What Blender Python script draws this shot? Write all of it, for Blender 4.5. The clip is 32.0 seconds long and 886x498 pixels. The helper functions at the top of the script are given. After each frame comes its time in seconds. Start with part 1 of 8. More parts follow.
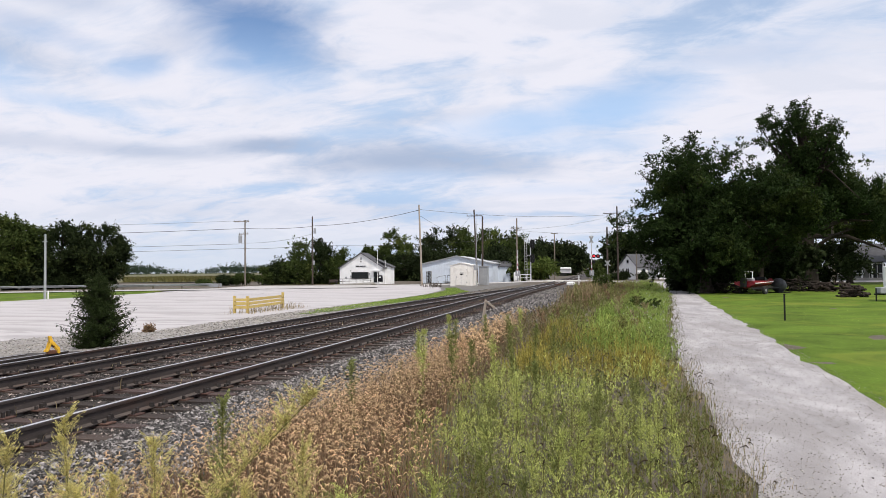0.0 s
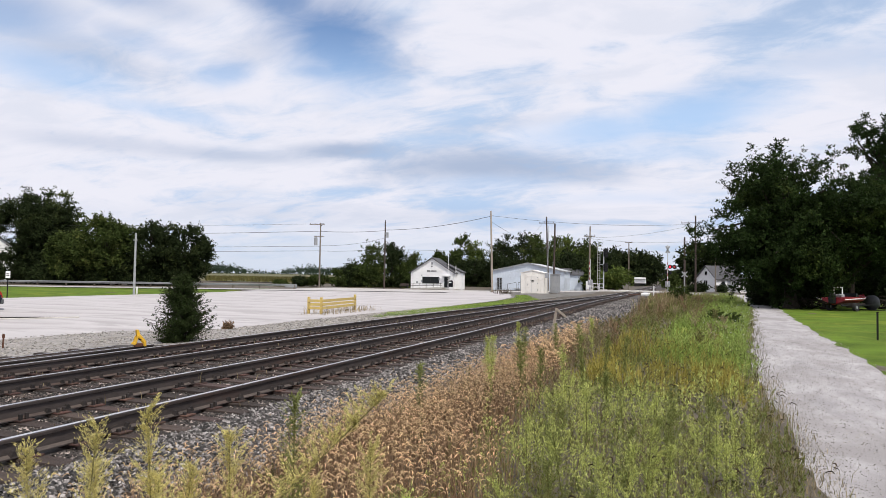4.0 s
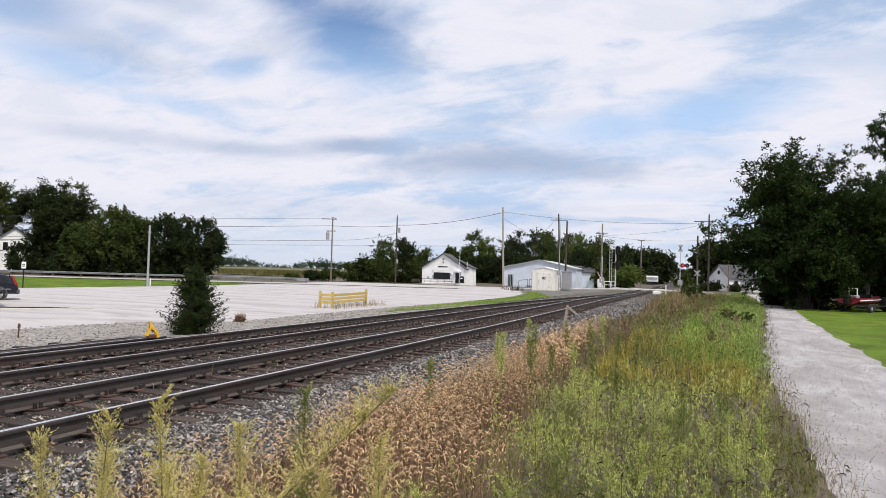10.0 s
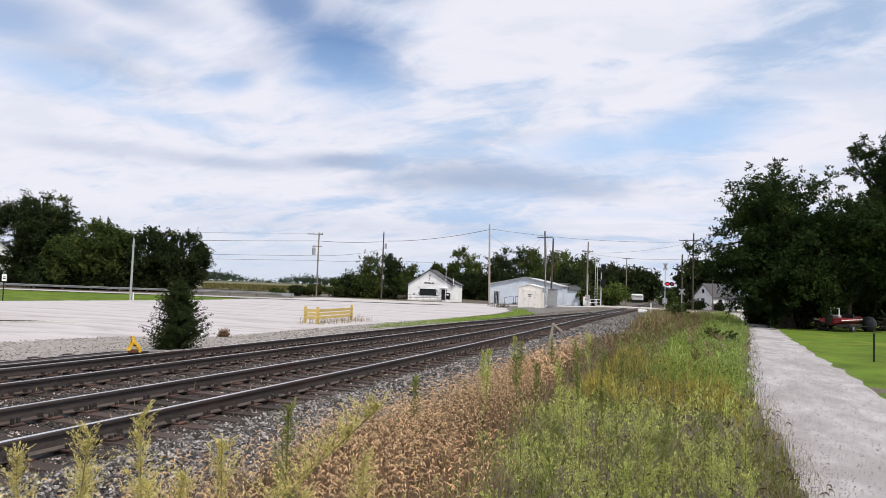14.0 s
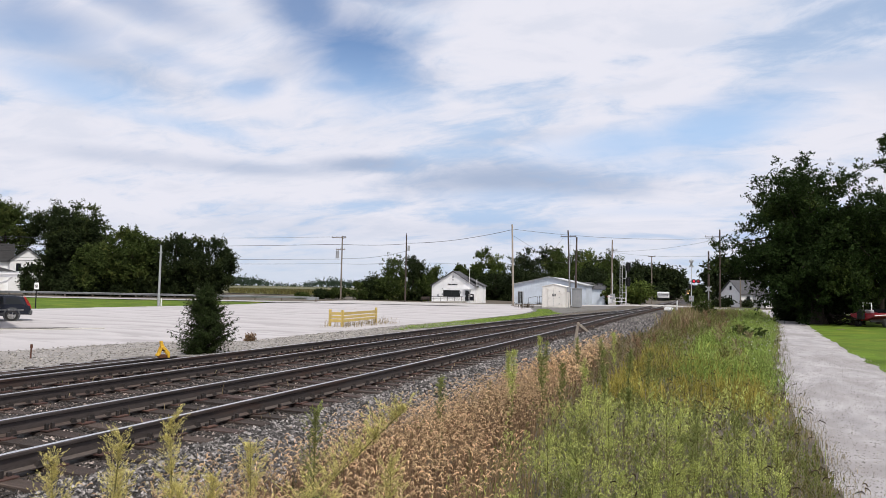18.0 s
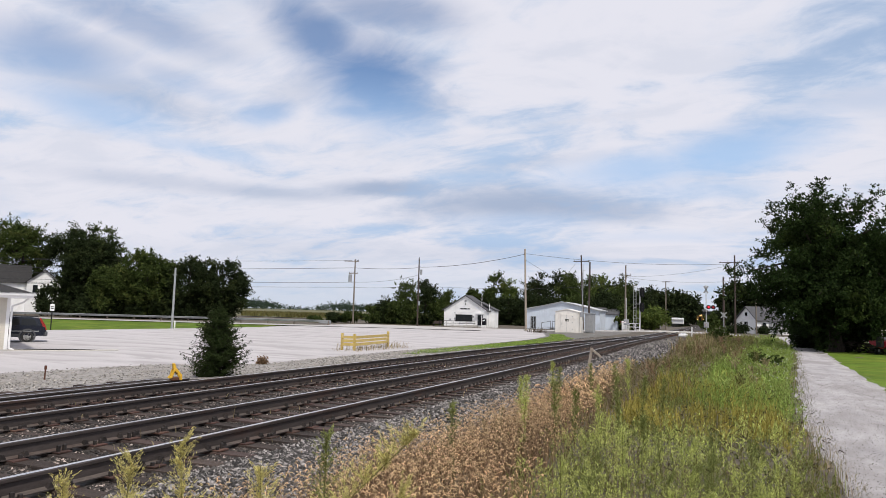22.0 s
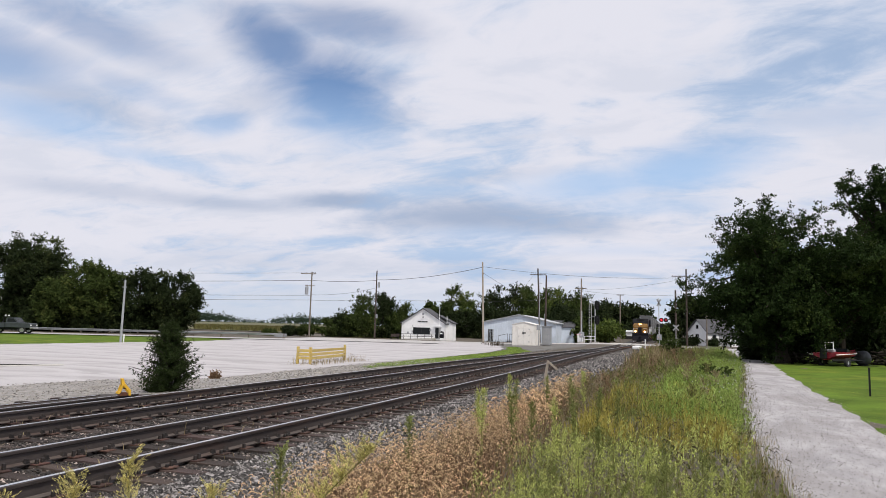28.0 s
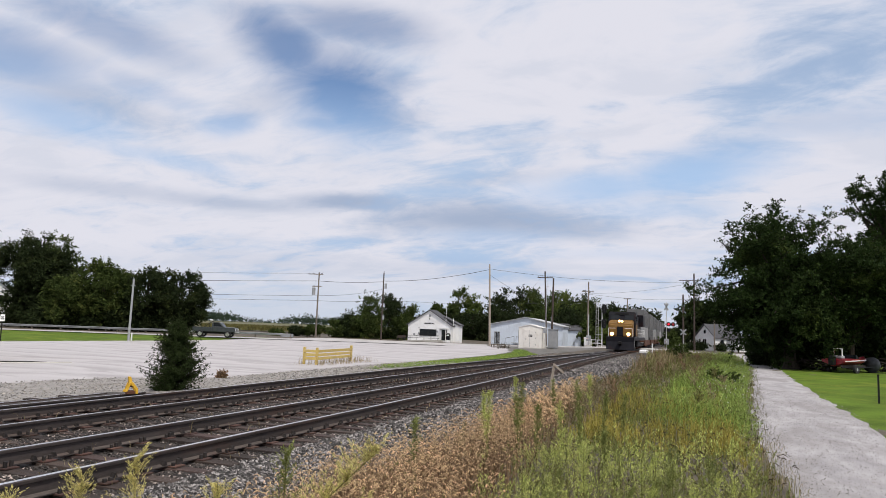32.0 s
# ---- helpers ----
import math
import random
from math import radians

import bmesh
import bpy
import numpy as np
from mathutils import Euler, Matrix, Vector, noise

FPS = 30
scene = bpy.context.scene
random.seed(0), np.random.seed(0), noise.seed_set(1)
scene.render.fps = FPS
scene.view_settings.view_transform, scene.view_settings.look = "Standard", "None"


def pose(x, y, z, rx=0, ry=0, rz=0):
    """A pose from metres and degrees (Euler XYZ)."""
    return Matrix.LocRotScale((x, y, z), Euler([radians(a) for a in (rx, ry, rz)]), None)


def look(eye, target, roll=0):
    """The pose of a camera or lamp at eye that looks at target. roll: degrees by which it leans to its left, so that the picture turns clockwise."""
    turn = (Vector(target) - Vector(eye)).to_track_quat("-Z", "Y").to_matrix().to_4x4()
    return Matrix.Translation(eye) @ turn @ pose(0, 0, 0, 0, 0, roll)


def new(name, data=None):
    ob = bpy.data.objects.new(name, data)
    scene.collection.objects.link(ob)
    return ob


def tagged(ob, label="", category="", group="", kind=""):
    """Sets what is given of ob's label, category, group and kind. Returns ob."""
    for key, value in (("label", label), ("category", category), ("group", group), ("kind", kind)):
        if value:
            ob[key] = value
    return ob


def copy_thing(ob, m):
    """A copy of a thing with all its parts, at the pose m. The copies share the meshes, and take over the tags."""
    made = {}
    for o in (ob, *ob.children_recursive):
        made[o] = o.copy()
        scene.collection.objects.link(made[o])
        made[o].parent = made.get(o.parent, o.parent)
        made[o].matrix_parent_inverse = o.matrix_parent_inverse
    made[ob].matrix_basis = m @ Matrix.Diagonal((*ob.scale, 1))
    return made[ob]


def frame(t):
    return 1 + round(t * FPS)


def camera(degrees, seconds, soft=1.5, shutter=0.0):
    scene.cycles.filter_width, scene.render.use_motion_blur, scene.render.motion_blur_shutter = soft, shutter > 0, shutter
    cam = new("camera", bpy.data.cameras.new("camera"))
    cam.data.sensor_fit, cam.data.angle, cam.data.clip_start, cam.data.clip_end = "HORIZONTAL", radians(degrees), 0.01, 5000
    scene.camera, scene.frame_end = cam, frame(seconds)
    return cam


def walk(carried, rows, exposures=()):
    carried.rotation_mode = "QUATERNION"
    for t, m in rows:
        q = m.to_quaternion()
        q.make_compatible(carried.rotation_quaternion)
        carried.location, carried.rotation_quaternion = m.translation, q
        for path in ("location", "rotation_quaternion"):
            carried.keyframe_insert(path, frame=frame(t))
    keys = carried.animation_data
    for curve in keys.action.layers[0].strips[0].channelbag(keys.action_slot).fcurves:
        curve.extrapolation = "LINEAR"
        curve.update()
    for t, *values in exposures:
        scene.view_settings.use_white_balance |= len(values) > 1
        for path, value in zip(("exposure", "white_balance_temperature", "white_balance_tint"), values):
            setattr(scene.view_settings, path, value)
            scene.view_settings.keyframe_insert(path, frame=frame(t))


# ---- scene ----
import collections

# The camera: held in the hand on the bank beside the track. x across the track, y along it.
EYE = (0.0, 0.0, 2.55)
LOOKS = [
    (0.0, 14.10, 1.80, 0.60),
    (0.5, 15.57, 1.42, 0.33),
    (1.0, 17.39, 1.46, 0.18),
    (1.5, 18.78, 1.70, -0.07),
    (2.0, 19.60, 1.81, -0.38),
    (2.5, 19.91, 1.97, -0.61),
    (3.0, 19.92, 2.14, -0.83),
    (3.5, 20.05, 2.32, -0.93),
    (5.5, 19.99, 2.04, -0.83),
    (6.0, 19.98, 1.99, -0.82),
    (6.5, 20.06, 1.90, -0.88),
    (7.0, 20.11, 1.83, -0.97),
    (7.5, 20.16, 1.85, -1.18),
    (8.0, 20.31, 1.90, -1.48),
    (8.5, 20.62, 1.83, -1.72),
    (9.0, 20.91, 1.74, -1.80),
    (9.5, 21.03, 1.74, -1.75),
    (10.0, 20.99, 1.91, -1.64),
    (10.5, 20.94, 2.05, -1.64),
    (11.0, 20.97, 2.13, -1.65),
    (11.5, 20.98, 2.19, -1.70),
    (12.0, 20.70, 2.31, -1.85),
    (12.5, 20.14, 2.60, -2.25),
    (13.0, 19.56, 3.06, -2.64),
    (13.5, 19.41, 3.33, -2.62),
    (14.0, 19.82, 3.33, -2.13),
    (14.5, 20.71, 3.19, -1.44),
    (16.5, 20.55, 2.64, 0.12),
    (17.0, 20.44, 2.78, -0.34),
    (17.5, 20.91, 2.93, -0.87),
    (18.0, 21.81, 3.38, -1.20),
    (18.5, 22.58, 4.23, -1.17),
    (19.0, 22.67, 5.10, -1.01),
    (19.5, 22.35, 5.28, -0.69),
    (20.0, 22.07, 4.94, -0.62),
    (20.5, 22.12, 4.82, -0.89),
    (21.0, 22.24, 5.18, -1.34),
    (21.5, 22.48, 5.50, -1.62),
    (22.0, 22.85, 5.39, -1.60),
    (22.5, 23.10, 5.16, -1.61),
    (23.0, 22.76, 5.04, -1.50),
    (23.5, 21.78, 4.91, -1.53),
    (24.0, 20.77, 4.76, -1.63),
    (24.5, 20.15, 4.82, -1.68),
    (25.0, 19.86, 5.11, -1.73),
    (25.5, 19.72, 5.40, -1.72),
    (26.0, 19.61, 5.66, -1.64),
    (26.5, 19.51, 5.88, -1.64),
    (28.5, 19.23, 6.71, -1.48),
    (29.0, 19.23, 6.77, -1.42),
    (29.5, 19.24, 6.79, -1.39),
    (30.0, 19.23, 6.78, -1.48),
    (30.5, 19.23, 6.82, -1.60),
    (31.0, 19.20, 6.89, -1.84),
    (31.5, 19.26, 6.96, -2.05),
    (32.0, 19.83, 6.71, -2.15)]
cam = camera(66.3, 32.0, soft=0.7)
walk(cam, [(t, pose(EYE[0], EYE[1], EYE[2], 90 + p, r, yaw)) for t, yaw, p, r in LOOKS],
     [(0, 0.0), (14, 0.0), (20, -0.1), (28, -0.14), (32, -0.18)])

# ---- world and sun ----
SUN_AZ, SUN_EL = radians(132), radians(58)      # azimuth from +y towards +x
scene.view_settings.exposure = 0.0
world = bpy.data.worlds.new("sky")
scene.world = world
world.use_nodes = True


class Nodes:
    """Short-hand to wire shader nodes."""

    def __init__(self, tree):
        self.tree = tree
        tree.nodes.clear()

    def add(self, kind):
        return self.tree.nodes.new(kind)

    def put(self, socket, value):
        if isinstance(value, bpy.types.NodeSocket):
            self.tree.links.new(value, socket)
        elif value is not None:
            if socket.type == "RGBA" and isinstance(value, (tuple, list)) and len(value) == 3:
                value = (*value, 1.0)
            socket.default_value = value

    def math(self, op, a, b=None, c=None, clamp=False):
        n = self.add("ShaderNodeMath")
        n.operation, n.use_clamp = op, clamp
        for s, v in zip(n.inputs, (a, b, c)):
            self.put(s, v)
        return n.outputs[0]

    def mix(self, fac, a, b, blend="MIX"):
        n = self.add("ShaderNodeMix")
        n.data_type, n.blend_type, n.clamp_factor = "RGBA", blend, True
        self.put(n.inputs[0], fac)
        self.put(n.inputs[6], a)
        self.put(n.inputs[7], b)
        return n.outputs[2]

    def noise(self, vector, scale, detail=4, rough=0.55, warp=0.0):
        n = self.add("ShaderNodeTexNoise")
        self.put(n.inputs["Vector"], vector)
        self.put(n.inputs["Scale"], scale)
        self.put(n.inputs["Detail"], detail)
        self.put(n.inputs["Roughness"], rough)
        self.put(n.inputs["Distortion"], warp)
        return n.outputs["Fac"]

    def ramp(self, fac, lo, hi):
        n = self.add("ShaderNodeMapRange")
        n.interpolation_type = "SMOOTHSTEP"
        self.put(n.inputs[0], fac)
        n.inputs[1].default_value, n.inputs[2].default_value = lo, hi
        return n.outputs[0]

    def mapping(self, vector, scale=(1, 1, 1), loc=(0, 0, 0), rot=(0, 0, 0)):
        n = self.add("ShaderNodeMapping")
        self.put(n.inputs["Vector"], vector)
        n.inputs["Location"].default_value, n.inputs["Rotation"].default_value, n.inputs["Scale"].default_value = loc, rot, scale
        return n.outputs[0]


def build_sky():
    k = Nodes(world.node_tree)
    way = k.add("ShaderNodeTexCoord").outputs["Generated"]
    sep = k.add("ShaderNodeSeparateXYZ")
    k.put(sep.inputs[0], way)
    up = k.math("ADD", k.math("MAXIMUM", sep.outputs[2], 0.0), 0.22)
    flat = k.add("ShaderNodeCombineXYZ")
    k.put(flat.inputs[0], k.math("DIVIDE", sep.outputs[0], up))
    k.put(flat.inputs[1], k.math("DIVIDE", sep.outputs[1], up))
    plane = flat.outputs[0]
    sky = k.add("ShaderNodeTexSky")
    sky.sky_type, sky.sun_disc, sky.sun_elevation, sky.sun_rotation = "NISHITA", False, SUN_EL, SUN_AZ
    sky.air_density, sky.dust_density = 1.0, 0.6
    blue = k.mix(1.0, sky.outputs[0], (1.0, 1.16, 1.36), "MULTIPLY")
    blue = k.mix(k.ramp(sep.outputs[2], 0.36, 0.20), blue, (4.5, 6.5, 9.5))
    # broad sheets, thin streaks and fine tufts of cloud
    broad = k.noise(k.mapping(plane, (1.0, 1.2, 1.0), (1.7, 0.4, 0), (0, 0, 0.25)), 1.5, 6, 0.55, 0.5)
    streak = k.noise(k.mapping(plane, (0.9, 1.7, 1.0), (0.3, 2.1, 0), (0, 0, 0.45)), 1.8, 6, 0.58, 0.7)
    fine = k.noise(k.mapping(plane, (1, 1.7, 1), (5, 1, 0), (0, 0, 0.5)), 5.0, 6, 0.62, 0.8)
    ragged = k.math("ADD", k.math("MULTIPLY", broad, 0.6), k.math("ADD", k.math("MULTIPLY", streak, 0.32), k.math("MULTIPLY", fine, 0.24)))

    def gap(centre, across, high, tilt=0.0, soft=0.75, ragging=2.5):
        """A break in the cloud, as an oval of directions (azimuth, elevation in degrees)."""
        az, el = radians(centre[0]), radians(centre[1])
        c = Vector((math.sin(az) * math.cos(el), math.cos(az) * math.cos(el), math.sin(el)))
        side = Vector((math.cos(az), -math.sin(az), 0))
        top = side.cross(c)
        side, top = side * math.cos(radians(tilt)) + top * math.sin(radians(tilt)), top * math.cos(radians(tilt)) - side * math.sin(radians(tilt))
        total = None
        for axis, size in ((side, across), (top, high)):
            dot = k.add("ShaderNodeVectorMath")
            dot.operation = "DOT_PRODUCT"
            k.put(dot.inputs[0], way)
            dot.inputs[1].default_value = axis
            off = k.math("DIVIDE", k.math("SUBTRACT", dot.outputs["Value"], axis.dot(c)), math.sin(radians(size)))
            sq = k.math("MULTIPLY", off, off)
            total = sq if total is None else k.math("ADD", total, sq)
        wob = k.math("ADD", k.math("SQRT", total), k.math("MULTIPLY", k.math("SUBTRACT", ragged, 0.55), ragging))
        return k.ramp(wob, 1.0 + soft, 1.0 - soft)

    holes = [(gap((-29.8, 18.9), 5.2, 3.3, -22), 0.95), (gap((-34.2, 22.2), 4.2, 2.2, -25), 0.85), (gap((-26.6, 20.0), 3.0, 1.2, 5), 0.5), (gap((-28.5, 24.5), 6.0, 1.5), 0.6), (gap((-30.6, 16.6), 2.4, 0.9), 0.8),
             (gap((-38.2, 15.7), 2.2, 1.0, 15), 0.7), (gap((-51.5, 14.6), 5.0, 1.5, -8), 0.7), (gap((-54.0, 17.9), 5.0, 2.0), 0.7), (gap((-48.0, 21.2), 6.0, 1.4, -10), 0.5), (gap((-45.0, 17.4), 4.0, 0.8, -12), 0.35), (gap((-43.0, 12.4), 5.0, 0.6, -6), 0.4),
             (gap((0.6, 13.3), 6.0, 1.8, 6), 0.9), (gap((-7.0, 12.1), 6.5, 1.4, 4), 0.75), (gap((-16.5, 7.9), 6.0, 0.7), 0.4), (gap((-2.5, 10.3), 6.0, 0.8), 0.35), (gap((10.0, 16.0), 5.0, 1.0), 0.3), (gap((-5.0, 6.6), 6.0, 0.5), 0.25)]
    shade = [(gap((-17.9, 9.3), 8.0, 1.4, 3), 0.9), (gap((-29.0, 10.3), 4.2, 0.7, 3), 0.9), (gap((-11.0, 8.6), 7.0, 0.9), 0.6), (gap((-36.5, 9.4), 6.0, 0.5), 0.45), (gap((-25.0, 17.2), 3.0, 0.9, 10), 0.4), (gap((-35.5, 17.9), 3.0, 1.2, 20), 0.35), (gap((-50.0, 16.2), 7.0, 1.2, -8), 0.5), (gap((-46.5, 9.6), 8.0, 0.7), 0.4), (gap((-24.0, 4.9), 22.0, 0.9), 0.2), (gap((-15.0, 12.8), 6.0, 0.6, 6), 0.25)]
    cloud = k.mix(k.ramp(ragged, 0.42, 0.62), (5.2, 6.45, 8.5), (8.5, 8.5, 9.4))
    grey = k.ramp(k.math("ADD", streak, k.math("MULTIPLY", fine, 0.25)), 0.62, 0.78)
    cloud = k.mix(k.math("MULTIPLY", grey, 0.22), cloud, (4.6, 5.6, 7.3))
    for g, w in shade:
        cloud = k.mix(k.math("MULTIPLY", g, w), cloud, (4.0, 4.9, 6.7))
    thin = k.ramp(ragged, 0.56, 0.42)
    open_sky = k.math("MULTIPLY", thin, 0.3)
    for g, w in holes:
        open_sky = k.math("MAXIMUM", open_sky, k.math("MULTIPLY", g, w))
    colour = k.mix(open_sky, cloud, blue)
    low = k.ramp(sep.outputs[2], 0.10, 0.0)
    colour = k.mix(k.math("MULTIPLY", low, 0.75), colour, (6.2, 7.0, 8.3))
    bg = k.add("ShaderNodeBackground")
    k.put(bg.inputs[0], colour)
    bg.inputs[1].default_value = 0.1
    k.tree.links.new(bg.outputs[0], k.add("ShaderNodeOutputWorld").inputs[0])


build_sky()
sun_data = bpy.data.lights.new("sun", "SUN")
sun_data.energy, sun_data.angle, sun_data.color = 3.7, radians(4.0), (1.0, 0.94, 0.84)
sun = new("sun", sun_data)
sun.matrix_world = look((0, 0, 60), (0 - math.sin(SUN_AZ) * math.cos(SUN_EL), 0 - math.cos(SUN_AZ) * math.cos(SUN_EL), 60 - math.sin(SUN_EL)))

# ---- materials ----
def material(name, colour, rough=0.8, metal=0.0, dark=0.6, light=1.25, scale=3.0, fine=40.0, bump=0.25, tint=None, tint_scale=0.7, stretch=(1, 1, 1),
             island=0.0, piece=0.0, spec=0.5, glow=None, through_light=0.0, tint_amount=0.8, tint_lo=0.5, tint_hi=0.68, speckle=None):
    """A surface with grain, broad stains (tint) and relief; island and piece vary it from piece to piece."""
    m = bpy.data.materials.new(name)
    m.use_nodes = True
    k = Nodes(m.node_tree)
    out = k.add("ShaderNodeOutputMaterial")
    co = k.mapping(k.add("ShaderNodeTexCoord").outputs["Object"], stretch)
    big = k.noise(co, scale, 5, 0.6, 0.4)
    grain = k.noise(co, fine, 3, 0.65)
    mixed = k.math("ADD", k.math("MULTIPLY", big, 0.6), k.math("MULTIPLY", grain, 0.4))
    c = k.mix(k.ramp(mixed, 0.3, 0.7), tuple(v * dark for v in colour), tuple(min(1, v * light) for v in colour))
    if tint:
        c = k.mix(k.math("MULTIPLY", k.ramp(k.noise(co, tint_scale, 6, 0.62, 0.8), tint_lo, tint_hi), tint_amount), c, tint)
    for amount, source in ((island, "island"), (piece, "piece")):
        if amount:
            r = k.add("ShaderNodeNewGeometry").outputs["Random Per Island"] if source == "island" else k.add("ShaderNodeObjectInfo").outputs["Random"]
            hsv = k.add("ShaderNodeHueSaturation")
            k.put(hsv.inputs["Value"], k.math("ADD", k.math("MULTIPLY", r, 2 * amount), 1 - amount))
            k.put(hsv.inputs["Hue"], k.math("ADD", k.math("MULTIPLY", k.math("FRACT", k.math("MULTIPLY", r, 7.31)), 0.05 * amount), 0.5 - 0.025 * amount))
            k.put(hsv.inputs["Color"], c)
            c = hsv.outputs[0]
    if speckle:
        r = k.add("ShaderNodeNewGeometry").outputs["Random Per Island"]
        lift = k.math("ADD", k.math("MULTIPLY", k.math("POWER", r, speckle[2]), speckle[1]), speckle[0])
        hsv = k.add("ShaderNodeHueSaturation")
        k.put(hsv.inputs["Value"], lift)
        k.put(hsv.inputs["Color"], c)
        c = hsv.outputs[0]
    b = k.add("ShaderNodeBsdfPrincipled")
    k.put(b.inputs["Base Color"], c)
    b.inputs["Metallic"].default_value = metal
    b.inputs["Specular IOR Level"].default_value = spec
    k.put(b.inputs["Roughness"], k.math("ADD", k.math("MULTIPLY", grain, 0.25), rough - 0.125, clamp=True))
    if bump:
        h = k.add("ShaderNodeBump")
        h.inputs["Strength"].default_value, h.inputs["Distance"].default_value = bump, 0.02
        k.put(h.inputs["Height"], mixed)
        k.put(b.inputs["Normal"], h.outputs[0])
    if glow:
        k.put(b.inputs["Emission Color"], glow[:3])
        b.inputs["Emission Strength"].default_value = glow[3]
    shader = b.outputs[0]
    if through_light:
        t = k.add("ShaderNodeBsdfTranslucent")
        k.put(t.inputs[0], c)
        x = k.add("ShaderNodeMixShader")
        x.inputs[0].default_value = through_light
        k.tree.links.new(shader, x.inputs[1])
        k.tree.links.new(t.outputs[0], x.inputs[2])
        shader = x.outputs[0]
    k.tree.links.new(shader, out.inputs[0])
    return m


def glass(name, colour=(0.01, 0.012, 0.014)):
    return material(name, colour, rough=0.15, dark=0.9, light=1.1, bump=0.0, spec=0.35)


M_SOIL = material("weedy_soil", (0.075, 0.06, 0.042), dark=0.45, light=1.5, scale=3.0, fine=40, bump=0.8, tint=(0.13, 0.10, 0.06), tint_scale=1.2)
M_LAWN = material("mown_grass", (0.085, 0.135, 0.016), dark=0.55, light=1.4, scale=0.5, fine=14, bump=0.6, tint=(0.16, 0.19, 0.028), tint_scale=0.3, spec=0.1, rough=0.95)
M_FIELD = material("ripening_crop", (0.10, 0.092, 0.035), dark=0.65, light=1.4, scale=0.4, fine=4, bump=0.5, tint=(0.075, 0.10, 0.03), tint_scale=0.06)
M_LOT = material("pale_concrete", (0.43, 0.405, 0.41), dark=0.84, light=1.1, scale=0.35, fine=25, bump=0.15, tint=(0.27, 0.25, 0.25), tint_amount=0.65, tint_scale=0.34, tint_lo=0.48, tint_hi=0.62, stretch=(0.4, 1.6, 1))
M_GRAVEL = material("crushed_stone", (0.27, 0.25, 0.235), dark=0.4, light=1.4, scale=6, fine=30, bump=1.0, tint=(0.16, 0.14, 0.115), tint_scale=0.6)
M_DRIVE = material("gravel_drive", (0.37, 0.35, 0.358), dark=0.66, light=1.2, scale=1.3, fine=80, bump=1.0, tint=(0.24, 0.222, 0.22), tint_scale=0.6, tint_lo=0.44, tint_hi=0.64, stretch=(1.3, 0.5, 1))
M_ROAD = material("worn_road", (0.42, 0.40, 0.39), dark=0.8, light=1.12, scale=0.5, fine=30, bump=0.2, tint=(0.30, 0.28, 0.27), tint_scale=0.3)
M_BALLAST = material("ballast_bed", (0.042, 0.034, 0.030), dark=0.4, light=1.6, scale=9, fine=34, bump=1.0, tint=(0.055, 0.038, 0.03), tint_scale=0.9)
M_APRON = material("dark_crushed_stone", (0.13, 0.12, 0.112), dark=0.5, light=1.4, scale=4, fine=26, bump=0.9, tint=(0.08, 0.085, 0.05), tint_scale=0.5)
M_STONE = material("ballast_stone", (0.077, 0.071, 0.069), dark=0.7, light=1.3, scale=12, fine=60, bump=0.2, speckle=(0.22, 5.4, 3.2))
M_SOOTSTONE = material("sooty_ballast_stone", (0.062, 0.051, 0.046), dark=0.7, light=1.3, scale=12, fine=60, bump=0.2, speckle=(0.35, 7.5, 8.0))
M_PEBBLE = material("pale_gravel_stone", (0.27, 0.25, 0.225), dark=0.7, light=1.3, scale=12, fine=60, bump=0.2, speckle=(0.4, 1.3, 1.5))
M_RAIL = material("rusted_rail", (0.05, 0.041, 0.039), rough=0.6, dark=0.6, light=1.35, scale=2, fine=40, bump=0.2, stretch=(1, 0.25, 1), tint=(0.06, 0.036, 0.028), tint_scale=1.2, spec=0.3)
M_HEAD = material("worn_railhead", (0.74, 0.71, 0.69), rough=0.3, metal=0.95, dark=0.7, light=1.15, scale=1.5, fine=50, bump=0.03, stretch=(1, 0.1, 1))
# Paler than the web: the light caught by the foot is put into this colour.
M_LITFOOT = material("sunlit_rail_foot", (0.08, 0.064, 0.057), rough=0.75, dark=0.5, light=1.4, scale=3, fine=40, bump=0.2, stretch=(1, 0.3, 1), tint=(0.06, 0.035, 0.028), tint_scale=1.5)
M_TIE = material("weathered_tie", (0.042, 0.028, 0.024), rough=0.92, dark=0.45, light=1.7, scale=3, fine=45, bump=0.9, stretch=(0.25, 4, 4), piece=0.5, tint=(0.15, 0.105, 0.085), tint_scale=1.6, tint_amount=0.7, tint_lo=0.54, tint_hi=0.72)
M_PLATE = material("rusty_plate", (0.075, 0.038, 0.029), rough=0.85, scale=8, fine=60, island=0.45)
M_SPIKE = material("black_spike", (0.022, 0.017, 0.016), rough=0.7, scale=8, fine=60, island=0.4)
M_BARK = material("tree_bark", (0.032, 0.026, 0.021), dark=0.5, light=1.5, scale=2, fine=18, bump=0.9, stretch=(3, 3, 0.6), spec=0.1)
M_POLE = material("grey_pole_wood", (0.17, 0.14, 0.115), dark=0.6, light=1.4, scale=2, fine=30, bump=0.4, stretch=(6, 6, 0.5), piece=0.25)
M_DARKPOLE = material("dark_pole_wood", (0.06, 0.043, 0.036), dark=0.6, light=1.4, scale=2, fine=30, bump=0.4, stretch=(6, 6, 0.5))
M_PALEPOLE = material("pale_pole_wood", (0.34, 0.29, 0.24), dark=0.75, light=1.2, scale=2, fine=30, bump=0.3, stretch=(6, 6, 0.5))
M_GALV = material("galvanised_steel", (0.42, 0.43, 0.44), rough=0.5, metal=0.6, dark=0.8, light=1.15, scale=4, fine=40, bump=0.08)
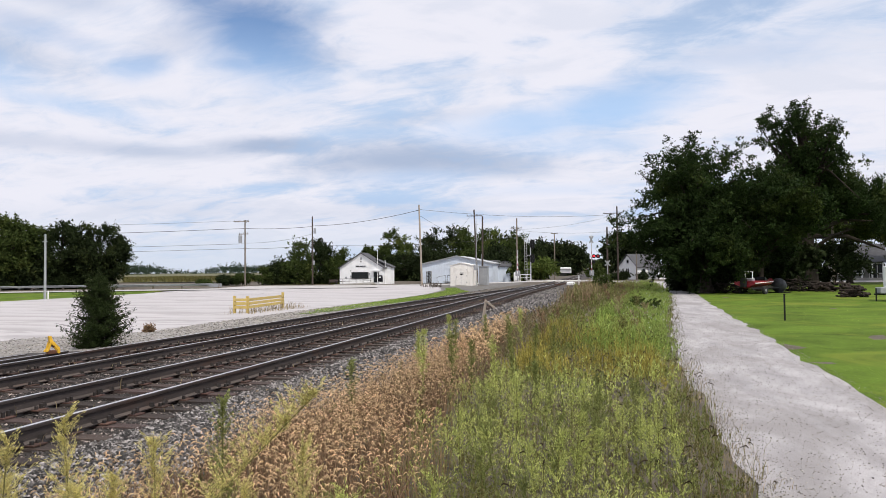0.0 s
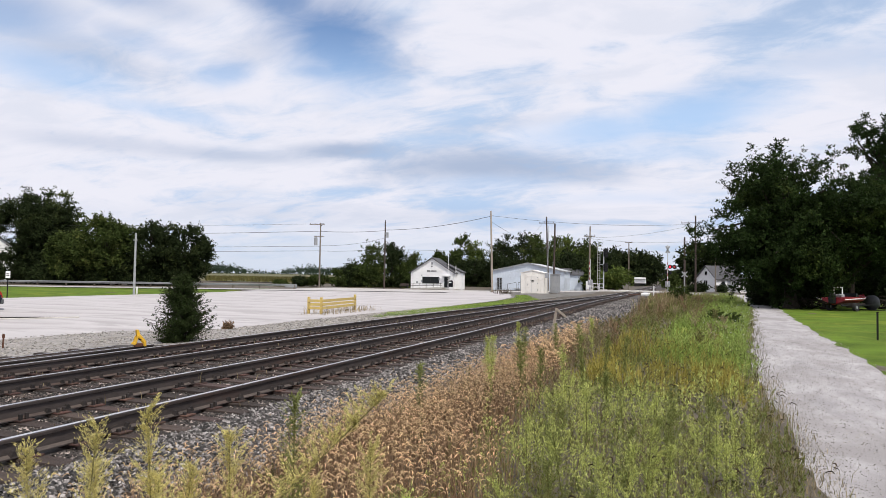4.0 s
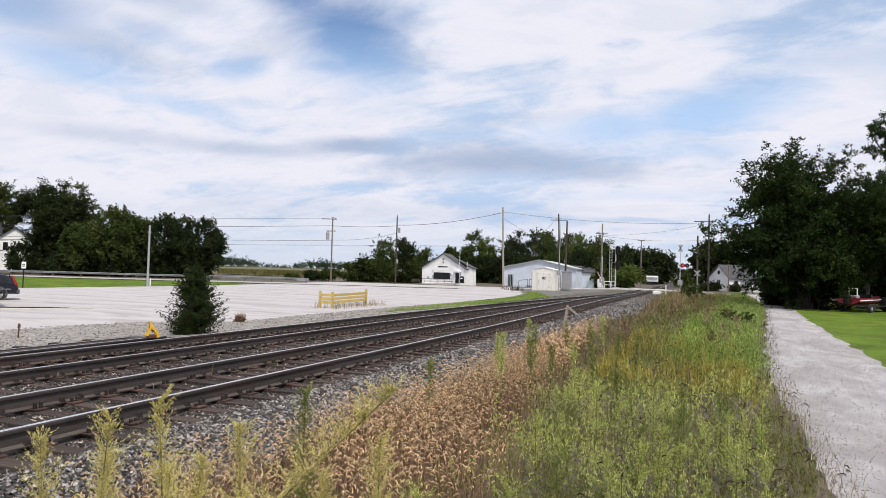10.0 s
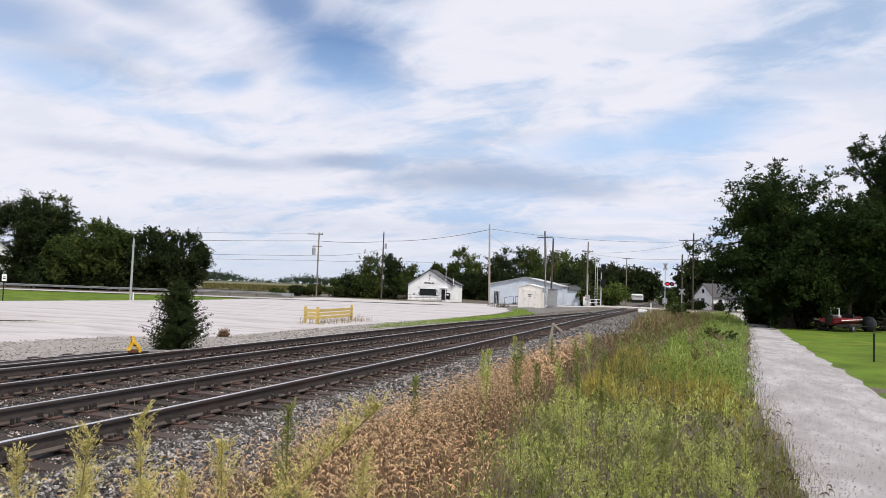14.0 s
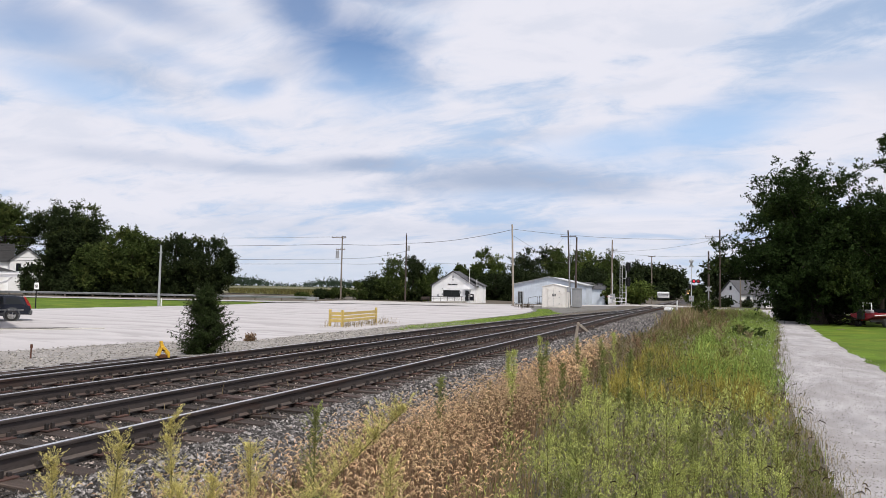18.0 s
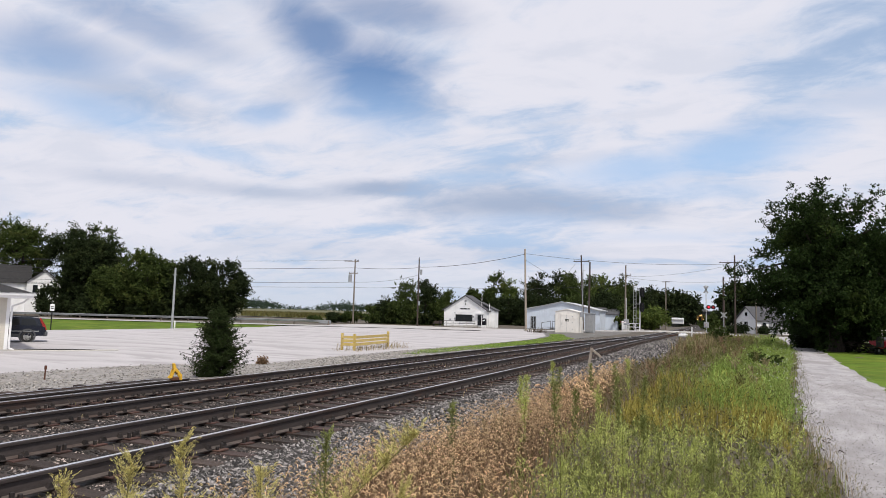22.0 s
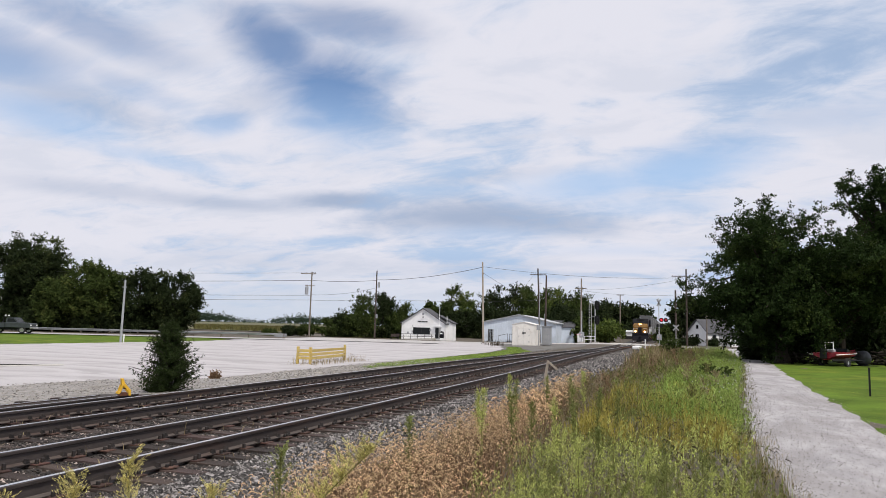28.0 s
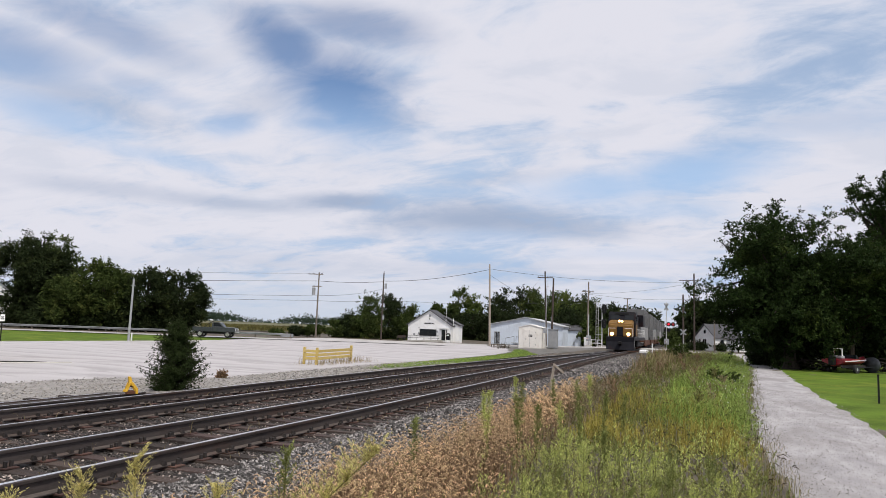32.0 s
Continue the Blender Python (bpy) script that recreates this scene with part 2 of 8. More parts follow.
M_DULLGALV = material("dull_guardrail_steel", (0.24, 0.25, 0.26), rough=0.6, metal=0.4, dark=0.75, light=1.2, scale=2, fine=30, bump=0.1)
M_ALU = material("bare_aluminium", (0.55, 0.55, 0.56), rough=0.45, metal=0.5, dark=0.85, light=1.1, scale=3, fine=30, bump=0.08)
M_WHITE = material("white_paint", (0.84, 0.84, 0.85), rough=0.6, dark=0.92, light=1.04, scale=1.2, fine=20, bump=0.08, tint=(0.66, 0.65, 0.62), tint_scale=0.8, tint_amount=0.4)
M_SIDING = material("cream_siding", (0.62, 0.58, 0.51), rough=0.6, dark=0.92, light=1.05, scale=1.5, fine=20, bump=0.08)
M_METAL = material("pale_blue_sheet_metal", (0.64, 0.70, 0.79), rough=0.5, metal=0.1, dark=0.92, light=1.05, scale=0.8, fine=14, bump=0.06, tint=(0.46, 0.50, 0.56), tint_scale=0.5, tint_amount=0.4)
M_ROOFM = material("light_metal_roof", (0.50, 0.51, 0.53), rough=0.5, metal=0.2, dark=0.85, light=1.1, scale=1, fine=20, bump=0.05)
M_SHED = material("cream_bungalow_paint", (0.78, 0.75, 0.71), rough=0.5, dark=0.92, light=1.05, scale=1.2, fine=20, bump=0.06, tint=(0.55, 0.50, 0.45), tint_scale=1.4, tint_amount=0.4)
M_SHINGLE = material("grey_shingles", (0.065, 0.065, 0.072), rough=0.9, dark=0.7, light=1.3, scale=2, fine=25, bump=0.4)
M_DARKROOF = material("dark_shingles", (0.022, 0.021, 0.022), rough=0.9, dark=0.7, light=1.3, scale=2, fine=25, bump=0.4)
M_GREYSIDE = material("grey_siding", (0.20, 0.195, 0.19), rough=0.7, dark=0.85, light=1.1, scale=1, fine=20, bump=0.1)
M_DARK = material("dark_interior", (0.02, 0.02, 0.022), rough=0.7, bump=0.05)
M_GLASS = glass("window_glass")
M_BLACK = material("black_metal", (0.007, 0.007, 0.008), rough=0.6, metal=0.0, spec=0.3, scale=4, fine=40, bump=0.08)
M_RUBBER = material("tyre_rubber", (0.02, 0.02, 0.021), rough=0.85, scale=6, fine=40, bump=0.2)
M_YELLOW = material("yellow_paint", (0.68, 0.40, 0.028), rough=0.55, dark=0.8, light=1.12, scale=3, fine=30, bump=0.15, tint=(0.30, 0.17, 0.05), tint_scale=2.2, tint_amount=0.7)
M_PALEYELLOW = material("faded_yellow_paint", (0.5, 0.37, 0.11), rough=0.65, dark=0.8, light=1.12, scale=3, fine=30, bump=0.15, tint=(0.40, 0.32, 0.18), tint_scale=2.2, tint_amount=0.7, piece=0.1)
M_WIRE = material("cable", (0.03, 0.03, 0.033), rough=0.7, bump=0)
M_RUST = material("rusty_iron", (0.11, 0.045, 0.025), rough=0.85, metal=0.2, scale=6, fine=50)
M_GREYBOX = material("grey_cabinet_paint", (0.33, 0.34, 0.36), rough=0.5, metal=0.2, dark=0.85, light=1.1, scale=2, fine=20, bump=0.05)
M_REDLENS = material("lit_red_lens", (0.5, 0.01, 0.02), rough=0.3, bump=0, glow=(1.0, 0.02, 0.04, 1.8))
M_DIMLENS = material("dim_red_lens", (0.20, 0.01, 0.012), rough=0.3, bump=0, glow=(1.0, 0.03, 0.06, 0.35))
M_LAMP = material("lit_headlight", (1, 0.9, 0.7), rough=0.3, bump=0, glow=(1.0, 0.50, 0.16, 9.0))
M_TOPLAMP = material("lit_upper_headlight", (1, 0.8, 0.5), rough=0.3, bump=0, glow=(1.0, 0.50, 0.14, 6.5))
M_LOCOBLUE = material("dark_blue_loco_paint", (0.010, 0.010, 0.014), rough=0.45, scale=2, fine=25, bump=0.08, tint=(0.024, 0.010, 0.010), tint_scale=0.8, spec=0.15)
M_LOCOYELLOW = material("loco_yellow_paint", (0.21, 0.105, 0.014), rough=0.5, dark=0.75, light=1.1, scale=2, fine=25, bump=0.08, tint=(0.12, 0.06, 0.015), tint_scale=1.2, tint_amount=0.6)
M_CONTAINER = material("grey_container_paint", (0.13, 0.133, 0.138), rough=0.6, dark=0.85, light=1.1, scale=1, fine=15, bump=0.08, tint=(0.18, 0.15, 0.13), tint_scale=0.8, tint_amount=0.5, piece=0.2)
M_PALECONT = material("white_container_paint", (0.30, 0.305, 0.31), rough=0.6, dark=0.85, light=1.1, scale=1, fine=15, bump=0.08, tint=(0.33, 0.29, 0.26), tint_scale=0.8, tint_amount=0.5)
M_CARPAINT = material("navy_car_paint", (0.008, 0.011, 0.022), rough=0.25, dark=0.95, light=1.05, bump=0, spec=0.4)
M_CLADDING = material("grey_car_cladding", (0.075, 0.078, 0.085), rough=0.6, bump=0.05)
M_TRUCK = material("dark_grey_truck_paint", (0.035, 0.042, 0.045), rough=0.35, bump=0, spec=0.6)
M_REDPAINT = material("red_gelcoat", (0.27, 0.012, 0.025), rough=0.3, dark=0.9, light=1.08, scale=2, fine=20, bump=0.02)
M_TAIL = material("red_tail_lamp", (0.32, 0.02, 0.015), rough=0.25, bump=0)
M_CHROME = material("alloy_wheel", (0.6, 0.6, 0.6), rough=0.3, metal=0.8, bump=0)
M_CONC = material("cast_concrete", (0.46, 0.44, 0.41), dark=0.8, light=1.1, scale=2, fine=30, bump=0.3)
M_LOG = material("stacked_firewood", (0.032, 0.025, 0.021), dark=0.5, light=1.5, scale=5, fine=30, island=0.5, spec=0.1)
M_BROWNBARK = material("dark_brush", (0.024, 0.02, 0.016), dark=0.5, light=1.4, scale=4, fine=30, island=0.4, spec=0.1)


def leaf(name, colour, tint=None, thin=0.3, **kw):
    return material(name, colour, rough=0.75, dark=0.75, light=1.2, scale=0.5, fine=6, bump=0, island=0.45, through_light=thin, tint=tint, tint_scale=0.22, spec=0.08, **kw)


L_OAK = leaf("oak_leaves", (0.020, 0.036, 0.009), tint=(0.058, 0.075, 0.016), tint_amount=0.5, thin=0.16)
L_DARK = leaf("dark_leaves", (0.021, 0.031, 0.011), tint=(0.06, 0.074, 0.022), thin=0.15)
L_MID = leaf("green_leaves", (0.052, 0.073, 0.02), tint=(0.12, 0.135, 0.038))
L_BRIGHT = leaf("light_green_leaves", (0.10, 0.135, 0.032), tint=(0.17, 0.17, 0.05))
L_CEDAR = leaf("cedar_needles", (0.030, 0.045, 0.014), tint=(0.07, 0.06, 0.02), tint_amount=0.6, thin=0.12)
L_FAR = leaf("far_wood_leaves", (0.045, 0.07, 0.045))
V_BROWN = leaf("dried_brown_grass", (0.215, 0.14, 0.085), tint=(0.38, 0.27, 0.16))
V_HEAD = leaf("foxtail_heads", (0.62, 0.45, 0.27), tint=(0.54, 0.35, 0.195))
V_TAN = leaf("straw_grass", (0.31, 0.25, 0.145))
V_OLIVE = leaf("olive_weeds", (0.165, 0.155, 0.06), tint=(0.25, 0.21, 0.095))
V_GREEN = leaf("green_weeds", (0.195, 0.22, 0.07), tint=(0.28, 0.275, 0.10))
V_LUSH = leaf("lush_green_weeds", (0.235, 0.315, 0.075), tint=(0.33, 0.39, 0.13), thin=0.35)
V_PLUME = leaf("pale_green_plumes", (0.60, 0.54, 0.21), tint=(0.66, 0.53, 0.28), thin=0.4)
V_PALE = leaf("pale_green_weeds", (0.45, 0.49, 0.15), tint=(0.52, 0.50, 0.20), thin=0.35)
V_DRAB = leaf("drab_dry_weeds", (0.21, 0.17, 0.105), tint=(0.29, 0.23, 0.14))
V_YELLOW = leaf("yellowed_grass", (0.33, 0.285, 0.07), tint=(0.28, 0.29, 0.06))
# Dark green for clumps that imitate the shadows between brighter weeds.
V_SHADOW = leaf("shadow_green_weeds", (0.085, 0.095, 0.04), tint=(0.12, 0.12, 0.05))
V_CROP = leaf("ripe_crop_leaves", (0.12, 0.108, 0.04), tint=(0.085, 0.09, 0.03))
V_DARKHEAD = leaf("dark_seed_heads", (0.06, 0.045, 0.03))
V_FLOWER = leaf("white_flower_heads", (0.62, 0.62, 0.56))

# ---- building tools ----
def part(name, bm, mat, parent=None, label="", smooth=False):
    """Link a bmesh as one mesh object, under a thing or a part."""
    me = bpy.data.meshes.new(name)
    bm.to_mesh(me)
    bm.free()
    for m in mat if isinstance(mat, (list, tuple)) else [mat]:
        me.materials.append(m)
    if smooth:
        me.shade_smooth()
    ob = new(name, me)
    if parent:
        ob.parent = parent
    if label:
        ob["label"] = label
    return ob


def mesh_part(name, verts, faces, mat, parent=None, label="", index=None):
    me = bpy.data.meshes.new(name)
    verts = np.asarray(verts, dtype=np.float32)
    faces = [np.asarray(f, dtype=np.int32) for f in faces if len(f)]
    loops = np.concatenate([f.ravel() for f in faces])
    sizes = np.concatenate([np.full(len(f), f.shape[1], dtype=np.int32) for f in faces])
    me.vertices.add(len(verts))
    me.vertices.foreach_set("co", verts.ravel())
    me.loops.add(len(loops))
    me.loops.foreach_set("vertex_index", loops)
    me.polygons.add(len(sizes))
    me.polygons.foreach_set("loop_start", np.concatenate([[0], np.cumsum(sizes)[:-1]]).astype(np.int32))
    for m in mat if isinstance(mat, (list, tuple)) else [mat]:
        me.materials.append(m)
    if index is not None:
        me.polygons.foreach_set("material_index", np.asarray(index, dtype=np.int32))
    me.update(calc_edges=True)
    me.validate()
    me.shade_flat()
    ob = new(name, me)
    if parent:
        ob.parent = parent
    if label:
        ob["label"] = label
    return ob


def thing(name, m, label, category, group="", kind=""):
    """An empty at the base of a thing, to carry its parts."""
    ob = new(name)
    ob.empty_display_size = 0.2
    ob.matrix_basis = m
    return tagged(ob, label, category, group, kind)


def block(bm, x0, x1, y0, y1, z0, z1, bevel=0.0, at=None):
    m = Matrix.Translation(((x0 + x1) / 2, (y0 + y1) / 2, (z0 + z1) / 2)) @ Matrix.Diagonal((abs(x1 - x0), abs(y1 - y0), abs(z1 - z0), 1))
    if at is not None:
        m = at @ m
    r = bmesh.ops.create_cube(bm, size=1, matrix=m)
    if bevel:
        edges = list({e for v in r["verts"] for e in v.link_edges})
        bmesh.ops.bevel(bm, geom=edges, offset=bevel, segments=1, affect="EDGES", clamp_overlap=True)
    return bm


def box(x0, x1, y0, y1, z0, z1, bevel=0.0):
    return block(bmesh.new(), x0, x1, y0, y1, z0, z1, bevel)


def rod(bm, a, b, r0, r1=None, n=8):
    a, b = Vector(a), Vector(b)
    d = b - a
    m = Matrix.Translation((a + b) / 2) @ d.to_track_quat("Z", "Y").to_matrix().to_4x4()
    bmesh.ops.create_cone(bm, cap_ends=True, segments=n, radius1=r0, radius2=r0 if r1 is None else r1, depth=d.length, matrix=m)
    return bm


def tube(a, b, r0, r1=None, n=8):
    return rod(bmesh.new(), a, b, r0, r1, n)


def sweep(bm, pts, radii, n=6):
    """One continuous tube through the points."""
    rings = []
    pts = [Vector(p) for p in pts]
    for i, p in enumerate(pts):
        d = (pts[min(i + 1, len(pts) - 1)] - pts[max(i - 1, 0)]).normalized()
        q = d.to_track_quat("Z", "Y")
        r = radii if isinstance(radii, (int, float)) else radii[i]
        rings.append([bm.verts.new(p + q @ Vector((r * math.cos(2 * math.pi * k / n), r * math.sin(2 * math.pi * k / n), 0))) for k in range(n)])
    for a, b in zip(rings, rings[1:]):
        for k in range(n):
            bm.faces.new((a[k], a[(k + 1) % n], b[(k + 1) % n], b[k]))
    bm.faces.new(rings[0][::-1])
    bm.faces.new(rings[-1])
    return bm


def extrude(bm, profile, axis, lo, hi):
    """A closed profile (list of 2D points) drawn out along an axis, with end caps."""
    def at(p, v):
        return {"x": (v, p[0], p[1]), "y": (p[0], v, p[1]), "z": (p[0], p[1], v)}[axis]
    a = [bm.verts.new(at(p, lo)) for p in profile]
    b = [bm.verts.new(at(p, hi)) for p in profile]
    n = len(profile)
    for i in range(n):
        bm.faces.new((a[i], a[(i + 1) % n], b[(i + 1) % n], b[i]))
    bm.faces.new(a[::-1])
    bm.faces.new(b)
    bmesh.ops.recalc_face_normals(bm, faces=bm.faces[:])
    return bm


def ring(bm, centre, axis, r_out, r_in, width, n=24):
    """A tyre-like ring about an axis."""
    c, q = Vector(centre), Vector(axis).to_track_quat("Z", "Y")
    prof = [(r_in, -width / 2), (r_out * 0.94, -width / 2), (r_out, -width * 0.32), (r_out, width * 0.32), (r_out * 0.94, width / 2), (r_in, width / 2)]
    rows = []
    for i in range(n):
        a = 2 * math.pi * i / n
        rows.append([bm.verts.new(c + q @ Vector((r * math.cos(a), r * math.sin(a), h))) for r, h in prof])
    for i in range(n):
        u, v = rows[i], rows[(i + 1) % n]
        for j in range(len(prof)):
            j2 = (j + 1) % len(prof)
            bm.faces.new((u[j], v[j], v[j2], u[j2]))
    bmesh.ops.recalc_face_normals(bm, faces=bm.faces[:])
    return bm


def lerp_table(table):
    xs, ys = [p[0] for p in table], [p[1] for p in table]
    return lambda v: float(np.interp(v, xs, ys))


def smooth_table(table):
    """Glide through a table of (place, value) with eased joints."""
    xs, ys = np.array([p[0] for p in table], float), np.array([p[1] for p in table], float)
    slope = np.gradient(ys, xs)

    def f(v):
        if v <= xs[0] or v >= xs[-1]:
            return float(np.interp(v, xs, ys))
        i = int(np.searchsorted(xs, v) - 1)
        h = xs[i + 1] - xs[i]
        t = (v - xs[i]) / h
        return float((2 * t**3 - 3 * t**2 + 1) * ys[i] + (t**3 - 2 * t**2 + t) * h * slope[i] + (-2 * t**3 + 3 * t**2) * ys[i + 1] + (t**3 - t**2) * h * slope[i + 1])
    return f


def bars(bm, x0, x1, z0, z1, y, rows, rng, depth=0.01):
    """Plain bars in place of writing."""
    h = (z1 - z0) / (rows * 1.6)
    for r in range(rows):
        z = z1 - (r + 0.5) * (z1 - z0) / rows
        x = x0
        while x < x1 - 0.02:
            w = min(x1 - x, (x1 - x0) * rng.uniform(0.18, 0.4))
            block(bm, x, x + w * 0.85, y - depth, y, z - h / 2, z + h / 2)
            x += w
    return bm


# ---- the lie of the land ----
track_x = smooth_table([(-60, -6.66), (0, -6.66), (20, -6.68), (32, -6.9), (45, -7.22), (60, -7.32), (80, -7.36), (130, -7.75), (190, -8.4), (262, -9.1), (340, -9.9), (430, -10.95), (520, -14.5), (620, -22.0), (760, -37.0)])
rail_z = lerp_table([(-60, 1.0), (0, 1.0), (80, 0.85), (800, 0.85)])
siding_x = smooth_table([(-60, -10.25), (0, -10.25), (22, -10.25), (30, -10.1), (40, -9.55), (50, -8.8), (60, -8.05), (68, -7.6), (74, -7.36)])
siding_z = lerp_table([(-60, 0.90), (25, 0.90), (60, 0.885), (74, 0.86)])
near_land = lerp_table([(-4000, 0.3), (-120, 0.3), (-60, 0.16), (-54, 0.05), (-20, 0.04), (-15.5, 0.26), (-13.6, 0.38), (-12.4, 0.58), (-8.6, 0.6), (-4.95, 0.66), (-3.9, 0.56), (-2.4, 0.62), (-0.6, 0.6), (0.5, 0.52), (1.35, 0.42), (4.5, 0.40), (30, 0.45), (4000, 0.5)])
far_land = lerp_table([(-4000, 0.3), (-60, 0.25), (-30, 0.2), (-16, 0.35), (-11.5, 0.5), (-5.0, 0.5), (-3.0, 0.42), (5, 0.42), (4000, 0.5)])
street_z = lerp_table([(-200, 0.2), (-45, 0.2), (-28, 0.3), (-16, 0.62), (-11, 0.80), (-4, 0.80), (3, 0.55), (12, 0.5), (4000, 0.5)])


def ground_z(x, y):
    k = min(1, max(0, (y - 62) / 22))
    k = k * k * (3 - 2 * k)
    shift = 0.0
    if y > 110:
        shift = track_x(y) - track_x(110)
    z = near_land(x) * (1 - k) + far_land(x - shift) * k
    s = max(0.0, 1 - abs(y - 103.2) / 9.0)
    s = min(1.0, s * 2.0)
    if s > 0 and -60 < x:
        z = z * (1 - s) + (street_z(x) - 0.05) * s
    return z

# ---- ground, roads, lot ----
def build_ground():
    xs = sorted({*np.arange(-60, 12, 0.75).round(2), *np.arange(12, 60, 4), *np.arange(-130, -60, 5), *[s * v for v in (150, 200, 300, 450, 700, 1100, 1700, 2600, 3800) for s in (-1, 1)], 75, 95, 120})
    ys = sorted({*np.arange(-60, -12, 6), *np.arange(-12, 125, 1.5).round(2), *np.arange(125, 300, 8), 330, 380, 440, 520, 640, 800, 1100, 1500, 2100, 3000, 4200, -100, -200, -400, -900})
    rng = np.random.default_rng(5)
    verts = []
    for y in ys:
        for x in xs:
            j = 0.02 * rng.normal() if -60 < x < 12 and y < 90 else 0.0
            verts.append((x, y, ground_z(x, y) + j))
    n = len(xs)
    a = np.array([[j * n + i for i in range(n - 1)] for j in range(len(ys) - 1)]).ravel()
    ob = mesh_part("ground", verts, [np.stack([a, a + 1, a + 1 + n, a + n], 1)], M_SOIL)
    tagged(ob, "rough weedy soil sloping gently from the railway bank", "ground", kind="structure")


def sheet(name, ys, left, right, lift, mat, label, category, columns=8, wobble=0.0, seed=1, thick=0.0):
    """A thin sheet over the ground between two edges that run along y."""
    rng = np.random.default_rng(seed)
    verts = []
    for y in ys:
        x0, x1 = left(y) + wobble * rng.normal(), right(y) + wobble * rng.normal()
        for i in range(columns + 1):
            x = x0 + (x1 - x0) * i / columns
            edge = 0.03 if thick and i in (0, columns) else 0.0
            verts.append((x, y, ground_z(x, y) + lift - edge * thick))
    n = columns + 1
    a = np.array([[j * n + i for i in range(columns)] for j in range(len(ys) - 1)]).ravel()
    ob = mesh_part(name, verts, [np.stack([a, a + 1, a + 1 + n, a + n], 1)], mat)
    return tagged(ob, label, category, kind="structure")


def ribbon(name, points, width, lift, mat, label, category, z=None):
    """A strip of road along a line of points."""
    verts = []
    for i, p in enumerate(points):
        a, b = points[max(0, i - 1)], points[min(len(points) - 1, i + 1)]
        d = Vector((b[0] - a[0], b[1] - a[1], 0)).normalized()
        side = Vector((d.y, -d.x, 0))
        for s in np.linspace(-0.5, 0.5, 7):
            q = Vector((p[0], p[1], 0)) + side * width * s
            verts.append((q.x, q.y, (z if z is not None else ground_z(q.x, q.y)) + lift - 0.03 * abs(2 * s) ** 2))
    a = np.array([[j * 7 + i for i in range(6)] for j in range(len(points) - 1)]).ravel()
    ob = mesh_part(name, verts, [np.stack([a, a + 1, a + 8, a + 7], 1)], mat)
    return tagged(ob, label, category, kind="structure")


build_ground()
ROWS = list(np.arange(-40, 99, 1.0))
lot_right = lerp_table([(-40, -23.2), (10, -22.8), (18.4, -22.5), (21.5, -22.0), (23, -20.4), (24.2, -18.3), (29.4, -18.6), (39, -18.6), (48, -18.2), (60, -17.9), (73, -18.6), (84, -21.5), (92, -25.0), (99, -27.0)])
sheet("parking_lot", ROWS, lambda y: -54.5 - (0 if y < 70 else (y - 70) * 0.1), lot_right, 0.055, M_LOT, "pale worn concrete lot with faint joints and stains", "pavement", 30, 0.12, 2)
sheet("ballast_apron", list(np.arange(54, 99, 0.8)), lambda y: lot_right(y) - 0.4, lambda y: -12.6, 0.02, M_APRON, "dark grey crushed stone near the shed", "gravel", 14, 0.1, 3)
sheet("gravel_verge", list(np.arange(-40, 56, 0.8)), lambda y: lot_right(y) - 0.5, lambda y: -12.6, 0.052, M_GRAVEL, "loose grey crushed stone beside the siding", "gravel", 14, 0.15, 3)
sheet("lawn_strip", list(np.arange(-60, 88, 2.0)), lambda y: min(-62.0, -58.0 - (88 - y) * 1.15 if y < 88 else -62.0), lambda y: -54.3 - (0 if y < 64 else (y - 64) * 0.12), 0.035, M_LAWN, "short mown green grass beside the road", "grass", 24, 0.2, 4)
# Dark sheet that stands in for the shade along the spur rails.
sheet("spur_bed", list(np.arange(-30, 16.2, 0.6)), lambda y: -16.5, lambda y: -13.7, 0.066, M_BALLAST, "dark ballast-coloured strip painted as shade round the buried spur rails", "ballast", 8, 0.1, 13)
verge_edge = lerp_table([(33, -15.8), (38, -14.6), (45, -13.4), (54, -12.9), (66, -14.2), (82, -19.0), (90, -24.0)])
verge_back = lerp_table([(33, -15.9), (39, -17.8), (46, -17.6), (60, -17.2), (73, -17.9), (84, -20.5)])
sheet("grass_verge", list(np.arange(33, 84, 1.0)), verge_back, verge_edge, 0.065, M_LAWN, "bright green grass strip between lot and track", "grass", 8, 0.25, 6)
drive_l = smooth_table([(-40, 1.0), (0, 1.1), (9, 1.25), (14, 1.32), (22, 1.75), (36, 2.85), (60, 4.55), (80, 5.3), (97, 5.6)])
drive_r = smooth_table([(-40, 4.0), (0, 4.05), (12, 4.15), (22, 4.65), (39, 5.45), (60, 6.7), (80, 7.8), (97, 9.5)])
sheet("lawn", list(np.arange(-40, 98, 2.0)), lambda y: drive_r(y) - 0.4, lambda y: 70.0, 0.035, M_LAWN, "mown sunlit green lawn beside the drive", "grass", 80, 0.0, 7)
sheet("gravel_drive", list(np.arange(-40, 99.6, 0.8)), drive_l, drive_r, 0.045, M_DRIVE, "pale grey gravel drive with worn wheel tracks", "road", 10, 0.07, 8, 1.0)
STREET = [(x, 103.2) for x in (-200, -120, -80, -60, -45, -36, -28, -22, -16, -13, -11, -9.2, -7.4, -5.5, -4, -1, 3, 7, 12, 25, 60, 140, 300)]
verts = []
for x, y in STREET:
    for s in (-4.2, -3.9, 0, 3.9, 4.2):
        verts.append((x, y + s, street_z(x) + (-0.08 if abs(s) > 4 else 0.0) + (0.02 if s == 0 else 0)))
a = np.array([[j * 5 + i for i in range(4)] for j in range(len(STREET) - 1)]).ravel()
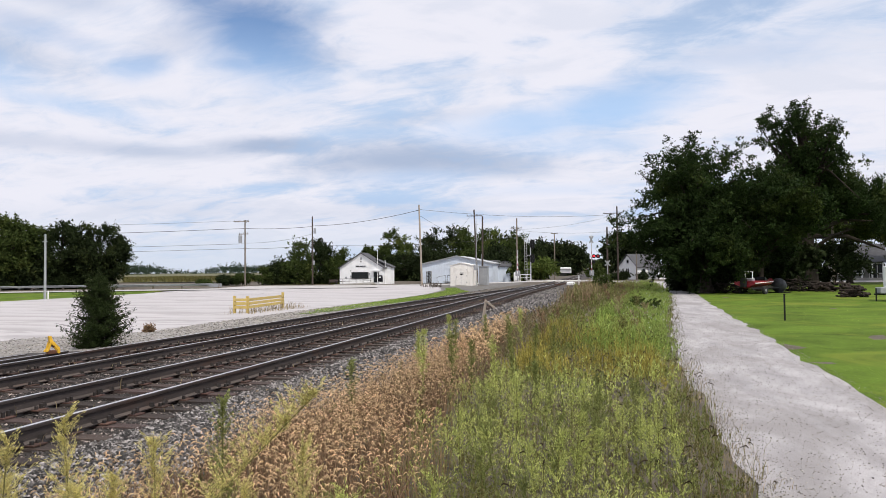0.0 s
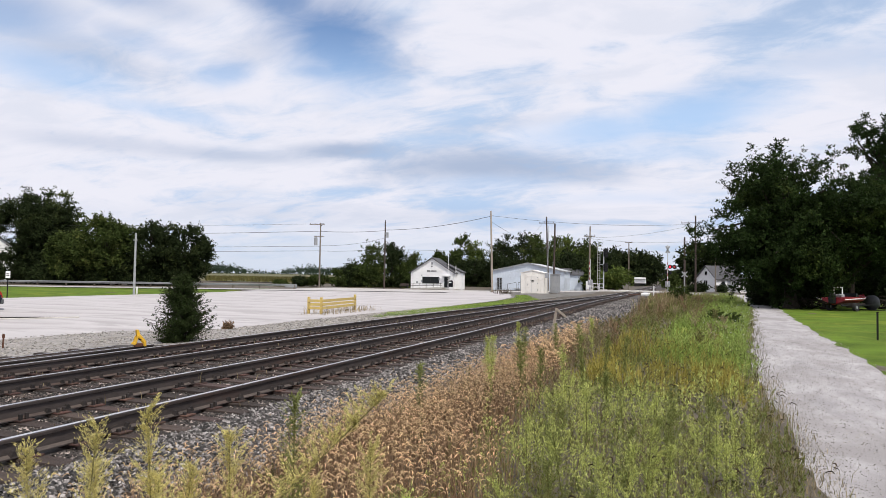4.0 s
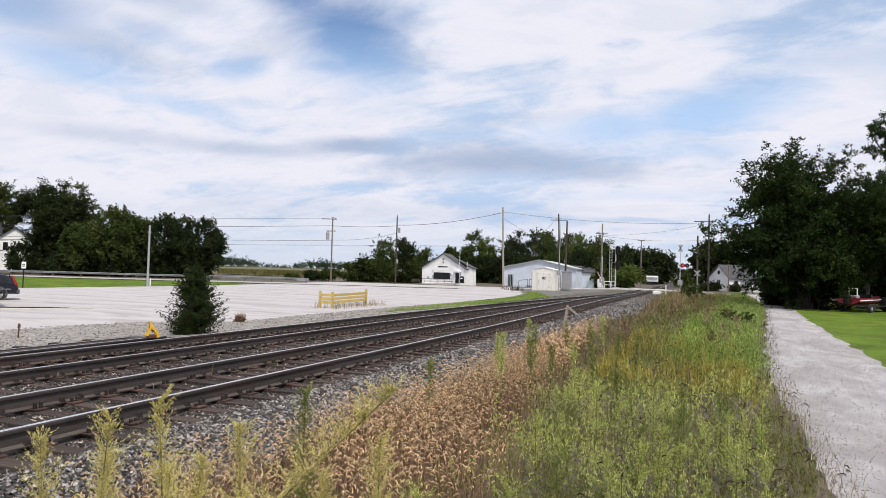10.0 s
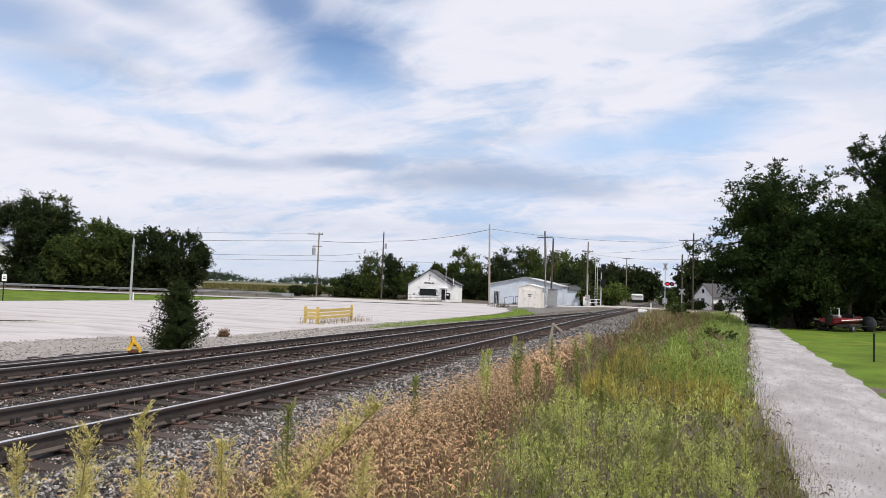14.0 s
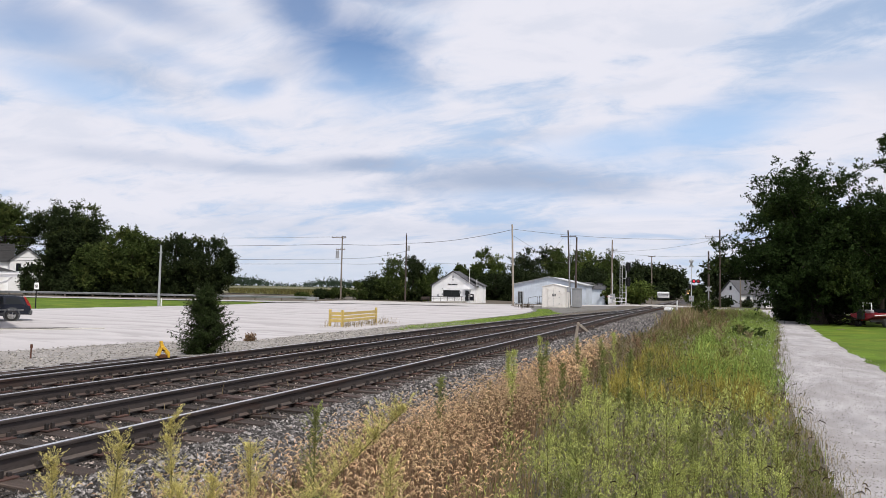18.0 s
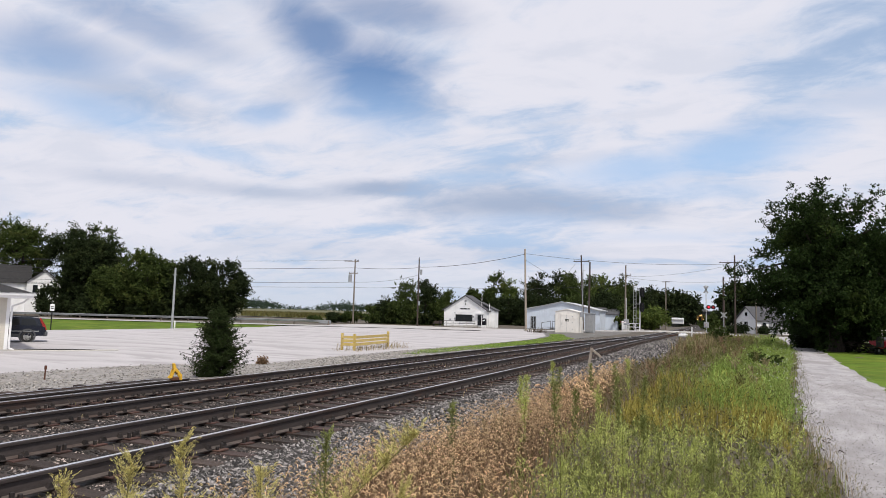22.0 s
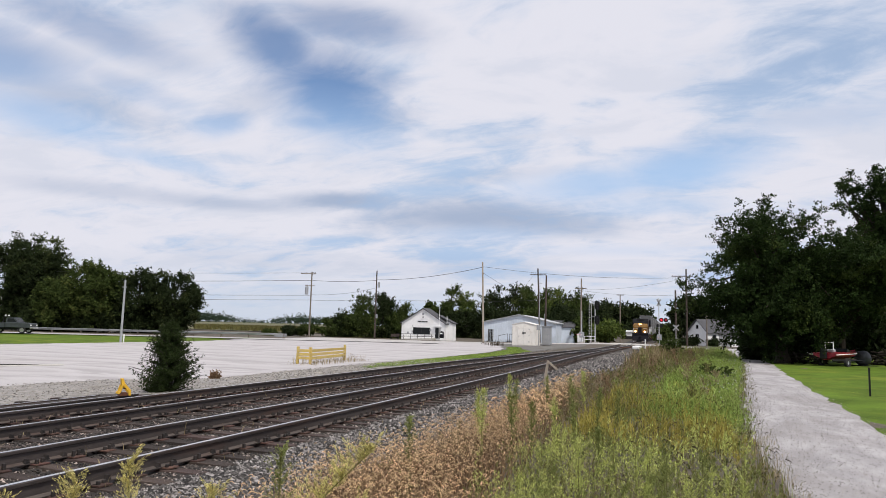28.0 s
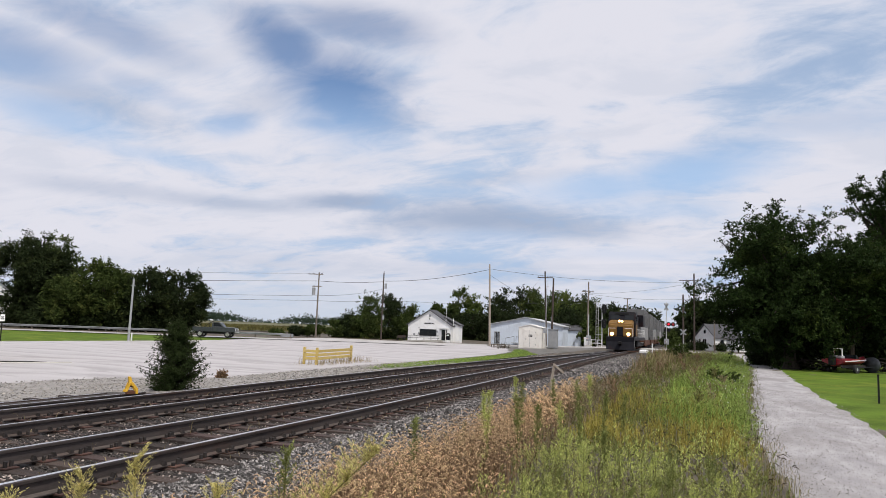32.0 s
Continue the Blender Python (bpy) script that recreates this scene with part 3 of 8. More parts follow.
tagged(mesh_part("street", verts, [np.stack([a, a + 5, a + 6, a + 1], 1)], M_ROAD), "pale worn street crossing the railway", "road", kind="structure")
HIGHWAY = [(-260, -22.5), (-200, 5.6), (-150, 29.0), (-110, 47.8), (-80, 61.8), (-57, 72.6), (-40, 80.6), (-30, 85.3)]
ribbon("highway", [(x - 2.6, y + 5.6) for x, y in HIGHWAY], 6.4, 0.1, M_ROAD, "pale two-lane highway behind the lot", "road", 0.27)
tagged(mesh_part("crop_field", [(-1500, 140, 0.42), (-60, 140, 0.42), (-44, 165, 0.42), (-300, 1500, 2.0), (-2600, 1500, 2.0), (-2600, 140, 0.42)] , [np.array([[0, 1, 2, 3, 4, 5]])], M_FIELD), "ripening yellow-green crop field reaching the far woods", "field", kind="structure")


# ---- the tracks ----
RAIL_PROFILE = [(-0.07, -0.186), (-0.07, -0.174), (-0.012, -0.155), (-0.0085, -0.05), (-0.034, -0.04), (-0.037, -0.012), (-0.030, -0.001), (-0.016, 0.0), (0.016, 0.0), (0.030, -0.001), (0.037, -0.012), (0.034, -0.04), (0.0085, -0.05), (0.012, -0.155), (0.07, -0.174), (0.07, -0.186)]


def rail(parent, xf, zf, offset, ys):
    verts, n = [], len(RAIL_PROFILE)
    for y in ys:
        slope = (xf(y + 0.5) - xf(y - 0.5))
        for px, pz in RAIL_PROFILE:
            verts.append((xf(y) + offset + px, y - slope * offset, zf(y) + pz))
    quads, index = [], []
    for j in range(len(ys) - 1):
        for i in range(n):
            quads.append((j * n + i, (j + 1) * n + i, (j + 1) * n + (i + 1) % n, j * n + (i + 1) % n))
            # bright head on top; foot tops painted lighter, as if lit
            index.append(1 if 6 <= i <= 8 else 2 if i in (1, 13) else 0)
    return mesh_part("rail", verts, [np.array(quads)], [M_RAIL, M_HEAD, M_LITFOOT], parent, "rusty brown steel rail with a worn bright head", index)


def tie_mesh():
    bm = block(bmesh.new(), -1.3, 1.3, -0.115, 0.115, -0.17, 0.0, 0.015)
    rng = random.Random(3)
    for v in bm.verts:
        v.co += Vector((rng.uniform(-0.02, 0.02), rng.uniform(-0.008, 0.008), rng.uniform(-0.008, 0.006)))
    me = bpy.data.meshes.new("tie")
    bm.to_mesh(me)
    bm.free()
    me.materials.append(M_TIE)
    return me


TIE = tie_mesh()


def lay_track(name, xf, zf, y0, y1, label, far=None):
    base = thing(name, pose(0, 0, 0), label, "railway track", kind="structure")
    ys = [y0 + 0.8 * i for i in range(int((min(y1, 110) - y0) / 0.8) + 1)] + ([v for v in np.arange(112, y1, 6.0)] if y1 > 112 else [])
    for s in (-1, 1):
        rail(base, xf, zf, s * 0.7175 + s * 0.015, ys)
    rng = random.Random(len(name))
    y, plates, spikes = y0, bmesh.new(), bmesh.new()
    count, anchors = 0, []
    while y < y1 and count < 300:
        ob = new("tie", TIE)
        ob.parent = base
        ob.matrix_basis = pose(xf(y) + rng.uniform(-0.06, 0.06), y + rng.uniform(-0.03, 0.03), zf(y) - 0.197 + rng.uniform(-0.012, 0.004), rng.uniform(-1.5, 1.5), 0, rng.uniform(-1.5, 1.5))
        if y < 46:
            for s in (-0.7325, 0.7325):
                block(plates, xf(y) + s - 0.17, xf(y) + s + 0.17, y - 0.09, y + 0.09, zf(y) - 0.198, zf(y) - 0.184)
                for dx, dy in ((-0.085, -0.05), (0.085, 0.05), (0.10, -0.04), (-0.10, 0.04)):
                    if rng.random() < 0.85:
                        block(spikes, xf(y) + s + dx - 0.018, xf(y) + s + dx + 0.018, y + dy - 0.02, y + dy + 0.02, zf(y) - 0.19, zf(y) - rng.uniform(0.11, 0.155), 0.006)
            if y < 30:
                for s in (-0.7325, 0.7325):
                    for side in (-1, 1):
                        if rng.random() < 0.7:
                            c = y + side * 0.135
                            anchors += [(xf(y) + s + dx, c + dy, zf(y) + dz) for dx in (0.02, 0.066) for dy, dz in ((-0.042, -0.18), (0.042, -0.18), (0.01, -0.118), (-0.01, -0.118))]
        y += 0.52 + rng.uniform(-0.025, 0.025)
        count += 1
    p = part("tie_plates", plates, M_PLATE, base, "rusty steel tie plates")
    p["kind"] = "stuff"
    p = part("spikes", spikes, M_SPIKE, base, "dark iron track spikes and anchors")
    p["kind"] = "stuff"
    k = np.arange(len(anchors) // 8)[:, None, None] * 8 + np.array([(0, 1, 2, 3), (4, 7, 6, 5), (0, 3, 7, 4), (1, 5, 6, 2), (2, 6, 7, 3)])[None]
    p = mesh_part("rail_anchors", anchors, [k.reshape(-1, 4)], M_SPIKE, base, "dark wedge-shaped rail anchors")
    p["kind"] = "stuff"
    return base


main_line = lay_track("main_track", track_x, rail_z, -14.0, 740, "main railway track of rusty rails on weathered timber ties")
siding = lay_track("siding_track", siding_x, siding_z, -14.0, 73.5, "siding track of rusty rails on weathered ties joining the main line")
ys = list(np.arange(-40, 99.5, 0.8))


def bed(name, ys, cols, mat, label):
    verts = []
    rng = np.random.default_rng(9)
    for y in ys:
        for x, z in cols(y):
            verts.append((x + 0.03 * rng.normal(), y, z + 0.008 * rng.normal()))
    n = len(cols(ys[0]))
    a = np.array([[j * n + i for i in range(n - 1)] for j in range(len(ys) - 1)]).ravel()
    return tagged(mesh_part(name, verts, [np.stack([a, a + 1, a + 1 + n, a + n], 1)], mat), label, "ballast", kind="structure")


def shoulder(y):
    """How much wider the ballast spreads to the right, farther along."""
    k = min(1.0, max(0.0, (y - 18) / 24))
    return 1.45 * k * k * (3 - 2 * k)


def bed_near(y):
    t, s = track_x(y), min(siding_x(y), track_x(y))
    zt, zs = rail_z(y) - 0.238, siding_z(y) - 0.235
    gl, gr = ground_z(s - 2.9, y), ground_z(t + 2.9 + shoulder(y), y)
    mid = (t + s) / 2
    return [(s - 2.9, gl - 0.04), (s - 2.2, gl * 0.45 + zs * 0.55 - 0.03), (s - 1.55, zs), (s - 0.7, zs), (s + 0.5 * min(1, t - s), zs), (mid, (zt + zs) / 2 - 0.02), (t - 0.9, zt), (t, zt), (t + 0.9, zt), (t + 1.55, zt), (t + 2.3 + 0.6 * shoulder(y), gr * 0.5 + zt * 0.5 - 0.02), (t + 3.0 + shoulder(y), gr + 0.03 * shoulder(y) - 0.05)]


def bed_far(y):
    t, z = track_x(y), rail_z(y) - 0.26
    return [(t - 3.2, ground_z(t - 3.2, y) - 0.05), (t - 1.7, z), (t, z), (t + 1.7, z), (t + 3.2, ground_z(t + 3.2, y) - 0.05)]


bed("ballast_bed", ys, bed_near, M_BALLAST, "dark grey crushed-stone ballast under both tracks")
bed("ballast_bed_beyond", list(np.arange(107, 740, 5.0)), bed_far, M_BALLAST, "dark grey ballast of the line beyond the street")
for x0, x1 in ((-2.45, -0.80), (-0.66, 0.66), (0.80, 2.45)):
    bm = bmesh.new()
    for i in range(4):
        t = track_x(103.2)
        block(bm, t + x0, t + x1, 99.2 + i * 2.05, 99.2 + i * 2.05 + 2.0, 0.70, 0.845, 0.01)
    tagged(part("crossing_panel", bm, M_CONC), "grey concrete crossing panel set between the rails", "crossing panel", "crossing panels", "structure")

# ---- trees ----
def leaf_cloud(name, blobs, n, size, mat, parent, seed, label="", flat=0.0):
    """A crown of many small leaves gathered in ragged clumps; blobs are (x, y, z, radius)."""
    rng = np.random.default_rng(seed)
    b = np.array(blobs, float)
    w = b[:, 3] ** 2
    pick = rng.choice(len(b), n, p=w / w.sum())
    d = rng.normal(size=(n, 3))
    d /= np.linalg.norm(d, axis=1)[:, None]
    r = b[pick, 3] * np.minimum(np.abs(rng.normal(0, 0.6, n)), 1.15) + b[pick, 3] * 0.25 * rng.random(n)
    # leaves sit along short sprigs that point outwards
    m = max(1, n // 12)
    k = np.arange(n) % m
    way = d[:m] + rng.normal(0, 0.45, (m, 3)) + np.array([0, 0, 0.25])
    way /= np.linalg.norm(way, axis=1)[:, None]
    root = b[pick[:m], :3] + d[:m] * r[:m, None] * np.array([1, 1, 0.8])
    c = root[k] + way[k] * (rng.uniform(-1.2, 3.0, n) * size)[:, None] + rng.normal(0, size * 0.62, (n, 3))
    u = rng.normal(size=(n, 3)) * 0.8 + way[k] * 0.8 + np.array([0, 0, -0.15])
    u /= np.linalg.norm(u, axis=1)[:, None]
    v = np.cross(u, rng.normal(size=(n, 3)))
    v /= np.linalg.norm(v, axis=1)[:, None]
    s = size * rng.uniform(0.55, 1.35, n)[:, None]
    verts = np.stack([c - u * s * 0.9, c + v * s * 0.42 + u * s * 0.1, c + u * s * 0.9, c - v * s * 0.42 + u * s * 0.1], 1).reshape(-1, 3)
    return mesh_part(name, verts, [np.arange(4 * n).reshape(-1, 4)], mat, parent, label)


def clumps(cx, cy, z0, z1, rx, ry, count, rng, share=0.26, shape=1.0):
    """Clumps spread through the body of a crown, smaller and looser to its rim."""
    out = []
    rz, cz = (z1 - z0) / 2, (z0 + z1) / 2
    for i in range(count):
        d = Vector((rng.gauss(0, 1), rng.gauss(0, 1), rng.gauss(0, 1))).normalized()
        f = rng.uniform(0.35, 0.93) ** 0.7
        pinch = 1.0 - (0.35 * max(0, d.z) * shape)
        rad = share * min(rx, rz) * rng.uniform(0.7, 1.35) * (1.3 - 0.5 * f)
        out.append((cx + d.x * rx * f * pinch, cy + d.y * ry * f * pinch, cz + d.z * rz * f, rad))
    return out


def limbs(bm, base, top, r, rng, blobs, count):
    """A tapered trunk and limbs that reach into the clumps."""
    b, t = Vector(base), Vector(top)
    last, lr = b, r
    for i in range(1, 6):
        f = i / 5
        p = b.lerp(t, f) + Vector((rng.uniform(-1, 1), rng.uniform(-1, 1), 0)) * r * 0.7 * f
        rod(bm, last, p, lr, r * (1 - 0.72 * f), 9)
        last, lr = p, r * (1 - 0.72 * f)
    for blob in rng.sample(blobs, min(count, len(blobs))):
        f = rng.uniform(0.3, 0.9)
        s = b.lerp(t, f)
        e = Vector(blob[:3])
        mid = s.lerp(e, 0.5) + Vector((0, 0, 0.12 * (e - s).length))
        q = r * (1 - 0.7 * f) * 0.5
        rod(bm, s, mid, q, q * 0.6, 6)
        rod(bm, mid, e, q * 0.6, q * 0.15, 5)


def tree(x, y, height, rx, crown_low, n, size, mat, seed, label, trunk_r=0.25, count=34, ry=None, name="tree", share=0.26, group="", lean=0.0, shape=1.0, category="tree"):
    rng = random.Random(seed)
    z = ground_z(x, y)
    base = thing(name, pose(x, y, z - 0.05), label, category, group)
    blobs = clumps(lean, 0, crown_low, height, rx, ry or rx, count, rng, share, shape)
    bm = bmesh.new()
    limbs(bm, (0, 0, 0), (lean * 0.7, 0, height * 0.82), trunk_r, rng, blobs, min(18, count))
    rod(bm, (0, 0, -0.1), (0, 0, 0.5), trunk_r * 1.5, trunk_r * 0.95, 10)
    part("trunk", bm, M_BARK, base)
    leaf_cloud("crown", blobs, n, size, mat, base, seed)
    return base


def shrub(x, y, height, r, n, size, mat, seed, label, name="shrub", ry=None, group="", category="shrub", count=14):
    rng = random.Random(seed)
    base = thing(name, pose(x, y, ground_z(x, y) - 0.03), label, category, group)
    blobs = clumps(0, 0, height * 0.05, height, r, ry or r, count, rng, 0.38, 0.6)
    bm = bmesh.new()
    for b in rng.sample(blobs, min(7, len(blobs))):
        rod(bm, (b[0] * 0.15, b[1] * 0.15, -0.05), b[:3], 0.05, 0.015, 5)
    part("stems", bm, M_BARK, base)
    leaf_cloud("leaves", blobs, n, size, mat, base, seed)
    return base


def boughs(cx, cy, cz, rx, ry, rz, count, rng, share, lift=0.12):
    """Clumps strung along boughs that fan out from a crown's heart, ragged at the rim."""
    out = []
    for i in range(count):
        d = Vector((rng.gauss(0, 1), rng.gauss(0, 1), rng.gauss(0, 0.9))).normalized()
        reach = rng.uniform(0.78, 1.06)
        taper = 1.0 - 0.30 * max(0.0, d.z)
        for f in (0.42, 0.60, 0.76, 0.89, 1.0):
            g = f * reach
            wob = 0.05 * rx
            out.append((cx + d.x * rx * g * taper + rng.gauss(0, wob), cy + d.y * ry * g * taper + rng.gauss(0, wob),
                        cz + d.z * rz * g + lift * rx * (1 - d.z * d.z) * (g * g - 0.5) + rng.gauss(0, wob * 0.6), share * rx * (1.25 - 0.85 * f) * rng.uniform(0.75, 1.3)))
    return out


def great_tree(name, x, y, hearts, n, size, mat, seed, label, trunk_r, top, lean, low_limbs=()):
    """An old tree: crown hearts (x, y, z, rx, ry, rz, boughs, share) about a trunk, with heavy limbs."""
    rng = random.Random(seed)
    base = thing(name, pose(x, y, ground_z(x, y) - 0.05), label, "tree")
    blobs = []
    for h in hearts:
        blobs += boughs(*h[:7], rng, h[7])
    bm = bmesh.new()
    limbs(bm, (0, 0, 0), (lean, 0, top), trunk_r, rng, blobs, 60)
    for a, b, r in low_limbs:
        mid = Vector(a).lerp(Vector(b), 0.5) + Vector((0, 0, 0.10 * (Vector(b) - Vector(a)).length))
        sweep(bm, [a, Vector(a).lerp(mid, 0.6), mid, mid.lerp(Vector(b), 0.6), b], [r, r * 0.85, r * 0.65, r * 0.45, r * 0.2], 7)
    rod(bm, (0, 0, -0.1), (0, 0, 0.7), trunk_r * 1.5, trunk_r * 0.95, 12)
    part("trunk", bm, M_BARK, base)
    leaf_cloud("crown", blobs, n, size, mat, base, seed)
    return base


# the great trees beside the drive
great_tree("oak_tree", 7.5, 60.2, [(-0.2, 0, 6.6, 7.4, 6.4, 6.9, 95, 0.17), (0.4, 0.5, 5.0, 5.4, 5.0, 4.4, 34, 0.24), (-0.8, 0, 9.4, 4.8, 4.6, 4.2, 26, 0.2)], 150000, 0.125, L_OAK, 11, "large dark oak with a broad dense crown beside the drive", 0.5, 10.5, -0.3)
# The second heart is an added bough, placed only to shade the boat.
great_tree("oak_tree", 12.6, 65.0, [(0, 0, 6.7, 4.8, 4.8, 4.6, 48, 0.22), (1.3, -6.5, 6.8, 3.2, 3.4, 2.4, 22, 0.26)], 60000, 0.15, L_OAK, 12, "dark leafy tree growing into the oak behind, with a bough added to shade the boat", 0.3, 7.5, 0.2)
great_tree("old_tree", 20.4, 79.5, [(-0.8, 0, 15.6, 4.6, 4.4, 4.5, 46, 0.17), (-3.6, 0, 18.0, 2.0, 2.0, 1.6, 10, 0.24), (2.2, 0, 15.2, 2.6, 2.6, 2.6, 14, 0.2), (0.6, 0.8, 10.6, 6.8, 6.0, 3.6, 50, 0.17), (5.2, 0, 8.6, 4.6, 4.0, 3.6, 26, 0.2), (-4.4, 0.5, 8.6, 4.2, 4.0, 3.6, 24, 0.2)], 92000, 0.15, L_OAK, 13, "tall old tree with heavy limbs and a ragged open top", 0.78, 17.5, -0.6,
           [((-0.2, 0, 4.6), (-6.2, -1.0, 4.2), 0.32), ((0.1, 0, 5.4), (6.6, -1.2, 3.8), 0.3), ((0.0, 0, 6.5), (5.6, 0.5, 9.5), 0.3), ((-0.3, 0, 7.0), (-4.6, 0.6, 11.0), 0.28), ((0, 0, 3.8), (3.6, -1.5, 6.0), 0.24)])
tree(33.5, 88.0, 14.6, 6.6, 3.0, 26000, 0.2, L_MID, 14, "green broad tree behind the lawn", 0.4, 60, 6, "tree", 0.2)
tree(27.5, 91.0, 13.5, 5.6, 4.2, 22000, 0.2, L_MID, 16, "green leafy tree behind the old tree", 0.35, 56, 5.5, "tree", 0.22)
tree(21.5, 99.0, 12.5, 5.4, 2.4, 16000, 0.24, L_MID, 22, "green leafy tree across the street behind the lawn", 0.35, 48, 5.0, "tree", 0.24)
tree(38.0, 101.0, 15.5, 6.6, 4.0, 20000, 0.27, L_MID, 15, "green tall tree near the porch house", 0.5, 44, 7, "tree", 0.26)
tree(3.4, 162.0, 12.0, 6.0, 1.0, 9000, 0.42, L_DARK, 17, "dark round tree behind the white house", 0.4, 30, 5)
for i, (x, y, h, r) in enumerate([(9.5, 69, 5.5, 3.2), (15.6, 73.5, 3.6, 2.2), (6.6, 65.5, 3.2, 1.8), (23.5, 83, 5.5, 3.5)]):
    shrub(x, y, h, r, 5200, 0.24, L_DARK, 700 + i, "dark dense undergrowth behind the great trees", group="undergrowth behind the oaks")
shrub(9.2, 64.0, 4.0, 3.0, 4000, 0.25, L_DARK, 18, "dark undergrowth beneath the oak")
shrub(16.2, 68.0, 4.4, 2.0, 5000, 0.26, L_DARK, 19, "dark shrubs behind the boat")
shrub(17.6, 92.0, 5.2, 3.6, 5000, 0.3, L_BRIGHT, 20, "light green sunlit shrubs behind the tree")
shrub(22.0, 93.0, 4.2, 3.0, 3500, 0.3, L_MID, 21, "green shrubs behind the old tree")

# trees beyond the highway
for i, (x, y, h, r, low, mat, lab) in enumerate([
        (-141, 94, 21.0, 7.0, 2.0, L_MID, "tall green tree beyond the highway"), (-113.5, 95, 17.8, 4.6, 2.5, L_MID, "tall dark tree beyond the highway"),
        (-101.5, 82.5, 16.0, 4.0, 2.0, L_DARK, "tall dark tree beyond the highway"), (-101, 85.5, 14.6, 4.5, 1.5, L_DARK, "dark tree beyond the highway"),
        (-92, 81, 8.5, 4.5, 0.5, L_MID, "green tree beyond the guardrail"), (-88.4, 84.0, 11.3, 4.6, 0.6, L_MID, "green leafy tree beyond the guardrail"),
        (-83.5, 88.2, 11.0, 4.6, 0.6, L_DARK, "dark leafy tree beyond the guardrail"), (-79.6, 92.0, 10.8, 4.2, 1.2, L_DARK, "dark leafy tree beyond the guardrail"),
        (-125, 97, 18.5, 5.2, 3, L_DARK, "tall dark tree beyond the highway"), (-131, 92.5, 19.5, 6.0, 3, L_MID, "tall green tree beyond the highway"), (-149, 88, 21.5, 7.0, 3, L_MID, "tall green tree beyond the highway"), (-158, 82, 22, 7.5, 3, L_MID, "tall green tree beyond the highway")]):
    tree(x, y, h, r * 1.15, low * 0.5, 24000, 0.23, mat, 40 + i, lab, 0.35, 80, r * 1.1, "tree", 0.22, "trees beyond the highway", 0.0, 0.4)
for i, (x, y, h, r, mat) in enumerate([(-98, 79, 4.8, 4, L_DARK), (-94, 81, 4.4, 4, L_DARK), (-90.5, 82, 4.6, 4, L_DARK), (-87, 85, 4.2, 4, L_DARK), (-83.5, 87.5, 4.4, 3.6, L_DARK), (-80.5, 90, 4.0, 3.4, L_DARK), (-103, 78, 5.2, 4, L_DARK), (-103.5, 82.5, 4.4, 2.6, L_DARK), (-96, 79.5, 2.4, 3, L_DARK), (-92, 80.5, 2.2, 3, L_DARK), (-88.5, 82, 2.4, 3, L_DARK), (-85, 85, 2.2, 3, L_DARK), (-82, 88, 2.2, 2.6, L_DARK)]):
    shrub(x, y, h, r, 4600, 0.25, mat, 60 + i, "dark undergrowth below the roadside trees", group="roadside undergrowth")

# trees behind the office and the metal building
for i, (x, y, h, r, low, mat) in enumerate([
        (-60.0, 114.5, 4.4, 2.4, 0.3, L_DARK), (-56.5, 115.5, 8.6, 3.4, 0.3, L_DARK), (-53.5, 118, 10.6, 2.6, 0.5, L_DARK), (-50.5, 119, 7.2, 3.0, 0.3, L_DARK), (-47.0, 122, 5.6, 2.8, 0.2, L_DARK)]):
    tree(x, y, h, r * 1.35, -0.45 * h, 16000, 0.19, L_MID if i % 2 else mat, 70 + i, "dark scrubby tree at the edge of the lot", 0.2, 44, r, "tree", 0.3, "scrub beside the office")
for i, (x, y, h, r, low, mat) in enumerate([
        (-52.5, 156, 11.8, 2.6, 1.5, L_MID), (-57.6, 155, 8.2, 1.8, 1, L_MID), (-49.5, 157, 9.8, 2.6, 1.0, L_BRIGHT), (-44, 164, 12.3, 4.5, 1.5, L_DARK), (-39, 165.5, 12.0, 4.5, 1.5, L_DARK), (-34.5, 166, 11.0, 3.6, 1.0, L_MID),
        (-30, 167, 12.4, 4.0, 1.5, L_MID), (-26, 168, 10.6, 4.0, 1.0, L_DARK), (-21.8, 164, 8.6, 3.6, 0.5, L_MID), (-18.6, 150, 6.6, 3.4, 0.3, L_MID), (-23, 140, 7.0, 4.0, 0.3, L_DARK), (-20.0, 128, 5.0, 3.0, 0.2, L_DARK),
        (-25.5, 150, 9.5, 3.5, 0.5, L_BRIGHT), (-33, 150, 10.2, 3.0, 0.5, L_MID), (-47, 150, 6.0, 3.6, 0.1, L_DARK), (-41, 148, 6.5, 3.6, 0.1, L_DARK), (-36, 146, 6.0, 3.4, 0.1, L_DARK), (-28.5, 141, 7.6, 3.2, 0.1, L_MID), (-16.6, 143, 7.2, 3.2, 0.1, L_DARK), (-22, 152, 9.0, 3.4, 0.3, L_MID), (-52, 149, 5.0, 3.2, 0.1, L_DARK)]):
    tree(x, y, h * 1.18, r * 1.35, -0.3 * h, 12000, 0.26, mat, 90 + i, ("dark" if mat is L_DARK else "green" if mat is L_MID else "light green") + " leafy tree behind the metal building", 0.25, 46, r * 1.2, "tree", 0.27, "trees behind the metal building")
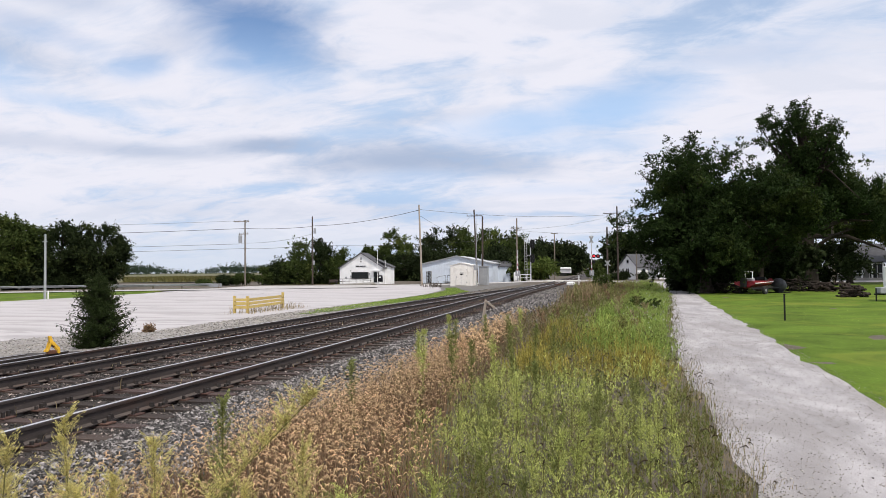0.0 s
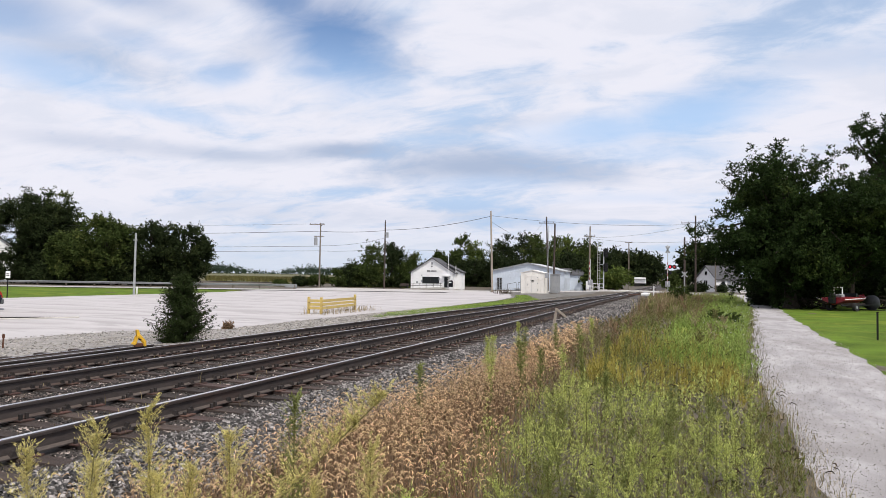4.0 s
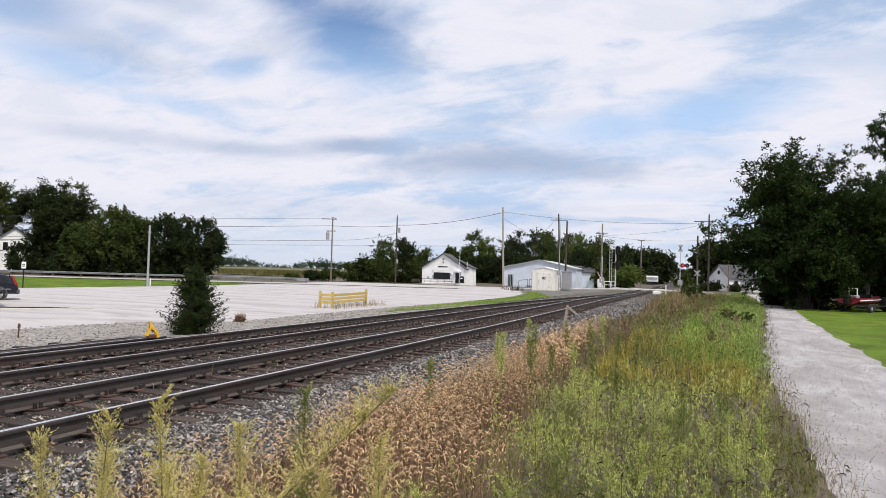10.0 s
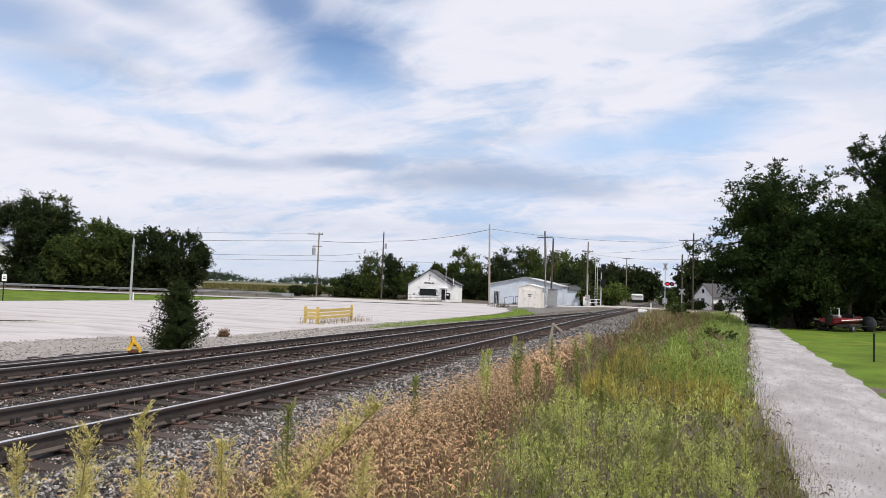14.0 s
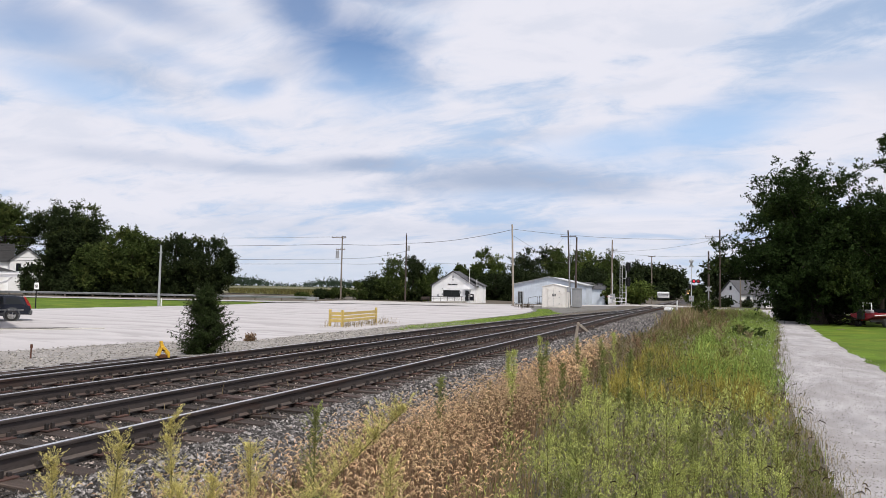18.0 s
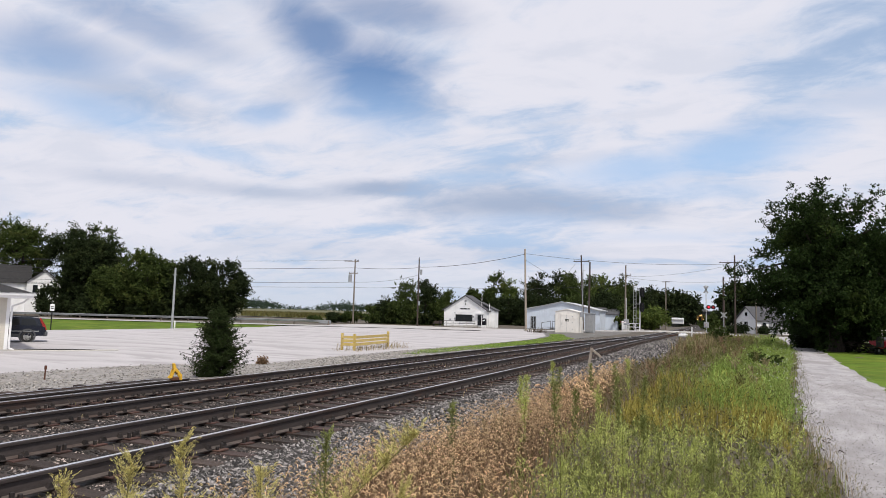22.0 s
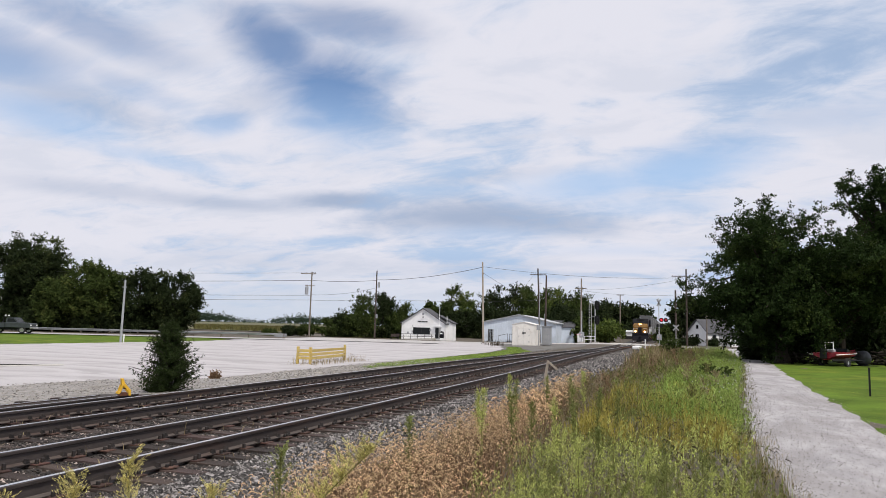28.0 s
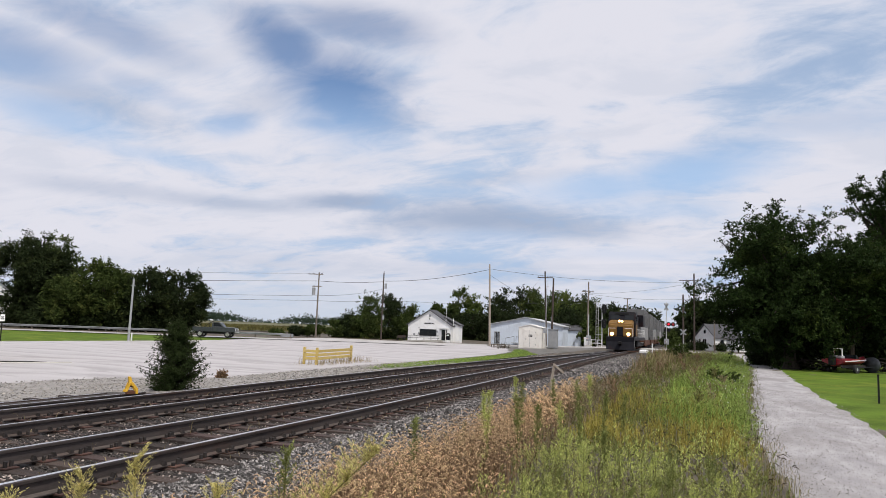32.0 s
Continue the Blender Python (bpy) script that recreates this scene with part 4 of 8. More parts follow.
for i, (x, y, h, r) in enumerate([(-22.0, 228, 12.0, 6.0), (-17.5, 232, 12.2, 6.0), (-13.2, 231, 10.8, 5.0), (-26, 225, 9.5, 6), (-17, 300, 11, 6), (-20, 440, 12, 8), (-2, 330, 9, 5), (2, 420, 11, 7), (-30, 560, 13, 10), (-10, 600, 12, 10)]):
    tree(x, y, h, r, 0.4, 3600, 0.62, L_DARK, 120 + i, "dark round tree beside the line in the distance", 0.3, 26, r, "tree", 0.3, "distant trees beside the line")
shrub(-12.6, 124, 3.9, 2.6, 3600, 0.32, L_BRIGHT, 140, "light green bushes behind the signal")
shrub(-16.5, 126, 4.6, 2.8, 3200, 0.34, L_MID, 141, "green bushes behind the signal")
shrub(-4.2, 150, 3.2, 2.0, 2000, 0.34, L_MID, 142, "green bush beside the far signal")
shrub(-14.6, 214, 5.0, 2.4, 1800, 0.4, L_DARK, 143, "dark bush beside the line")
for i, (x, y, h, r) in enumerate([(-66.5, 107, 1.5, 1.8), (-64, 108, 2.1, 1.8), (-61.0, 110, 3.0, 2.2), (-69.5, 105, 0.9, 1.4)]):
    shrub(x, y, h, r, 2600, 0.2, L_MID if i else L_DARK, 150 + i, "green roadside bushes at the end of the guardrail", group="roadside bushes")


def far_woods():
    """The long dark line of woods on the horizon."""
    rng = random.Random(8)
    blobs = []
    for i in range(520):
        f = i / 520
        az = -64 + 62 * f
        r = 900 + 90 * math.sin(f * 17) + rng.uniform(-40, 40)
        h = (11 + 4 * math.sin(f * 23) + 3 * math.sin(f * 61 + 1)) * rng.uniform(0.7, 1.15)
        x, y = r * math.sin(radians(az)), r * math.cos(radians(az))
        blobs.append((x, y, 1.0 + 0.5 * max(3, h), max(3, h * 0.62)))
    ob = leaf_cloud("far_woods", blobs, 150000, 0.85, L_FAR, None, 3)
    tagged(ob, "long dark line of woods beyond the field", "woods", kind="stuff")


far_woods()

# ---- buildings ----
def gable_block(base, w, d, eave, ridge, wall_mat, roof_mat, along="y", over=0.3, thick=0.12, wall_name="wall", roof_label="", siding=0.0):
    """Walls with a pitched roof; the ridge runs along y (gable to the front) or along x. Origin: middle of the front, at the ground."""
    bm = bmesh.new()
    if along == "y":
        prof = [(-w / 2, 0), (w / 2, 0), (w / 2, eave), (0, ridge), (-w / 2, eave)]
        extrude(bm, prof, "y", 0, d)
    else:
        prof = [(0, 0), (d, 0), (d, eave), (d / 2, ridge), (0, eave)]
        extrude(bm, prof, "x", -w / 2, w / 2)
    part(wall_name, bm, wall_mat, base)
    if siding:
        z = siding
        bm = bmesh.new()
        while z < eave - 0.02:
            block(bm, -w / 2 - 0.012, w / 2 + 0.012, -0.014, 0.0, z - 0.02, z)
            z += siding
        if along == "y":
            while z < ridge - 0.15:
                half = w / 2 * (ridge - z) / (ridge - eave)
                block(bm, -half, half, -0.014, 0.0, z - 0.02, z)
                z += siding
        part("siding", bm, wall_mat, base)
    run = w / 2 if along == "y" else d / 2
    slope = (ridge - eave) / run
    for s in (-1, 1):
        bm = bmesh.new()
        lo = (s * (run + over), eave - slope * over)
        prof = [(0, ridge + 0.02), lo, (lo[0], lo[1] + thick), (0, ridge + 0.02 + thick)]
        if along == "y":
            extrude(bm, prof, "y", -over, d + over)
        else:
            extrude(bm, [(p[0] + d / 2, p[1]) for p in prof], "x", -w / 2 - over, w / 2 + over)
        part("roof", bm, roof_mat, base, roof_label)


def opening(base, name, x0, x1, z0, z1, y=0.0, trim=M_WHITE, pane=M_GLASS, panes=1, sill=True, side=None, label=""):
    """A framed window or door proud of the wall, with its panes set back in the frame."""
    m = pose(0, 0, 0) if side is None else side
    bm = bmesh.new()
    f = 0.06
    for a, b, c, d in ((x0 - f, x0, z0 - f, z1 + f), (x1, x1 + f, z0 - f, z1 + f), (x0, x1, z1, z1 + f), (x0, x1, z0 - f, z0)):
        block(bm, a, b, y - 0.05, y + 0.02, c, d, at=m)
    w = (x1 - x0) / panes
    for i in range(1, panes):
        block(bm, x0 + i * w - 0.03, x0 + i * w + 0.03, y - 0.04, y + 0.02, z0, z1, at=m)
    holder = part(name, bm, trim, base, label)
    for i in range(panes):
        part("pane", block(bmesh.new(), x0 + i * w + 0.03 * (i > 0), x0 + (i + 1) * w - 0.03 * (i < panes - 1), y - 0.02, y + 0.01, z0, z1, at=m), pane, holder)
    if sill:
        part("sill", block(bmesh.new(), x0 - 0.1, x1 + 0.1, y - 0.1, y, z0 - 0.12, z0 - 0.065, at=m), trim, holder)
    return holder


def build_office():
    x, y = -43.05, 112.3
    z = ground_z(x, y)
    b = thing("small_office", pose(x, y, z), "small white gabled post office with grey roof and dark window", "building")
    gable_block(b, 8.1, 3.2, 2.95, 5.45, M_WHITE, M_SHINGLE, "y", 0.28, 0.14, "wall", "grey shingle roof slope", 0.2)
    opening(b, "window", -1.75, 2.3 - 1.75 + 0.75, 1.12, 2.1, 0, M_BLACK, M_GLASS, 2, label="wide dark window in a black frame")
    d = opening(b, "door", 2.35, 3.25, 0.35, 2.15, 0, M_GALV, M_GLASS, 1, False, label="glazed dark entrance door")
    part("handle", box(2.42, 2.46, -0.1, -0.05, 1.1, 1.35), M_ALU, d)
    part("door_hood", box(2.05, 3.55, -0.5, 0.0, 2.35, 2.47, 0.02), M_WHITE, b)
    rng = random.Random(2)
    part("name_board", bars(bmesh.new(), -0.95, 0.85, 3.05, 3.35, -0.02, 1, rng, 0.03), M_LOCOBLUE, b, "small dark lettering reduced to bars")
    vent = part("gable_vent", box(-0.18, 0.18, -0.05, 0.0, 4.35, 4.75), M_GREYBOX, b, "grey louvred gable vent")
    for i in range(4):
        part("louvre", box(-0.16, 0.16, -0.07, -0.045, 4.4 + 0.085 * i, 4.43 + 0.085 * i), M_GALV, vent)
    part("lamp", tube((0, -0.12, 3.95), (0, 0, 4.1), 0.12, 0.05), M_BLACK, b)
    for u, v, s in ((-3.0, 1.0, 0.35), (-2.1, 1.25, 0.3), (-2.05, 2.3, 0.18), (1.25, 1.6, 0.35)):
        part("notice", box(u, u + s, -0.03, 0, v, v + s * 1.1), M_GREYBOX, b, "small grey notice on the wall")
    part("chimney", tube((-3.2, 2.0, 3.2), (-3.2, 2.0, 4.6), 0.09), M_GALV, b)
    part("side_flue", tube((4.25, 0.6, 0.2), (4.25, 0.6, 4.2), 0.06), M_WHITE, b)
    part("rear_wing", extrude(bmesh.new(), [(4.05, 0), (5.1, 0), (5.1, 2.9), (4.05, 3.3)], "y", 1.4, 3.1), M_WHITE, b)
    part("rear_wing_roof", extrude(bmesh.new(), [(2.2, 4.35), (5.3, 2.92), (5.3, 3.06), (2.2, 4.5)], "y", 1.2, 3.4), M_SHINGLE, b)
    ramp = thing("access_ramp", pose(x - 0.9, y - 1.5, z), "grey ramp with a dark metal handrail before the office", "ramp")
    part("deck", extrude(bmesh.new(), [(-3.6, 0), (3.4, 0), (3.4, 0.34), (2.2, 0.34), (-3.6, 0.05)], "y", 0.0, 1.4), M_CONC, ramp)
    for i in range(6):
        u = -3.4 + i * 1.3
        part("post", tube((u, 0.05, 0.03), (u, 0.05, 1.0 + 0.02 * i), 0.035), M_BLACK, ramp)
    for h in (0.55, 0.98):
        part("handrail", tube((-3.5, 0.05, h), (3.3, 0.05, h + 0.12), 0.035), M_BLACK, ramp)
    mb = thing("drop_box", pose(x + 3.9, y - 0.9, z), "dark rounded mail drop box on a white plinth", "mailbox")
    part("body", extrude(bmesh.new(), [(-0.3, 0.45), (0.3, 0.45), (0.3, 1.35), (0.2, 1.55), (0, 1.62), (-0.2, 1.55), (-0.3, 1.35)], "y", -0.3, 0.3), M_LOCOBLUE, mb)
    part("plinth", box(-0.28, 0.28, -0.3, 0.3, 0, 0.45, 0.02), M_WHITE, mb)
    part("hatch", box(-0.2, 0.2, -0.33, -0.3, 1.15, 1.35), M_WHITE, mb)
    fp = thing("flag_pole", pose(x + 3.55, y - 1.4, z), "thin white flag pole beside the office door", "pole")
    part("shaft", tube((0, 0, 0), (0, 0, 6.2), 0.05, 0.03), M_WHITE, fp)
    bn = thing("bench", pose(x - 4.9, y - 1.0, z), "low dark bench beside the office", "bench")
    part("seat", box(-0.8, 0.8, -0.22, 0.22, 0.40, 0.47, 0.01), M_DARKPOLE, bn)
    part("backrest", box(-0.8, 0.8, 0.2, 0.26, 0.5, 0.9, 0.01), M_DARKPOLE, bn)
    for u in (-0.7, 0.65):
        part("leg", box(u, u + 0.06, -0.2, 0.2, 0, 0.42), M_BLACK, bn)


def build_metal_building():
    x, y = -27.1, 118.0
    z = ground_z(x, y)
    b = thing("metal_building", pose(x, y, z), "pale blue sheet-metal workshop with a low gable roof", "building")
    gable_block(b, 13.0, 11.0, 3.45, 4.75, M_METAL, M_ROOFM, "y", 0.22, 0.12, "wall", "light metal roof slope")
    bm = bmesh.new()
    for i in range(43):
        u = -6.35 + i * 0.3
        top = 4.75 - abs(u) * 1.3 / 6.5
        block(bm, u, u + 0.05, -0.025, 0.0, 0.1, top - 0.1)
    part("ribs", bm, M_METAL, b, "raised sheet-metal ribs")
    d = opening(b, "door", -5.6, -4.7, 0.1, 2.15, 0, M_GALV, M_DARK, 1, False, label="dark side door")
    part("handle", box(-4.85, -4.8, -0.1, -0.05, 1.0, 1.15), M_ALU, d)
    part("grey_door", box(-1.2, -0.1, -0.05, 0, 0.5, 2.5, 0.01), M_METAL, b, "closed pale service door")
    part("door_trim", box(-1.3, 0.0, -0.035, 0, 0.45, 2.6), M_GALV, b)
    for s in (-1, 1):
        part("eave_trim", extrude(bmesh.new(), [(s * 6.75, 3.3), (s * 6.75, 3.45), (0, 4.95), (0, 4.8)], "y", -0.3, -0.2), M_GALV, b)
    st = thing("metal_steps", pose(x - 0.7, y - 1.0, z), "steel steps with curved handrails at the workshop", "steps")
    for i in range(3):
        part("tread", box(-0.9 - 0.3 * i, 0.9, -0.4, 0.9, 0.17 * i, 0.17 * i + 0.05), M_GALV, st)
    for u in (-2.6, 0.95):
        part("handrail", rod(rod(tube((u, -0.4, 0), (u, -0.4, 1.1), 0.03), (u, -0.4, 1.1), (u + 1.6 * (1 if u < 0 else -1), -0.4, 1.45), 0.03), (u + 1.6 * (1 if u < 0 else -1), -0.4, 1.45), (u + 1.6 * (1 if u < 0 else -1), -0.4, 0.0), 0.03), M_BLACK, st)
    fl = thing("roof_flue", pose(x + 3.6, y + 5, z + 3.95), "metal flue on the workshop roof", "flue")
    part("pipe", tube((0, 0, 0), (0, 0, 1.1), 0.09), M_GALV, fl)
    part("cap", tube((0, 0, 1.1), (0, 0, 1.25), 0.16, 0.05), M_GALV, fl)
    c = thing("rear_annex", pose(x + 6.2, y + 6, z), "dark roofed annex behind the workshop", "building")
    gable_block(c, 5.0, 6.0, 2.9, 4.0, M_METAL, M_SHINGLE, "x", 0.2, 0.12)


def build_bungalow():
    x, y = -20.3, 91.2
    z = ground_z(x, y)
    b = thing("signal_bungalow", pose(x, y, z), "cream metal railway equipment shed with a shallow gable roof", "shed")
    part("base", box(-1.62, 1.62, -0.06, 3.3, -0.1, 0.12), M_CONC, b)
    gable_block(b, 3.15, 3.2, 2.85, 3.2, M_SHED, M_SHED, "y", 0.08, 0.07, "wall", "shallow cream metal roof slope")
    bm = bmesh.new()
    for i in range(6):
        block(bm, 1.575, 1.60, 0.25 + i * 0.5, 0.32 + i * 0.5, 0.1, 2.8)
    part("side_ribs", bm, M_SHED, b)
    for u in (-1.55, -0.95, 0.95, 1.5):
        part("rib", box(u, u + 0.05, -0.025, 0, 0.1, 2.85), M_SHED, b)
    d = part("door", box(-0.85, 0.75, -0.06, 0, 0.15, 2.55, 0.02), M_SHED, b, "closed cream double door")
    part("seam", box(-0.06, -0.03, -0.068, -0.055, 0.2, 2.5), M_GREYBOX, d)
    for v in (0.5, 1.4, 2.2):
        part("hinge", box(0.70, 0.82, -0.085, -0.055, v, v + 0.14), M_GALV, d)
    part("handle", box(-0.68, -0.62, -0.1, -0.055, 1.15, 1.4), M_GALV, d)
    rng = random.Random(4)
    part("notice", bars(bmesh.new(), -0.2, 0.3, 1.55, 1.95, -0.062, 2, rng, 0.008), M_BLACK, d, "black notice reduced to bars")
    g = thing("equipment_cabinet", pose(x + 1.75, y + 3.6, z), "grey steel equipment cabinet behind the shed", "cabinet")
    part("body", box(0.0, 1.15, 0, 1.5, 0.1, 2.7, 0.03), M_GREYBOX, g)
    part("door", box(0.12, 1.03, -0.04, 0, 0.3, 2.5, 0.01), M_GREYBOX, g)
    part("roof", box(-0.08, 1.23, -0.1, 1.6, 2.7, 2.78, 0.01), M_GALV, g)
    m = thing("antenna_mast", pose(x + 2.0, y + 0.3, z), "thin galvanised antenna mast beside the shed", "mast")
    part("tube", tube((0, 0, 0), (0.1, 0, 8.3), 0.06, 0.04), M_GALV, m)
    part("meter_box", box(-0.25, 0.2, -0.2, -0.05, 2.2, 2.9, 0.02), M_GREYBOX, m)
    part("antenna", rod(tube((0.1, 0, 8.3), (0.1, 0, 9.3), 0.02), (-0.2, 0, 8.5), (0.4, 0, 8.5), 0.02), M_GALV, m)


def build_right_house():
    x, y = 2.7, 136.0
    z = ground_z(x, y)
    b = thing("white_house", pose(x, y, z, 0, 0, -50), "white gabled house with dark grey shingle roof beyond the street", "house")
    gable_block(b, 5.2, 6.2, 2.5, 4.75, M_WHITE, M_SHINGLE, "y", 0.3, 0.14, "wall", "dark grey shingle roof slope", 0.25)
    opening(b, "window", -0.5, 0.4, 1.0, 2.1, 0, M_WHITE, M_GLASS, 2)
    opening(b, "window", -0.3, 0.3, 3.1, 3.8, 0, M_WHITE, M_GLASS, 1)
    side = pose(2.6, 0, 0, 0, 0, 90)
    for u in (1.2, 4.0):
        opening(b, "window", u, u + 0.8, 1.0, 2.0, 0, M_WHITE, M_GLASS, 1, side=side)
    opening(b, "door", 2.55, 3.35, 0.1, 2.1, 0, M_WHITE, M_GREYBOX, 1, False, side=side)
    part("lean_to", extrude(bmesh.new(), [(2.62, 0), (4.2, 0), (4.2, 1.6), (2.62, 2.1)], "y", 3.6, 6.0), M_WHITE, b)
    part("lean_to_roof", extrude(bmesh.new(), [(2.62, 2.12), (4.4, 1.56), (4.4, 1.66), (2.62, 2.24)], "y", 3.4, 6.2), M_SHINGLE, b)
    for i, (u, v, h, r) in enumerate([(0.2, 129, 1.1, 1.0), (2.0, 131, 1.4, 1.2), (5.2, 131, 1.0, 1.2), (10.6, 130, 2.0, 1.6), (12.6, 131, 3.2, 2.4), (15.4, 131, 4.5, 3.0)]):
        shrub(u, v, h, r, 1800, 0.2, L_DARK, 400 + i, "dark shrub before the white house", group="shrubs before the white house")


def build_porch_house():
    x, y = 34.0, 110.5
    z = ground_z(x, y)
    b = thing("porch_house", pose(x, y, z, 0, 0, -17), "grey two-storey house with a columned porch", "house")
    gable_block(b, 7.4, 6.0, 3.3, 5.2, M_GREYSIDE, M_SHINGLE, "x", 0.3, 0.15, "wall", "grey shingle roof slope", 0.3)
    part("porch_floor", box(-0.5, 3.7, -2.4, 0, 0, 0.4), M_CONC, b)
    part("porch_roof", extrude(bmesh.new(), [(-2.7, 2.55), (0, 3.4), (0, 3.55), (-2.7, 2.7)], "x", -0.8, 3.9), M_SHINGLE, b)
    for u in (-0.3, 0.95, 2.2, 3.5):
        part("column", tube((u, -2.2, 0.4), (u, -2.2, 2.6), 0.11), M_WHITE, b)
    part("porch_shade_wall", box(-0.4, 3.6, -0.03, 0, 0.4, 2.5), M_GREYSIDE, b)
    for u in (-2.8, 0.3, 2.9):
        opening(b, "window", u, u + 0.9, 1.1, 2.4, -0.04 if u > 0 else 0, M_WHITE, M_GLASS, 1)
    opening(b, "door", 1.9, 2.8, 0.4, 2.4, -0.04, M_WHITE, M_DARK, 1, False)


def build_left_buildings():
    # corner of a cream-sided building with white eaves and a downspout
    z = ground_z(-33.4, 23)
    b = thing("cream_building", pose(-33.4, 23.1, z, 0, 0, 60), "cream-sided building corner with white eaves and downspout", "building")
    part("wall", box(-9.0, -0.05, 0.0, 8.0, 0.0, 2.72), M_SIDING, b)
    bm = bmesh.new()
    for i in range(20):
        block(bm, -9.0, -0.05, -0.02, 0.0, 0.12 + i * 0.13, 0.14 + i * 0.13)
    part("siding", bm, M_SIDING, b)
    part("corner_trim", box(-0.12, 0.03, -0.03, 0.1, 0.0, 2.7), M_WHITE, b)
    part("soffit", box(-9.2, 0.85, -0.75, 8.4, 2.70, 2.78), M_WHITE, b)
    part("fascia", box(-9.2, 0.87, -0.80, -0.72, 2.66, 2.90), M_WHITE, b)
    part("gutter", box(-9.2, 0.95, -0.92, -0.80, 2.78, 2.92, 0.02), M_WHITE, b)
    part("side_fascia", box(0.85, 0.93, -0.75, 8.4, 2.66, 2.9), M_WHITE, b)
    roof = bmesh.new()
    q = [roof.verts.new(p) for p in ((-9.3, -0.95, 2.9), (0.97, -0.95, 2.9), (0.97, 8.6, 2.9), (-9.3, 8.6, 2.9), (-9.3, 3.9, 4.5), (-3.9, 3.9, 4.5))]
    for f in ((0, 1, 5, 4), (1, 2, 5), (2, 3, 4, 5), (3, 0, 4), (3, 2, 1, 0)):
        roof.faces.new([q[i] for i in f])
    part("roof", roof, M_DARKROOF, b, "dark hipped shingle roof")
    bm = tube((0.75, -0.6, 2.68), (0.55, -0.45, 2.45), 0.05)
    rod(bm, (0.55, -0.45, 2.45), (0.1, -0.07, 2.25), 0.05)
    rod(bm, (0.1, -0.07, 2.25), (0.1, -0.07, 0.15), 0.05)
    rod(bm, (0.1, -0.07, 0.15), (0.3, -0.25, 0.06), 0.05)
    part("downspout", bm, M_WHITE, b, "white downspout")
    # thin dark brown slab on the lot, edged on its outer side
    k = thing("planting_bed", pose(-32.0, 24.0, z + 0.03), "dark flat bed with a pale concrete edging", "planting bed")
    part("mulch", extrude(bmesh.new(), [(-1.4, -1.4), (0.9, 0.3), (1.9, 2.4), (0.4, 1.9), (-1.3, 0.2)], "z", 0.0, 0.05), M_BROWNBARK, k)
    part("edging", sweep(bmesh.new(), [(-1.4, -1.6, 0.04), (1.0, 0.25, 0.04), (2.2, 2.7, 0.04)], 0.05), M_CONC, k)
    # tall white house among the trees
    b = thing("tall_white_house", pose(-120.4, 89.6, 0.3, 0, 0, 56), "tall white house with a dark roof among trees", "house")
    gable_block(b, 5.6, 9.0, 6.0, 8.2, M_WHITE, M_DARKROOF, "y", 0.35, 0.16, "wall", "dark shingle roof slope", 0.3)
    for u, v in ((0.5, 3.9), (0.5, 1.0), (-1.8, 3.9)):
        opening(b, "window", u, u + 0.8, v, v + 1.5, 0, M_WHITE, M_GLASS, 1)
    part("wing", box(-9.0, -2.8, 1.4, 8.0, 0.0, 5.8), M_WHITE, b)
    part("wing_roof", extrude(bmesh.new(), [(0.9, 5.7), (4.7, 9.2), (8.5, 5.7)], "x", -9.4, -2.0), M_DARKROOF, b)
    s = thing("brown_shed", pose(-115.0, 91.0, 0.3, 0, 0, 50), "weathered brown shed beneath the roadside trees", "shed")
    gable_block(s, 5.0, 4.0, 2.8, 4.2, M_DARKPOLE, M_DARKROOF, "y", 0.2)
    part("door", box(-0.6, 0.6, -0.05, 0, 0.0, 2.0), M_PALEPOLE, s)


build_office()
build_metal_building()
build_bungalow()
build_right_house()
build_porch_house()
build_left_buildings()


# ---- poles and wires ----
def arm_set(base, z, half, mat, turn=0.0, insul=4, off=0.0):
    c = math.cos(turn), math.sin(turn)
    a = part("crossarm", block(bmesh.new(), -half + off, half + off, -0.06, 0.06, z - 0.06, z + 0.06, at=pose(0, 0, 0, 0, 0, math.degrees(turn))), mat, base)
    for i in range(insul):
        u = -half + off + 0.12 + (2 * half - 0.24) * i / max(1, insul - 1)
        part("insulator", tube((u * c[0], u * c[1], z + 0.06), (u * c[0], u * c[1], z + 0.26), 0.05, 0.03, 6), M_GREYBOX, a)


def pole(name, x, y, top, r, mat, label, lean=(0, 0), group="utility poles"):
    z = ground_z(x, y)
    b = thing(name, pose(x, y, z), label, "utility pole", group)
    part("shaft", tube((0, 0, -0.3), (lean[0], lean[1], top - z), r, r * 0.7, 10), mat, b)
    return b


p = pole("utility_pole", -60.5, 103.3, 11.45, 0.15, M_POLE, "grey wooden pole with a transformer and side brackets")
t = part("transformer", tube((-0.9, 0, 7.3), (-0.9, 0, 8.5), 0.3, 0.3, 14), M_GREYBOX, p, "grey drum transformer")
part("lid", tube((-0.9, 0, 8.5), (-0.9, 0, 8.65), 0.32, 0.15, 14), M_GREYBOX, t)
for u in (-0.15, 0.15):
    part("bushing", tube((-0.9 + u, 0, 8.6), (-0.9 + u, 0, 9.0), 0.05), M_GREYBOX, t)
arm_set(p, 8.8, 0.9, M_POLE, 0.0, 3, -0.3)
arm_set(p, 10.9, 1.3, M_POLE, 0.3, 4, -0.6)
part("bracket", rod(tube((0, 0, 10.6), (0.6, 0.2, 11.2), 0.03), (0, 0, 11.2), (0.7, 0, 11.0), 0.03), M_BLACK, p)
p = pole("utility_pole", -50.6, 108.6, 12.0, 0.15, M_DARKPOLE, "dark wooden pole with a small can transformer")
